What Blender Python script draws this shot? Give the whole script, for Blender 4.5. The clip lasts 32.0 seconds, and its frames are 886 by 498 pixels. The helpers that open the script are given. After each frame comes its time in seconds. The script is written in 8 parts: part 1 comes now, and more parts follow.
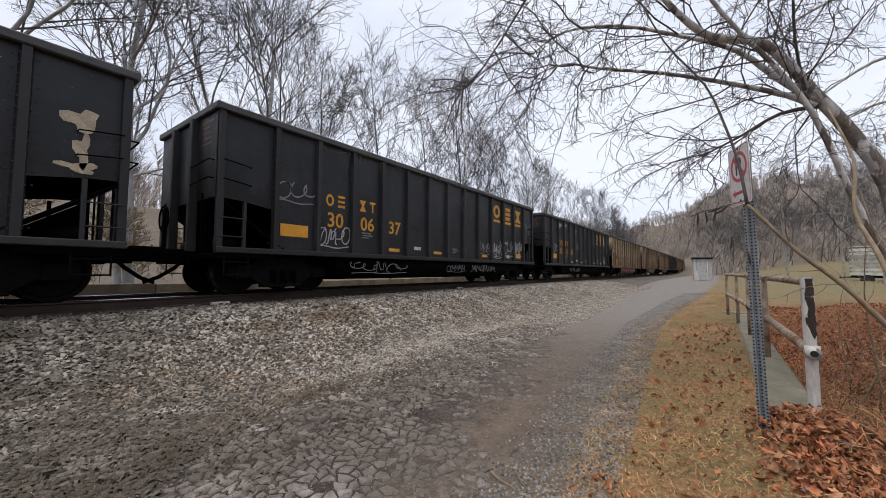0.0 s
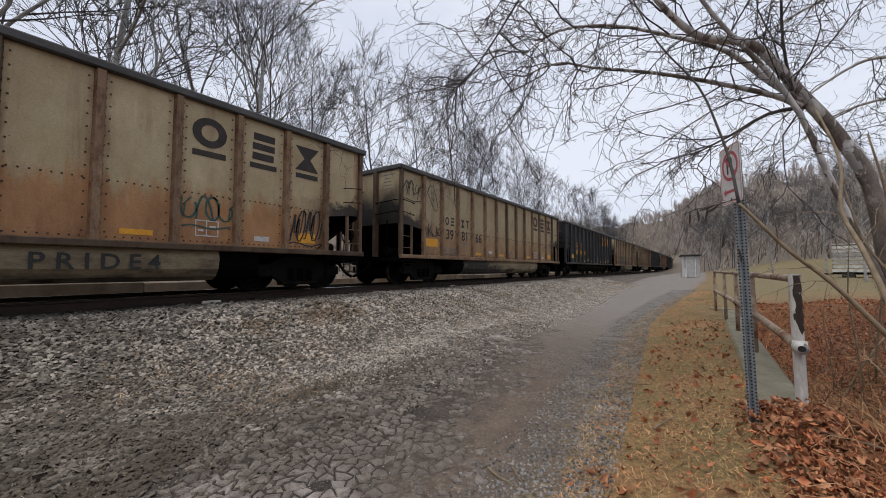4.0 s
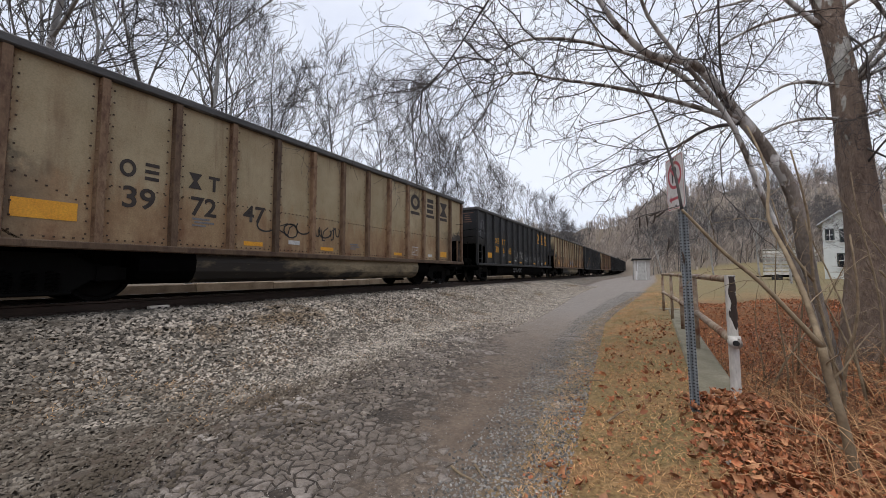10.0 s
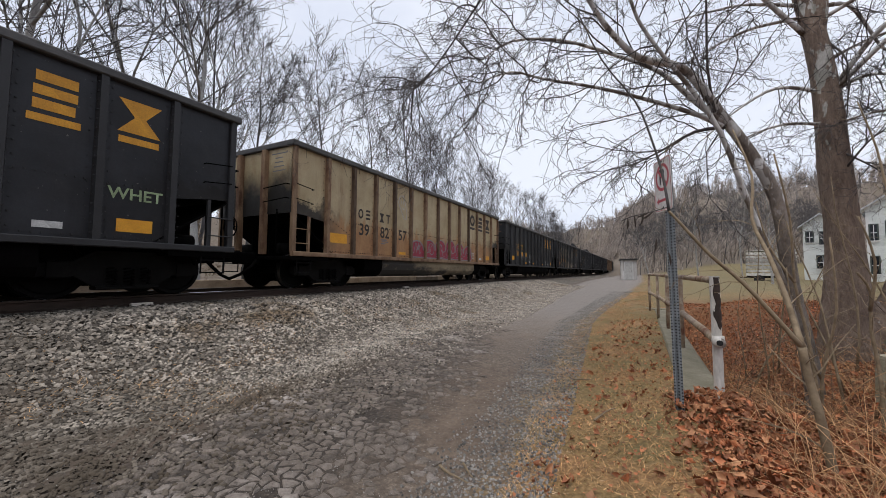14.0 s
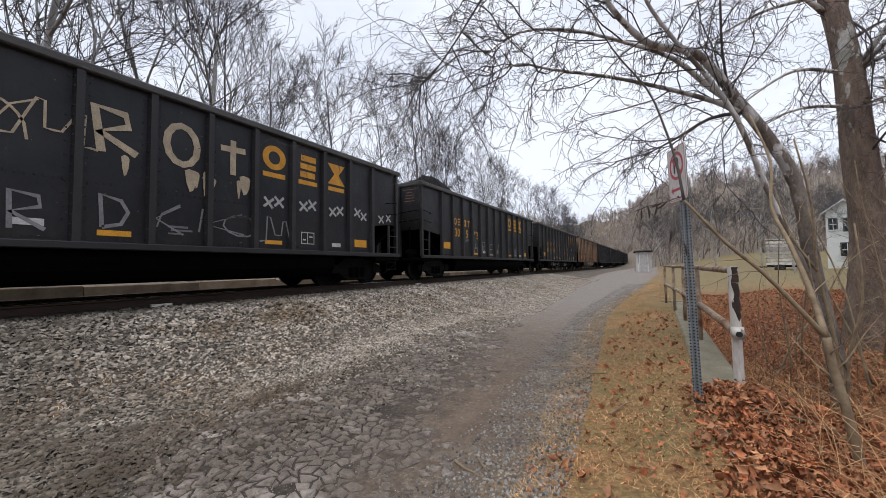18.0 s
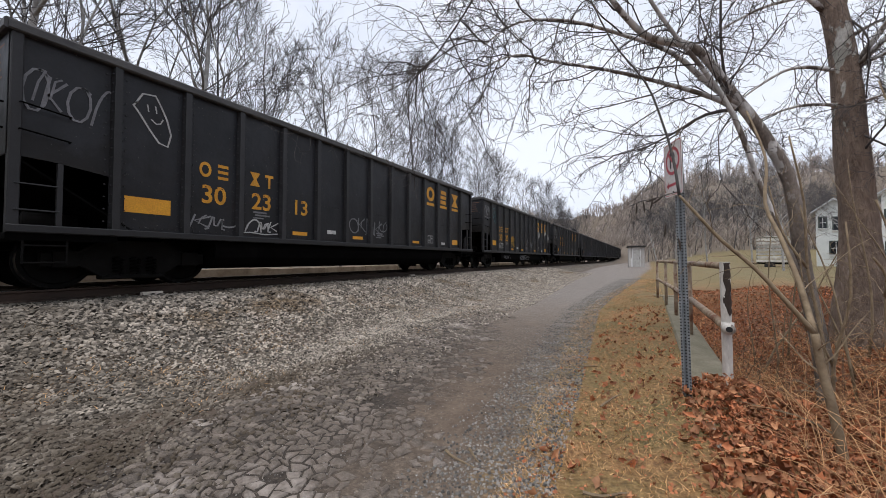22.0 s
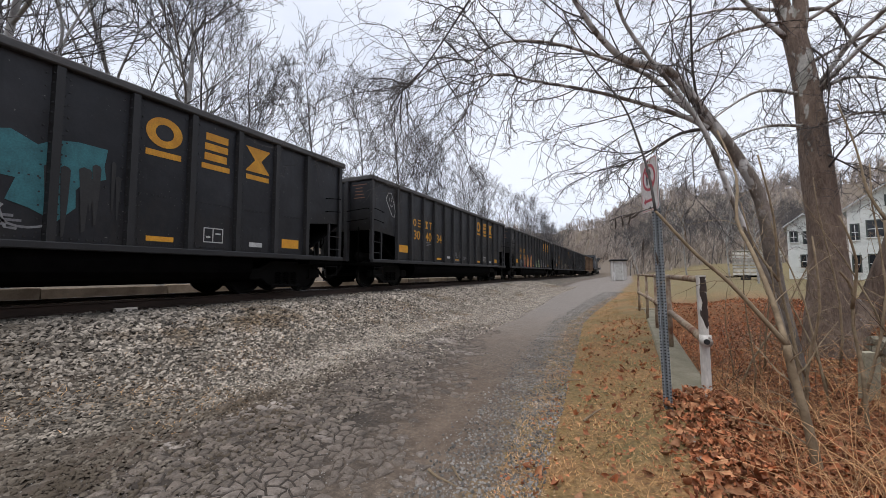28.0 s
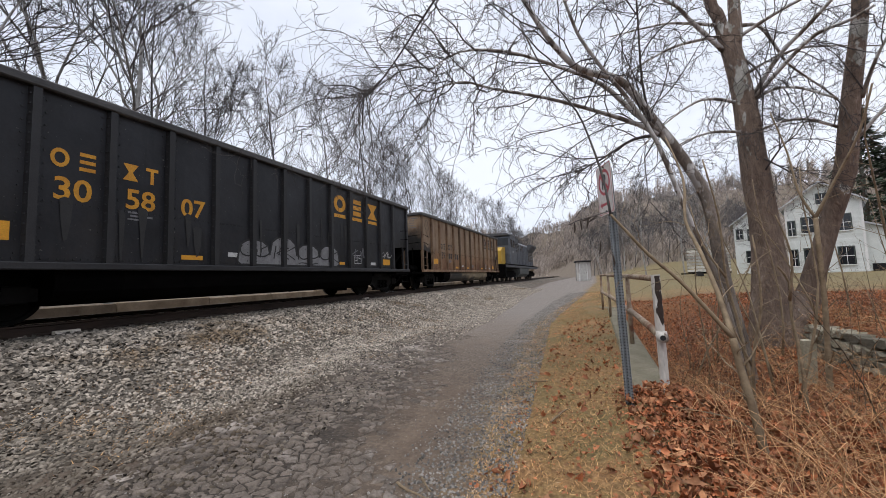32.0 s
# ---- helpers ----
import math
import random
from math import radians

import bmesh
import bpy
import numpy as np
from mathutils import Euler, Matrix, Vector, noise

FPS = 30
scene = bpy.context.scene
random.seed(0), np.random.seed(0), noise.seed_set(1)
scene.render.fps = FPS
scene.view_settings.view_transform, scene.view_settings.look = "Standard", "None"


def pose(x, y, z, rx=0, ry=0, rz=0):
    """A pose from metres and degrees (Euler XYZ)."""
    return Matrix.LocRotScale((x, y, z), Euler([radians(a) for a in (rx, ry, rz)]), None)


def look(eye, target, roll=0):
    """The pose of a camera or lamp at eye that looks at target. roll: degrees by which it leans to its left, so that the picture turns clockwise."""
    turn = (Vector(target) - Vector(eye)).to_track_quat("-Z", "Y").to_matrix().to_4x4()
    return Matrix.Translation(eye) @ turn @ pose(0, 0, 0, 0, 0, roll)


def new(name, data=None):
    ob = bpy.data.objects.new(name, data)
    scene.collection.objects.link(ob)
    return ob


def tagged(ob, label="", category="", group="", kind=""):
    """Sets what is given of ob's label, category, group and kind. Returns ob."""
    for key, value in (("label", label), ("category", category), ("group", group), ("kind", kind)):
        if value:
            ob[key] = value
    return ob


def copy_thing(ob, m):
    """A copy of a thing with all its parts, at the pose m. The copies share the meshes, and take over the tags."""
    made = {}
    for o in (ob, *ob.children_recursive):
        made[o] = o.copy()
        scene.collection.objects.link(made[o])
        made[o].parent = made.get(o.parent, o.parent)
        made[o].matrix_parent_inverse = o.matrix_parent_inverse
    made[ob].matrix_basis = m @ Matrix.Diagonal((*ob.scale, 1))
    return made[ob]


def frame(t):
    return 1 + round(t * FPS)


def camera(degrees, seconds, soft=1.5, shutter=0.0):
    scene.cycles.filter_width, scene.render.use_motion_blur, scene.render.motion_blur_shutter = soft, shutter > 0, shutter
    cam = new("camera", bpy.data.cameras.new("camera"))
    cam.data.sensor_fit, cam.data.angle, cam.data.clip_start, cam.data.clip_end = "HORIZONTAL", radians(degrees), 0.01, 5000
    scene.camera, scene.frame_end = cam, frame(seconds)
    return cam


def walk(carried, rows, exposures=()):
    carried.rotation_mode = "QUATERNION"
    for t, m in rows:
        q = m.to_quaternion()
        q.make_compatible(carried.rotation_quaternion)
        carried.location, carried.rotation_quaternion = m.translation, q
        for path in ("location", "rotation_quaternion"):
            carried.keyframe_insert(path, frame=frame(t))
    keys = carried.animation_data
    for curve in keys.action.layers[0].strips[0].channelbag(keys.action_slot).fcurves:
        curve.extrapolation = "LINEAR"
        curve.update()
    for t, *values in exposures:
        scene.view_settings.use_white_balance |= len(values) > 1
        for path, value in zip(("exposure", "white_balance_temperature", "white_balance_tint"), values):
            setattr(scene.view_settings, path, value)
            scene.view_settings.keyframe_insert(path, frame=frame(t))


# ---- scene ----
# Track runs along +y at x = TRACK_X; the camera stands beside the road at the origin.
EYE = (0.0, 0.0, 1.3)
cam = camera(100.05, 32.0, soft=0.4)
# seconds, sway of the hand-held eye in metres, tilt, roll, yaw in degrees
TURNS = [
    (0.0, 0.015, 0.030, 0.010, 93.32, -0.23, 36.44), (0.5, -0.001, 0.025, 0.008, 92.98, 0.59, 37.33),
    (1.0, -0.000, 0.012, 0.010, 93.37, 0.63, 38.75), (1.5, -0.004, -0.001, 0.008, 93.62, 0.57, 39.27),
    (2.0, -0.001, -0.009, 0.008, 93.75, 1.12, 39.71), (2.5, -0.010, -0.014, 0.008, 93.63, 0.40, 39.79),
    (3.0, -0.014, -0.011, 0.003, 93.28, 0.35, 39.30), (3.5, -0.012, -0.015, 0.008, 93.87, 0.21, 38.08),
    (4.0, -0.013, 0.004, 0.011, 93.00, -0.07, 35.15), (4.5, -0.004, 0.010, 0.011, 92.74, 0.30, 28.44),
    (5.5, -0.005, -0.008, 0.008, 93.00, -0.30, 19.20), (6.5, -0.005, -0.020, 0.004, 93.17, -0.61, 22.35),
    (7.0, -0.013, -0.018, 0.003, 93.23, -0.66, 23.92), (7.5, -0.016, -0.022, 0.000, 93.37, -0.47, 25.85),
    (8.0, -0.016, -0.025, -0.002, 93.61, -0.55, 27.58), (8.5, -0.012, -0.027, -0.002, 93.56, -0.74, 28.83),
    (9.0, -0.006, -0.032, 0.001, 94.09, -0.83, 29.55), (9.5, 0.001, -0.030, 0.002, 94.03, -0.55, 29.83),
    (10.0, -0.002, -0.021, -0.004, 93.52, -0.05, 29.60), (10.5, -0.005, -0.008, -0.005, 93.24, 0.15, 29.29),
    (11.0, -0.008, -0.005, -0.005, 92.77, 0.53, 29.06), (11.5, -0.004, -0.011, 0.001, 93.21, 0.40, 28.79),
    (12.0, -0.006, -0.010, -0.001, 93.42, 0.32, 29.00), (12.5, -0.008, -0.012, -0.005, 93.06, 0.39, 29.04),
    (13.0, -0.008, -0.016, -0.002, 93.25, 0.21, 28.85), (13.5, -0.004, -0.020, 0.001, 93.35, -0.07, 28.66),
    (14.0, -0.006, -0.017, 0.000, 93.31, -0.47, 28.03), (14.5, -0.013, -0.017, -0.003, 93.17, -0.64, 27.36),
    (16.5, 0.001, -0.002, -0.005, 92.46, 0.63, 28.28), (17.0, -0.003, -0.004, 0.000, 92.48, 0.77, 28.88),
    (17.5, -0.000, -0.006, 0.001, 92.77, 0.85, 29.62), (18.0, -0.002, -0.006, -0.004, 92.72, 0.73, 29.88),
    (18.5, -0.002, 0.000, -0.004, 92.55, 0.77, 29.51), (19.0, -0.001, -0.006, -0.002, 92.93, 0.56, 29.58),
    (19.5, -0.002, -0.007, 0.001, 92.96, 0.41, 29.42), (20.0, -0.009, -0.001, -0.004, 92.47, -0.05, 29.36),
    (20.5, -0.013, 0.006, -0.009, 91.64, -0.12, 29.70), (21.0, -0.010, 0.006, -0.002, 91.93, -0.02, 29.23),
    (21.5, -0.012, 0.007, -0.009, 91.71, 0.01, 29.74), (22.0, -0.011, 0.009, -0.009, 91.49, -0.16, 29.00),
    (22.5, -0.009, 0.006, -0.007, 91.54, 0.20, 28.75), (23.0, -0.007, 0.005, -0.011, 91.77, 0.15, 28.56),
    (23.5, -0.005, 0.016, -0.010, 91.26, 0.46, 29.01), (24.0, -0.011, 0.014, -0.007, 91.29, 0.51, 29.00),
    (24.5, -0.004, 0.012, -0.004, 91.46, 0.67, 28.57), (25.0, -0.001, 0.011, -0.005, 91.87, 0.90, 28.77),
    (25.5, -0.002, 0.002, 0.001, 92.21, 0.69, 27.80), (27.5, 0.013, 0.014, -0.013, 92.42, 0.17, 26.89),
    (28.0, 0.010, 0.016, -0.005, 93.64, -0.01, 26.81), (28.5, 0.007, 0.011, -0.008, 93.73, -0.41, 25.43),
    (29.0, 0.011, 0.016, -0.005, 93.46, -0.25, 24.09), (29.5, 0.016, 0.020, -0.006, 93.29, -0.04, 22.91),
    (30.0, 0.025, 0.023, -0.006, 92.96, 0.18, 22.62), (30.5, 0.031, 0.026, -0.008, 93.31, 0.76, 22.39),
    (31.0, 0.037, 0.027, -0.002, 93.62, 1.20, 22.59), (31.5, 0.038, 0.042, -0.001, 93.74, 1.37, 22.40),
    (32.0, 0.047, 0.044, 0.006, 94.48, 1.97, 22.27),
]
walk(cam, [(t, pose(EYE[0] + sx, EYE[1] + sy, EYE[2] + sz, rx, ry, rz)) for t, sx, sy, sz, rx, ry, rz in TURNS],
     exposures=[(0, 0.15), (2, 0.15), (3, 0.0), (4.5, -0.05), (7, 0.1), (9, 0.1), (11, 0.12), (12, 0.12), (13, 0.06), (14.5, 0.08), (17, 0.2), (19, 0.22), (23, 0.18), (32, 0.18)])

# ---- world and light: a bright overcast winter day ----
world = bpy.data.worlds.new("overcast_sky")
scene.world = world
world.use_nodes = True
wn, wl = world.node_tree.nodes, world.node_tree.links
background = wn["Background"]
sky = wn.new("ShaderNodeTexSky")
sky.sky_type = "NISHITA"
sky.sun_disc = False
sky.sun_elevation, sky.sun_rotation = radians(70), radians(202)
coords = wn.new("ShaderNodeTexCoord")
clouds = wn.new("ShaderNodeTexNoise")
clouds.inputs["Scale"].default_value = 1.7
clouds.inputs["Detail"].default_value = 7
clouds.inputs["Roughness"].default_value = 0.55
stretch = wn.new("ShaderNodeMapping")
stretch.inputs["Scale"].default_value = (1, 1, 2.0)
wl.new(coords.outputs["Generated"], stretch.inputs["Vector"])
wl.new(stretch.outputs["Vector"], clouds.inputs["Vector"])
ramp = wn.new("ShaderNodeValToRGB")
ramp.color_ramp.elements[0].position, ramp.color_ramp.elements[0].color = 0.34, (6.7, 7.25, 8.75, 1)
ramp.color_ramp.elements[1].position, ramp.color_ramp.elements[1].color = 0.62, (8.8, 9.2, 10.3, 1)
wl.new(clouds.outputs["Fac"], ramp.inputs["Fac"])
mix = wn.new("ShaderNodeMix")
mix.data_type = "RGBA"
mix.inputs["Factor"].default_value = 0.92
wl.new(sky.outputs["Color"], mix.inputs["A"])
wl.new(ramp.outputs["Color"], mix.inputs["B"])
wl.new(mix.outputs["Result"], background.inputs["Color"])
background.inputs["Strength"].default_value = 0.1
sun = new("sun", bpy.data.lights.new("sun", "SUN"))
sun.data.energy, sun.data.angle, sun.data.color = 1.9, radians(45), (1.0, 0.97, 0.93)
sun.matrix_world = look((0, 0, 30), (4, 10, 0))
scene.view_settings.exposure = 0.0

TRACK_X, RAIL_Z = -9.02, 0.8


# ---- materials ----
def nodes_of(name, rough=0.8, metal=0.0):
    m = bpy.data.materials.new(name)
    m.use_nodes = True
    bsdf = m.node_tree.nodes["Principled BSDF"]
    bsdf.inputs["Roughness"].default_value = rough
    bsdf.inputs["Metallic"].default_value = metal
    return m, m.node_tree.nodes, m.node_tree.links, bsdf


def noise_node(nt, links, vec, scale, detail=4, rough=0.6, stretch=(1, 1, 1)):
    mp = nt.new("ShaderNodeMapping")
    mp.inputs["Scale"].default_value = stretch
    links.new(vec, mp.inputs["Vector"])
    n = nt.new("ShaderNodeTexNoise")
    n.inputs["Scale"].default_value = scale
    n.inputs["Detail"].default_value = detail
    n.inputs["Roughness"].default_value = rough
    links.new(mp.outputs["Vector"], n.inputs["Vector"])
    return n.outputs["Fac"]


def ramp_node(nt, links, fac, stops):
    r = nt.new("ShaderNodeValToRGB")
    e = r.color_ramp.elements
    while len(e) < len(stops):
        e.new(0.5)
    for k, (p, c) in enumerate(stops):
        e[k].position = p
        e[k].color = (*c, 1) if len(c) == 3 else c
    links.new(fac, r.inputs["Fac"])
    return r.outputs["Color"]


def grey(v):
    return (v, v, v)


def mix_node(nt, links, fac, a, b, mode="MIX"):
    m = nt.new("ShaderNodeMix")
    m.data_type = "RGBA"
    m.blend_type = mode
    for sock, val in ((m.inputs["Factor"], fac), (m.inputs["A"], a), (m.inputs["B"], b)):
        if isinstance(val, (int, float)):
            sock.default_value = val
        elif isinstance(val, tuple):
            sock.default_value = (*val, 1)
        else:
            links.new(val, sock)
    return m.outputs["Result"]


def bump_node(nt, links, height, bsdf, strength=0.4, dist=0.02):
    b = nt.new("ShaderNodeBump")
    b.inputs["Strength"].default_value = strength
    b.inputs["Distance"].default_value = dist
    links.new(height, b.inputs["Height"])
    links.new(b.outputs["Normal"], bsdf.inputs["Normal"])


def math_node(nt, links, op, a, b=None, clamp=False):
    m = nt.new("ShaderNodeMath")
    m.operation = op
    m.use_clamp = clamp
    for sock, val in ((m.inputs[0], a), (m.inputs[1], b)):
        if val is None:
            continue
        if isinstance(val, (int, float)):
            sock.default_value = val
        else:
            links.new(val, sock)
    return m.outputs[0]


def object_vec(nt):
    return nt.new("ShaderNodeTexCoord").outputs["Object"]


def random_value(nt):
    return nt.new("ShaderNodeObjectInfo").outputs["Random"]


def surface(name, dark, light, scale=6.0, rough=0.8, metal=0.0, bump=0.3, fine=40.0, stretch=(1, 1, 1), spots=None, spot_scale=2.0,
            spot_at=0.6, per="", dist=0.01, spec=0.5, vary=(0.45, 1.5)):
    """Two scales of variation, an optional stain colour and fine relief."""
    m, nt, ln, bs = nodes_of(name, rough, metal)
    bs.inputs["Specular IOR Level"].default_value = spec
    v = object_vec(nt)
    n1 = noise_node(nt, ln, v, scale, 5, 0.62, stretch)
    col = ramp_node(nt, ln, n1, [(0.3, dark), (0.7, light)])
    n2 = noise_node(nt, ln, v, fine, 3, 0.6, stretch)
    col = mix_node(nt, ln, 0.55, col, ramp_node(nt, ln, n2, [(0.25, grey(0.55)), (0.75, grey(1.25))]), "MULTIPLY")
    if spots:
        n3 = noise_node(nt, ln, v, spot_scale, 6, 0.68, stretch)
        mask = ramp_node(nt, ln, n3, [(spot_at, grey(0)), (spot_at + 0.12, grey(1))])
        col = mix_node(nt, ln, mask, col, spots)
    if per:
        src = random_value(nt) if per == "object" else nt.new("ShaderNodeNewGeometry").outputs["Random Per Island"]
        col = mix_node(nt, ln, 1.0, col, ramp_node(nt, ln, src, [(0.0, grey(vary[0])), (1.0, grey(vary[1]))]), "MULTIPLY")
    ln.new(col, bs.inputs["Base Color"])
    if bump:
        bump_node(nt, ln, n2, bs, bump, dist)
    return m


def wagon_paint(name, base, light, streak, dust, dust_at, rough, end_soot, rust=0.0, spec=0.5):
    """Weathered wagon paint: vertical streaks, dust patches along the bottom edge, black coal smears on the ends."""
    m, nt, ln, bs = nodes_of(name, rough)
    bs.inputs["Specular IOR Level"].default_value = spec
    v = object_vec(nt)
    sep = nt.new("ShaderNodeSeparateXYZ")
    ln.new(v, sep.inputs[0])
    n1 = noise_node(nt, ln, v, 0.9, 5, 0.6)
    col = ramp_node(nt, ln, n1, [(0.35, base), (0.68, light)])
    st = noise_node(nt, ln, v, 2.6, 4, 0.65, (1, 1, 0.09))
    mask = ramp_node(nt, ln, st, [(0.52, grey(0)), (0.72, grey(1))])
    mask = mix_node(nt, ln, 1.0, mask, ramp_node(nt, ln, noise_node(nt, ln, v, 0.7, 3), [(0.4, grey(0.1)), (0.62, grey(0.85))]), "MULTIPLY")
    col = mix_node(nt, ln, mask, col, streak)
    if rust:
        # rust bleeding out of the riveted rib joints
        near = math_node(nt, ln, "MULTIPLY", math_node(nt, ln, "ADD", sep.outputs["Y"], 6.28 + 10.467), 1 / 1.0467)
        near = math_node(nt, ln, "ABSOLUTE", math_node(nt, ln, "SUBTRACT", math_node(nt, ln, "FRACT", near), 0.5))
        wob = noise_node(nt, ln, v, 5.0, 5, 0.7, (1, 1, 0.3))
        near = math_node(nt, ln, "ADD", near, math_node(nt, ln, "MULTIPLY", math_node(nt, ln, "SUBTRACT", wob, 0.5), 0.42))
        col = mix_node(nt, ln, math_node(nt, ln, "MULTIPLY", ramp_node(nt, ln, near, [(0.36, grey(0)), (0.5, grey(1))]), rust), col, (0.20, 0.085, 0.03))
        lower = math_node(nt, ln, "ADD", sep.outputs["Z"], math_node(nt, ln, "MULTIPLY", wob, -1.6))
        lr = nt.new("ShaderNodeMapRange")
        lr.inputs["From Min"].default_value, lr.inputs["From Max"].default_value = 1.25, 0.85
        ln.new(lower, lr.inputs["Value"])
        own = ramp_node(nt, ln, random_value(nt), [(0.0, grey(0.45)), (1.0, grey(1.25))])
        col = mix_node(nt, ln, math_node(nt, ln, "MULTIPLY", math_node(nt, ln, "MULTIPLY", lr.outputs[0], own), rust, True), col, (0.34, 0.158, 0.056))
    mr = nt.new("ShaderNodeMapRange")
    mr.inputs["From Min"].default_value, mr.inputs["From Max"].default_value = 2.2, 0.75
    ln.new(sep.outputs["Z"], mr.inputs["Value"])
    dn = noise_node(nt, ln, v, 1.7, 6, 0.7, (1, 1, 0.5))
    dmask = math_node(nt, ln, "MULTIPLY", math_node(nt, ln, "ADD", mr.outputs[0], 0.25),
                      ramp_node(nt, ln, dn, [(dust_at, grey(0)), (dust_at + 0.25, grey(1))]), True)
    col = mix_node(nt, ln, dmask, col, dust)
    # coal smeared on the end sheets
    ends = math_node(nt, ln, "ABSOLUTE", sep.outputs["Y"])
    er = nt.new("ShaderNodeMapRange")
    er.inputs["From Min"].default_value, er.inputs["From Max"].default_value = 7.28, 7.44
    ln.new(ends, er.inputs["Value"])
    en = ramp_node(nt, ln, noise_node(nt, ln, v, 0.8, 4), [(0.35, grey(0.25)), (0.55, grey(1))])
    es = nt.new("ShaderNodeMapRange")
    es.inputs["From Min"].default_value, es.inputs["From Max"].default_value = 3.25, 2.55
    ln.new(math_node(nt, ln, "ADD", sep.outputs["Z"], math_node(nt, ln, "MULTIPLY", math_node(nt, ln, "SUBTRACT", en, 0.6), 0.5)), es.inputs["Value"])
    col = mix_node(nt, ln, math_node(nt, ln, "MULTIPLY", math_node(nt, ln, "MULTIPLY", er.outputs[0], es.outputs[0]), end_soot, True), col, (0.012, 0.011, 0.010))
    # coal dust caked round the openings over the end platforms
    near_end = nt.new("ShaderNodeMapRange")
    near_end.inputs["From Min"].default_value, near_end.inputs["From Max"].default_value = 5.7, 6.6
    ln.new(math_node(nt, ln, "ADD", ends, math_node(nt, ln, "MULTIPLY", math_node(nt, ln, "SUBTRACT", noise_node(nt, ln, v, 1.3, 5, 0.6), 0.5), 1.2)), near_end.inputs["Value"])
    caked = nt.new("ShaderNodeMapRange")
    caked.inputs["From Min"].default_value, caked.inputs["From Max"].default_value = 2.28, 2.12
    ln.new(math_node(nt, ln, "ADD", sep.outputs["Z"], math_node(nt, ln, "MULTIPLY", math_node(nt, ln, "SUBTRACT", noise_node(nt, ln, v, 1.6, 5, 0.65), 0.5), 1.5)), caked.inputs["Value"])
    col = mix_node(nt, ln, math_node(nt, ln, "MULTIPLY", math_node(nt, ln, "MULTIPLY", near_end.outputs[0], caked.outputs[0]), 0.94), col, (0.009, 0.008, 0.0075))
    tone = ramp_node(nt, ln, random_value(nt), [(0.0, grey(0.82)), (1.0, grey(1.15))])
    col = mix_node(nt, ln, 1.0, col, tone, "MULTIPLY")
    # chips and specks
    chip = ramp_node(nt, ln, noise_node(nt, ln, v, 19, 2, 0.5), [(0.735, grey(0)), (0.76, grey(0.55))])
    col = mix_node(nt, ln, chip, col, (0.16, 0.15, 0.14) if not rust else (0.10, 0.055, 0.03))
    fine = noise_node(nt, ln, v, 45, 3)
    col = mix_node(nt, ln, 0.35, col, ramp_node(nt, ln, fine, [(0.3, grey(0.6)), (0.7, grey(1.3))]), "MULTIPLY")
    ln.new(col, bs.inputs["Base Color"])
    rr = ramp_node(nt, ln, dn, [(0.3, grey(rough - 0.12)), (0.7, grey(rough + 0.15))])
    ln.new(rr, bs.inputs["Roughness"])
    bump_node(nt, ln, noise_node(nt, ln, v, 2.2, 3), bs, 0.5, 0.03)
    return m


BLACK_PAINT = wagon_paint("black_wagon_paint", (0.0108, 0.0117, 0.0142), (0.025, 0.0265, 0.031), (0.005, 0.0048, 0.0048), (0.026, 0.023, 0.021), 0.47, 0.46, 0.3, 0.0, 0.3)
TAN_PAINT = wagon_paint("tan_wagon_paint", (0.345, 0.275, 0.155), (0.45, 0.37, 0.228), (0.13, 0.065, 0.03), (0.20, 0.095, 0.045), 0.43, 0.65, 1.0, 0.75)
RUSTY_PAINT = wagon_paint("rusty_tan_wagon_paint", (0.27, 0.18, 0.11), (0.36, 0.27, 0.18), (0.075, 0.03, 0.014), (0.13, 0.05, 0.022), 0.36, 0.7, 1.0, 1.0)
RIB_BLACK = surface("black_rib_paint", (0.008, 0.008, 0.009), (0.018, 0.018, 0.02), 3, 0.6, bump=0.2, per="object")
RIB_TAN = surface("rusted_tan_rib_paint", (0.10, 0.05, 0.024), (0.22, 0.145, 0.085), 2.2, 0.75, stretch=(1, 1, 0.4), spots=(0.075, 0.035, 0.018), spot_at=0.52, spot_scale=3, per="object")
RIVET_BROWN = surface("rusted_rivet_heads", (0.03, 0.018, 0.012), (0.07, 0.04, 0.025), 5, 0.8, bump=0)
CHORD = surface("worn_top_chord_steel", (0.022, 0.021, 0.021), (0.075, 0.071, 0.068), 2.5, 0.55, stretch=(1, 0.3, 1), spots=(0.19, 0.18, 0.17), spot_at=0.6)
# Near-black colours hold the deep shade under the cars; frames a step lighter.
FRAME_STEEL = surface("shaded_truck_frame_steel", (0.0022, 0.002, 0.0019), (0.008, 0.0074, 0.0068), 4, 0.75, per="object", spec=0.1)
UNDER = surface("shaded_grimy_underframe_steel", (0.001, 0.0009, 0.0009), (0.0032, 0.0029, 0.0027), 4, 0.9, per="object", spec=0.04)
TUB_TAN = surface("dusty_tan_tub_paint", (0.15, 0.115, 0.068), (0.30, 0.24, 0.15), 1.5, 0.75, stretch=(1, 0.4, 1), spots=(0.022, 0.018, 0.014), spot_at=0.46, spot_scale=0.9)
TUB_RED = surface("rust_red_tub_primer", (0.16, 0.06, 0.035), (0.27, 0.12, 0.075), 1.5, 0.75, stretch=(1, 0.4, 1), spots=(0.05, 0.03, 0.02), spot_at=0.55, spot_scale=1.2)
# Wheel colour set near black too, with the same shade in it.
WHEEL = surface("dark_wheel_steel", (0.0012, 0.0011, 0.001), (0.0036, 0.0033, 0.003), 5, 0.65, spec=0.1)
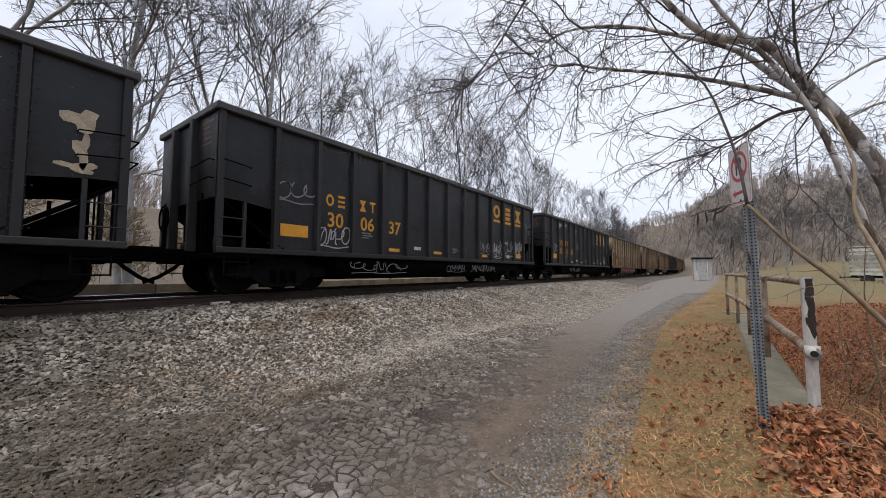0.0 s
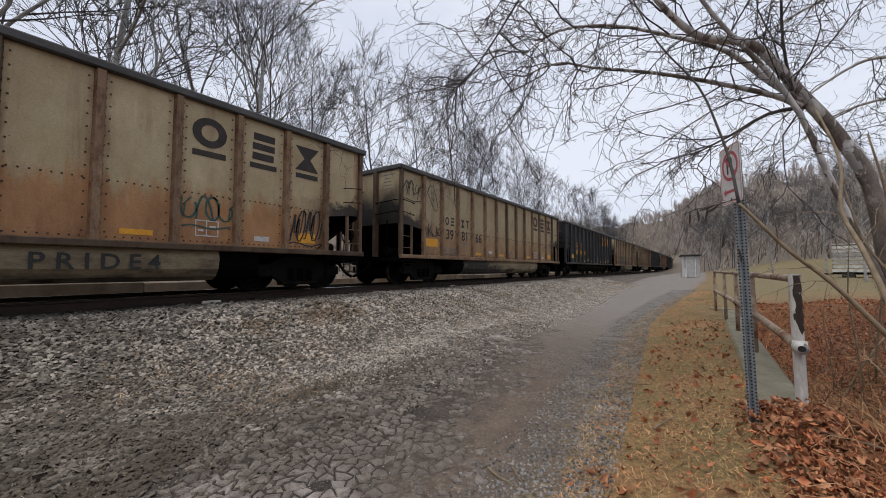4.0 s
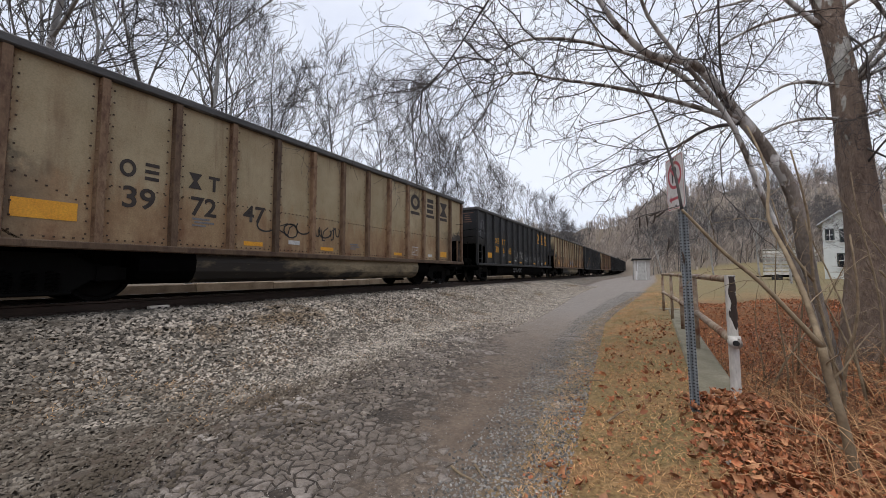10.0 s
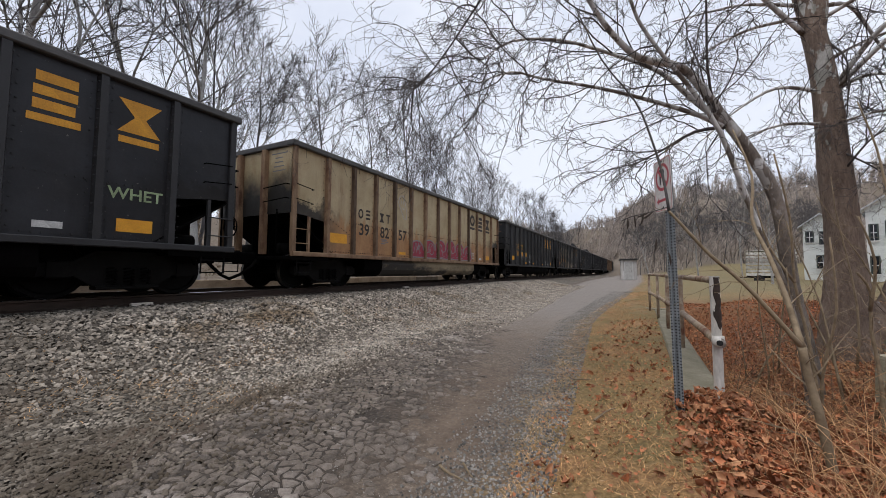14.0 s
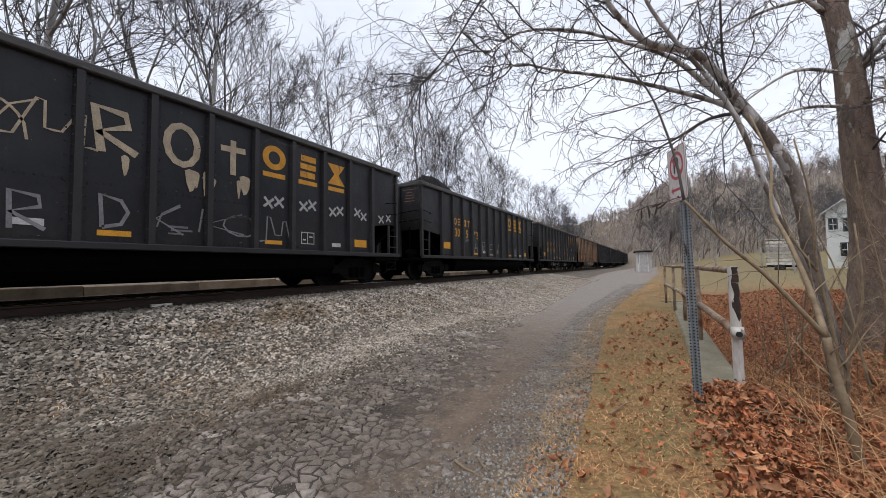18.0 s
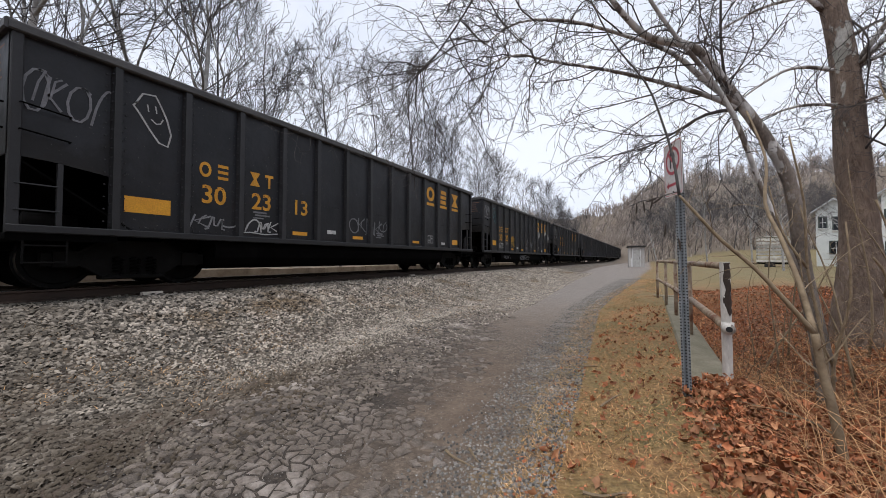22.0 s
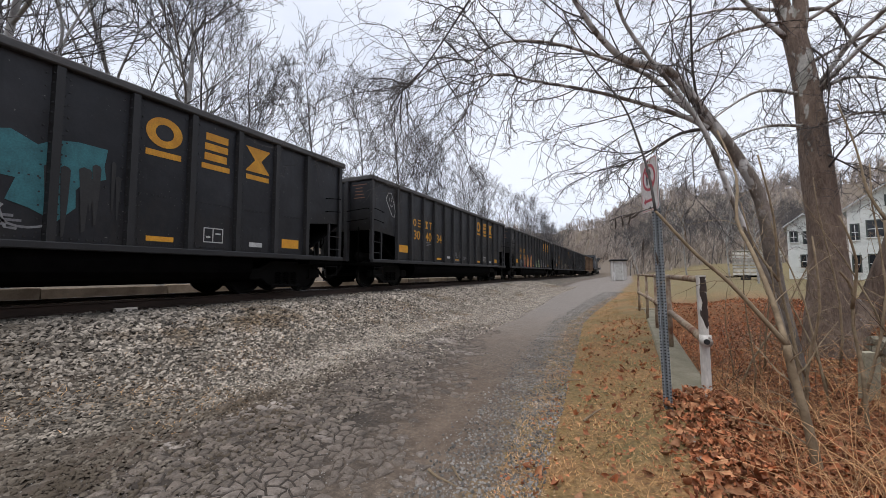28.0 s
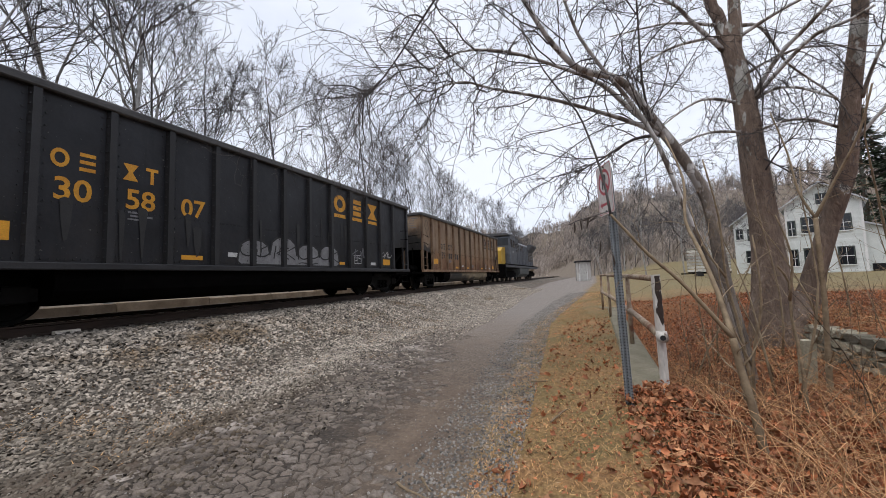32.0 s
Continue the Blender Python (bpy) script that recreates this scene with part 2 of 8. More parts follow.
TREAD = surface("polished_wheel_tread_steel", (0.10, 0.097, 0.094), (0.2, 0.195, 0.19), 9, 0.35, metal=1.0, bump=0.05)
RAIL_SIDE = surface("rusty_rail_steel", (0.02, 0.012, 0.008), (0.045, 0.026, 0.017), 6, 0.85, stretch=(1, 0.25, 1))
RAIL_TOP = surface("polished_rail_head_steel", (0.4, 0.4, 0.4), (0.6, 0.6, 0.6), 12, 0.25, metal=1.0, bump=0.03, stretch=(1, 0.05, 1))
TIE_WOOD = surface("creosoted_tie_wood", (0.03, 0.022, 0.017), (0.075, 0.06, 0.048), 7, 0.9, stretch=(0.2, 1, 1), per="object")
COAL = surface("loaded_coal", (0.004, 0.004, 0.0043), (0.013, 0.013, 0.014), 9, 0.85, bump=1.0, fine=22, dist=0.08, spec=0.12)
YELLOW = surface("faded_yellow_lettering_paint", (0.48, 0.21, 0.012), (0.68, 0.33, 0.02), 4, 0.6, spots=(0.07, 0.05, 0.03), spot_at=0.66, spot_scale=5, bump=0)
ORANGE = surface("yellow_orange_reflector_panel", (0.62, 0.27, 0.015), (0.75, 0.36, 0.02), 4, 0.5, spots=(0.2, 0.1, 0.03), spot_at=0.68, spot_scale=6, bump=0)
DARK_LETTER = surface("dark_brown_lettering_paint", (0.018, 0.013, 0.011), (0.04, 0.03, 0.024), 4, 0.7, spots=(0.14, 0.09, 0.05), spot_at=0.67, spot_scale=5, bump=0)
WHITE_MARK = surface("white_stencil_paint", (0.4, 0.4, 0.39), (0.6, 0.6, 0.58), 7, 0.7, bump=0)


def spray(name, rgb):
    return surface(name, tuple(c * 0.7 for c in rgb), tuple(min(1, c * 1.15) for c in rgb), 5, 0.65, bump=0)


SPRAY = {"white": spray("white_spray_paint", (0.42, 0.42, 0.41)), "silver": spray("silver_spray_paint", (0.22, 0.22, 0.225)), "black": spray("black_spray_paint", (0.02, 0.02, 0.02)),
         "teal": spray("teal_spray_paint", (0.03, 0.15, 0.17)), "red": spray("red_spray_paint", (0.32, 0.03, 0.06)), "purple": spray("purple_spray_paint", (0.14, 0.12, 0.34)),
         "orange": spray("orange_spray_paint", (0.55, 0.31, 0.10)), "ochre": spray("ochre_spray_paint", (0.50, 0.29, 0.14)), "cream": spray("cream_spray_paint", (0.44, 0.36, 0.25)), "yellow": spray("yellow_spray_paint", (0.5, 0.3, 0.04)), "green": spray("dark_green_spray_paint", (0.035, 0.10, 0.08)),
         "lime": spray("pale_green_spray_paint", (0.28, 0.36, 0.20)), "pale": spray("pale_grey_spray_paint", (0.16, 0.16, 0.17)), "dark_teal": spray("dark_teal_fill_paint", (0.02, 0.055, 0.06))}


# ---- mesh tools ----
class Geo:
    """Collects vertices and faces of one mesh."""

    def __init__(self):
        self.v, self.f, self.m = [], [], []
        self.slot = 0

    def add(self, verts, faces):
        b = len(self.v)
        self.v.extend(verts)
        self.f.extend([tuple(i + b for i in q) for q in faces])
        self.m.extend([self.slot] * len(faces))
        return self

    def box(self, x0, x1, y0, y1, z0, z1, c=0.0):
        """A box, its long edges chamfered by c."""
        if c <= 0:
            p = [(x, y, z) for z in (z0, z1) for y in (y0, y1) for x in (x0, x1)]
            return self.add(p, [(0, 2, 3, 1), (4, 5, 7, 6), (0, 1, 5, 4), (2, 6, 7, 3), (0, 4, 6, 2), (1, 3, 7, 5)])
        lx, ly, lz = x1 - x0, y1 - y0, z1 - z0
        axis = max((lx, 0), (ly, 1), (lz, 2))[1]
        if axis == 1:
            o = [(x0 + c, z0), (x1 - c, z0), (x1, z0 + c), (x1, z1 - c), (x1 - c, z1), (x0 + c, z1), (x0, z1 - c), (x0, z0 + c)]
            return self.prism([(a, b) for a, b in o], y0, y1, "y")
        if axis == 2:
            o = [(x0 + c, y0), (x1 - c, y0), (x1, y0 + c), (x1, y1 - c), (x1 - c, y1), (x0 + c, y1), (x0, y1 - c), (x0, y0 + c)]
            return self.prism(o, z0, z1, "z")
        o = [(y0 + c, z0), (y1 - c, z0), (y1, z0 + c), (y1, z1 - c), (y1 - c, z1), (y0 + c, z1), (y0, z1 - c), (y0, z0 + c)]
        return self.prism(o, x0, x1, "x")

    def prism(self, outline, a, b, axis):
        """An outline in the plane across axis, drawn out from a to b."""
        put = {"x": lambda p, s: (s, p[0], p[1]), "y": lambda p, s: (p[0], s, p[1]), "z": lambda p, s: (p[0], p[1], s)}[axis]
        n = len(outline)
        verts = [put(p, a) for p in outline] + [put(p, b) for p in outline]
        sides = [(i, (i + 1) % n, (i + 1) % n + n, i + n) for i in range(n)]
        return self.add(verts, sides + [tuple(reversed(range(n))), tuple(range(n, 2 * n))])

    def tube(self, pts, radii, n=6, cap=True):
        """A round bar through the points."""
        pts = [Vector(p) for p in pts]
        if isinstance(radii, (int, float)):
            radii = [radii] * len(pts)
        verts, faces, side = [], [], None
        for i, p in enumerate(pts):
            d = (pts[min(i + 1, len(pts) - 1)] - pts[max(i - 1, 0)]).normalized()
            if side is None:
                side = d.orthogonal().normalized()
            side = (side - d * side.dot(d))
            side = side.normalized() if side.length > 1e-6 else d.orthogonal().normalized()
            up = d.cross(side)
            for k in range(n):
                a = 2 * math.pi * k / n
                verts.append(tuple(p + (side * math.cos(a) + up * math.sin(a)) * radii[i]))
        for i in range(len(pts) - 1):
            for k in range(n):
                faces.append((i * n + k, i * n + (k + 1) % n, (i + 1) * n + (k + 1) % n, (i + 1) * n + k))
        if cap:
            faces += [tuple(reversed(range(n))), tuple(range((len(pts) - 1) * n, len(pts) * n))]
        return self.add(verts, faces)

    def disc(self, c, axis_pts, n=24, caps=True):
        """A turned shape about the x axis through c: rows of (x, radius)."""
        verts, faces = [], []
        for x, r in axis_pts:
            verts += [(c[0] + x, c[1] + r * math.cos(2 * math.pi * k / n), c[2] + r * math.sin(2 * math.pi * k / n)) for k in range(n)]
        for i in range(len(axis_pts) - 1):
            for k in range(n):
                faces.append((i * n + k, (i + 1) * n + k, (i + 1) * n + (k + 1) % n, i * n + (k + 1) % n))
        if caps:
            faces += [tuple(range(n)), tuple(reversed(range((len(axis_pts) - 1) * n, len(axis_pts) * n)))]
        return self.add(verts, faces)

    def ribbon(self, pts, width, x):
        """A flat painted stroke in the plane x, through (y, z) points."""
        out = []
        for i, (y, z) in enumerate(pts):
            y0, z0 = pts[max(i - 1, 0)]
            y1, z1 = pts[min(i + 1, len(pts) - 1)]
            dy, dz = y1 - y0, z1 - z0
            s = math.hypot(dy, dz) or 1
            w = width * 0.5
            out += [(x, y - dz / s * w, z + dy / s * w), (x, y + dz / s * w, z - dy / s * w)]
        return self.add(out, [(2 * i, 2 * i + 1, 2 * i + 3, 2 * i + 2) for i in range(len(pts) - 1)])

    def mesh(self, name, mats, smooth=False):
        me = bpy.data.meshes.new(name)
        me.from_pydata(self.v, [], self.f)
        for m in (mats if isinstance(mats, (list, tuple)) else [mats]):
            me.materials.append(m)
        if any(self.m):
            me.polygons.foreach_set("material_index", self.m)
        if smooth:
            me.polygons.foreach_set("use_smooth", [True] * len(me.polygons))
        me.update()
        return me


def part(name, geo, mats, parent, label="", at=None, smooth=False):
    """Links a Geo or a ready mesh as one mesh object under its thing."""
    me = geo.mesh(name, mats, smooth) if isinstance(geo, Geo) else geo
    ob = new(name, me)
    ob.parent = parent
    if at is not None:
        ob.matrix_basis = at
    if label:
        ob["label"] = label
    return ob


def thing(name, label, category, group="", kind="", at=None, geo=None, mats=None, smooth=False):
    ob = new(name, geo.mesh(name, mats, smooth) if geo is not None else None)
    if at is not None:
        ob.matrix_basis = at
    return tagged(ob, label, category, group, kind)


def array_mesh(name, verts, faces, mat, smooth=False):
    """A mesh from number arrays: verts (n, 3) and faces (m, 3 or 4)."""
    me = bpy.data.meshes.new(name)
    k = faces.shape[1]
    me.vertices.add(len(verts))
    me.vertices.foreach_set("co", np.asarray(verts, np.float32).ravel())
    me.loops.add(len(faces) * k)
    me.loops.foreach_set("vertex_index", np.asarray(faces, np.int32).ravel())
    me.polygons.add(len(faces))
    me.polygons.foreach_set("loop_start", np.arange(0, len(faces) * k, k, dtype=np.int32))
    me.polygons.foreach_set("loop_total", np.full(len(faces), k, np.int32))
    if smooth:
        me.polygons.foreach_set("use_smooth", np.ones(len(faces), bool))
    me.materials.append(mat)
    me.update(calc_edges=True)
    return me


def smooth_step(a, b, v):
    t = np.clip((v - a) / (b - a), 0, 1)
    return t * t * (3 - 2 * t)


# ---- the ground ----
def wave(x, y, s, seed):
    """Cheap smooth unevenness, -1 to 1."""
    r = np.random.RandomState(seed)
    out = 0
    for k in range(5):
        a, ph, f = r.rand() * 6.28, r.rand() * 6.28, s * (0.6 + r.rand() * 1.4)
        out = out + np.sin((x * math.cos(a) + y * math.sin(a)) * f + ph)
    return out / 5


def ground_z(x, y):
    """Height of the ground: ballast bank, road, verge, ditch, lawn, wooded slopes."""
    x, y = np.asarray(x, float), np.asarray(y, float)
    bed = 0.60 * (1 - smooth_step(-7.35, -4.3, x))
    rise = 0.47 * smooth_step(14, 44, y)
    right = rise * smooth_step(-7.6, -4.0, x)
    verge = 0.18 * smooth_step(-1.1, 0.2, x)
    z = bed + right + verge * (1 - 0.4 * smooth_step(14, 40, y))
    # ditch past the culvert wall
    ditch = smooth_step(0.66, 0.9, x) * (1 - 0.5 * smooth_step(1.5, 2.3, x)) * (1 - smooth_step(3.1, 3.35, x)) * smooth_step(3.7, 4.6, y) * (1 - smooth_step(12.6, 14.5, y))
    z = z - 0.85 * ditch
    # bank and lawn on the house's side
    z = z + smooth_step(1.6, 3.6, x) * 0.25 * (1 - smooth_step(20, 60, y)) + 0.10 * smooth_step(4, 14, x)
    near = smooth_step(0.5, 1.3, x) * (1 - smooth_step(3.2, 4.0, y))
    z = z - 0.12 * near
    # grassy rise and wooded hill beyond
    away = np.hypot(x - 8, y)
    z = z + 2.2 * smooth_step(48, 80, away) * smooth_step(-2, 14, x)
    z = z + 13 * smooth_step(80, 210, away) * smooth_step(-0.16, 0.12, x / np.maximum(y, 1)) + 9 * smooth_step(130, 260, away) * smooth_step(-30, 10, x)
    bent = TRACK_X - np.maximum(y - 112, 0) ** 2 / 840
    z = z + 13 * smooth_step(7, 40, x - bent) * smooth_step(105, 190, y) + 24 * smooth_step(4, 50, x - bent) * smooth_step(215, 360, y) + 12 * smooth_step(-8, -50, x - bent) * smooth_step(110, 200, y)
    # wooded slope on the far side of the track
    z = z - 0.25 * smooth_step(-11.2, -13.0, x) + 9 * smooth_step(-20, -62, x) + 10 * smooth_step(-60, -160, x)
    rough = 0.02 * wave(x, y, 2.2, 3) + 0.05 * wave(x, y, 0.45, 4)
    calm = smooth_step(-7.2, -6.0, x) * 0.75 + (1 - smooth_step(-13, -12, x))
    return z + rough * np.clip(calm, 0, 1)


def gz(x, y):
    return float(ground_z(x, y))


def ground_material():
    m, nt, ln, bs = nodes_of("ground_cover", 0.95)
    v = nt.new("ShaderNodeNewGeometry").outputs["Position"]
    sep = nt.new("ShaderNodeSeparateXYZ")
    ln.new(v, sep.inputs[0])
    X, Y = sep.outputs["X"], sep.outputs["Y"]

    def band(a, b, src):
        r = nt.new("ShaderNodeMapRange")
        r.inputs["From Min"].default_value, r.inputs["From Max"].default_value = a, b
        ln.new(src, r.inputs["Value"])
        return r.outputs[0]

    big = noise_node(nt, ln, v, 0.9, 5, 0.6)
    mid = noise_node(nt, ln, v, 3.5, 5, 0.65)
    fine = noise_node(nt, ln, v, 28, 4, 0.7)
    wob = math_node(nt, ln, "MULTIPLY", math_node(nt, ln, "SUBTRACT", mid, 0.5), 1.1)
    xw = math_node(nt, ln, "ADD", X, wob)
    # the lane bends: its edges move towards the track with distance
    bend = math_node(nt, ln, "MULTIPLY", band(0.8, 1.7, Y), -0.4)
    bend = math_node(nt, ln, "ADD", bend, math_node(nt, ln, "MULTIPLY", band(2.8, 7.0, Y), -0.55))
    bend = math_node(nt, ln, "ADD", bend, math_node(nt, ln, "MULTIPLY", band(8.0, 22.0, Y), -0.8))
    xr = math_node(nt, ln, "SUBTRACT", xw, bend)
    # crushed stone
    cell = nt.new("ShaderNodeTexVoronoi")
    cell.inputs["Scale"].default_value = 15
    ln.new(v, cell.inputs["Vector"])
    stone = ramp_node(nt, ln, cell.outputs["Color"], [(0.0, (0.016, 0.0125, 0.0095)), (0.5, (0.08, 0.066, 0.05)), (1.0, (0.28, 0.245, 0.20))])
    stone = mix_node(nt, ln, ramp_node(nt, ln, big, [(0.45, grey(0)), (0.62, grey(0.7))]), stone, (0.095, 0.066, 0.045))
    # worn, dusty asphalt and grit
    grit = ramp_node(nt, ln, fine, [(0.3, (0.08, 0.061, 0.046)), (0.55, (0.20, 0.158, 0.122)), (0.78, (0.52, 0.44, 0.365))])
    dirt = ramp_node(nt, ln, mid, [(0.3, (0.115, 0.081, 0.058)), (0.7, (0.225, 0.168, 0.124))])
    lane = mix_node(nt, ln, ramp_node(nt, ln, big, [(0.4, grey(0.15)), (0.6, grey(0.85))]), grit, dirt)
    lane = mix_node(nt, ln, math_node(nt, ln, "SUBTRACT", 1.0, band(4.0, 11.0, Y)), lane, mix_node(nt, ln, 1.0, lane, (0.72, 0.70, 0.68), "MULTIPLY"))
    old = ramp_node(nt, ln, fine, [(0.3, (0.12, 0.11, 0.102)), (0.6, (0.235, 0.218, 0.205)), (0.8, (0.42, 0.395, 0.37))])
    lane = mix_node(nt, ln, math_node(nt, ln, "MULTIPLY", band(5.0, 13.0, Y), 0.6), lane, old)
    road_edge = band(-3.5, -2.7, xr)
    col = mix_node(nt, ln, road_edge, stone, lane)
    # a strip of bare brown earth between the stones and the broken asphalt
    earth = math_node(nt, ln, "MULTIPLY", band(-3.4, -3.15, xr), math_node(nt, ln, "SUBTRACT", 1.0, band(-2.95, -2.6, xr)))
    col = mix_node(nt, ln, math_node(nt, ln, "MULTIPLY", earth, 0.8), col, (0.075, 0.052, 0.037))
    # dark soil in the joints of the broken asphalt
    joint = math_node(nt, ln, "MULTIPLY", band(-2.95, -2.7, xr), math_node(nt, ln, "SUBTRACT", 1.0, band(-1.5, -0.75, math_node(nt, ln, "ADD", xw, math_node(nt, ln, "MULTIPLY", Y, 0.26)))))
    joint = math_node(nt, ln, "MULTIPLY", math_node(nt, ln, "MULTIPLY", joint, band(-2.9, -2.5, Y)), math_node(nt, ln, "SUBTRACT", 1.0, band(6.6, 9.0, Y)))
    col = mix_node(nt, ln, joint, col, ramp_node(nt, ln, fine, [(0.35, (0.022, 0.016, 0.012)), (0.6, (0.055, 0.042, 0.032)), (0.78, (0.2, 0.17, 0.14))]))
    # straw-coloured winter grass
    straw = ramp_node(nt, ln, fine, [(0.28, (0.085, 0.042, 0.017)), (0.5, (0.23, 0.122, 0.048)), (0.8, (0.50, 0.30, 0.13))])
    moss = ramp_node(nt, ln, fine, [(0.3, (0.075, 0.06, 0.021)), (0.7, (0.19, 0.148, 0.055))])
    grass = mix_node(nt, ln, ramp_node(nt, ln, big, [(0.38, grey(0.0)), (0.58, grey(0.85))]), straw, moss)
    lawn = mix_node(nt, ln, ramp_node(nt, ln, mid, [(0.3, grey(0.45)), (0.6, grey(0.95))]), grass, mix_node(nt, ln, 1.0, (0.165, 0.135, 0.062), ramp_node(nt, ln, fine, [(0.3, grey(0.6)), (0.7, grey(1.35))]), "MULTIPLY"))
    verge_at = math_node(nt, ln, "ADD", xw, math_node(nt, ln, "MULTIPLY", band(2.0, 10.0, Y), 0.75))
    verge_at = math_node(nt, ln, "SUBTRACT", verge_at, math_node(nt, ln, "MULTIPLY", band(11.0, 36.0, Y), 1.6))
    col = mix_node(nt, ln, band(-0.95, -0.55, verge_at), col, grass)
    far = math_node(nt, ln, "MULTIPLY", band(13, 22, Y), band(0.0, 1.2, xw))
    col = mix_node(nt, ln, far, col, lawn)
    # leaf mould in the ditch and under the trees
    mould = ramp_node(nt, ln, fine, [(0.25, (0.03, 0.012, 0.005)), (0.55, (0.17, 0.064, 0.024)), (0.8, (0.33, 0.135, 0.052))])
    lm = math_node(nt, ln, "MULTIPLY", band(0.5, 1.0, xw), math_node(nt, ln, "SUBTRACT", 1.0, band(13, 18, Y)))
    col = mix_node(nt, ln, lm, col, mould)
    # forest floor on the far side and on the hill
    forest = ramp_node(nt, ln, mid, [(0.3, (0.09, 0.068, 0.048)), (0.7, (0.18, 0.142, 0.105))])
    col = mix_node(nt, ln, math_node(nt, ln, "SUBTRACT", 1.0, band(-16.5, -14.5, xw)), col, forest)
    hill = math_node(nt, ln, "MAXIMUM", band(75, 95, Y), band(60, 75, X))
    col = mix_node(nt, ln, hill, col, forest)
    ln.new(col, bs.inputs["Base Color"])
    h = math_node(nt, ln, "ADD", fine, math_node(nt, ln, "MULTIPLY", cell.outputs["Distance"], 0.6))
    bump_node(nt, ln, h, bs, 0.7, 0.03)
    return m


GROUND = ground_material()


def build_ground():
    """One sheet, fine near the camera and coarse towards the horizon."""
    def axis(fine_a, fine_b, step, far_a, far_b):
        a = list(np.arange(fine_a, fine_b + 1e-6, step))
        s, p = step, fine_b
        while p < far_b:
            s *= 1.14
            p += s
            a.append(min(p, far_b))
        s, p = step, fine_a
        while p > far_a:
            s *= 1.14
            p -= s
            a.insert(0, max(p, far_a))
        return np.array(a)
    xs = axis(-13, 5, 0.11, -1800, 1800)
    ys = axis(-4, 15, 0.13, -1500, 2400)
    gx, gy = np.meshgrid(xs, ys)
    g = ground_z(gx, gy)
    n, k = len(ys), len(xs)
    verts = np.stack([gx, gy, g], -1).reshape(-1, 3)
    i = np.arange((n - 1) * k).reshape(n - 1, k)[:, :-1].ravel()
    faces = np.stack([i, i + 1, i + k + 1, i + k], 1)
    ob = new("ground", array_mesh("ground", verts, faces, GROUND, True))
    tagged(ob, "uneven ground of crushed stone, worn dirt lane and straw grass", "ground", kind="structure")


build_ground()


# ---- loose cover: stones, cracked asphalt plates, grass, leaves ----
def scatter(name, label, category, unit_v, unit_f, spots, mat, smooth=False):
    """Joins many turned, scaled copies of a small shape: spots (n, 7) = x, y, z, yaw, tilt, lean, size; sizes may be 3 wide."""
    c, s = np.cos, np.sin
    yaw, tilt, lean = spots[:, 3], spots[:, 4], spots[:, 5]
    v = unit_v[None] * (spots[:, 6:9] if spots.shape[1] >= 9 else spots[:, 6:7])[:, None, :]
    x, y, z = v[..., 0], v[..., 1], v[..., 2]
    y, z = y * c(tilt)[:, None] - z * s(tilt)[:, None], y * s(tilt)[:, None] + z * c(tilt)[:, None]
    x, z = x * c(lean)[:, None] + z * s(lean)[:, None], -x * s(lean)[:, None] + z * c(lean)[:, None]
    x, y = x * c(yaw)[:, None] - y * s(yaw)[:, None], x * s(yaw)[:, None] + y * c(yaw)[:, None]
    verts = np.stack([x, y, z], -1) + spots[:, None, :3]
    n, k = len(spots), len(unit_v)
    faces = (unit_f[None] + (np.arange(n) * k)[:, None, None]).reshape(-1, unit_f.shape[1])
    ob = new(name, array_mesh(name, verts.reshape(-1, 3), faces, mat, smooth))
    return tagged(ob, label, category, kind="stuff")


def lane_left(y):
    return -3.05 - 0.4 * smooth_step(0.8, 1.7, y) - 0.55 * smooth_step(2.8, 7, y) - 0.8 * smooth_step(8, 22, y)


def verge_edge(y):
    return -0.75 - 0.65 * np.clip((y - 2) / 8, 0, 1) + 1.3 * smooth_step(11, 36, y)


OCTA = np.array([(1.0, -0.55, -0.5), (0.75, 0.8, -0.6), (-0.85, 0.65, -0.45), (-0.9, -0.75, -0.6), (0.7, -0.35, 0.55), (0.55, 0.5, 0.8), (-0.45, 0.7, 0.5), (-0.75, -0.5, 0.75)], float)
OCTA_F = np.array([(0, 1, 5), (0, 5, 4), (1, 2, 6), (1, 6, 5), (2, 3, 7), (2, 7, 6), (3, 0, 4), (3, 4, 7), (4, 5, 6), (4, 6, 7)])
STONE = surface("grey_crushed_limestone", (0.145, 0.122, 0.098), (0.43, 0.375, 0.312), 3, 0.9, spots=(0.16, 0.115, 0.072), spot_at=0.54, spot_scale=0.7, per="island", bump=0.4, vary=(0.10, 1.85))
PEBBLE = surface("grey_grit_stones", (0.10, 0.09, 0.08), (0.28, 0.262, 0.24), 3, 0.9, per="island", bump=0.3, vary=(0.3, 1.5))
ASPHALT = surface("cracked_weathered_asphalt", (0.096, 0.077, 0.062), (0.245, 0.20, 0.165), 9, 0.93, spots=(0.38, 0.33, 0.29), spot_at=0.53, spot_scale=1.3, per="island", bump=1.0, fine=70, dist=0.03, vary=(0.7, 1.3))


SHOULDER = surface("pale_shoulder_gravel", (0.23, 0.195, 0.157), (0.58, 0.515, 0.44), 3, 0.9, per="island", bump=0.3, vary=(0.35, 1.5))
CHIP = surface("white_limestone_chip", (0.30, 0.28, 0.25), (0.52, 0.49, 0.45), 5, 0.9, per="island", bump=0.2, vary=(0.5, 1.2))


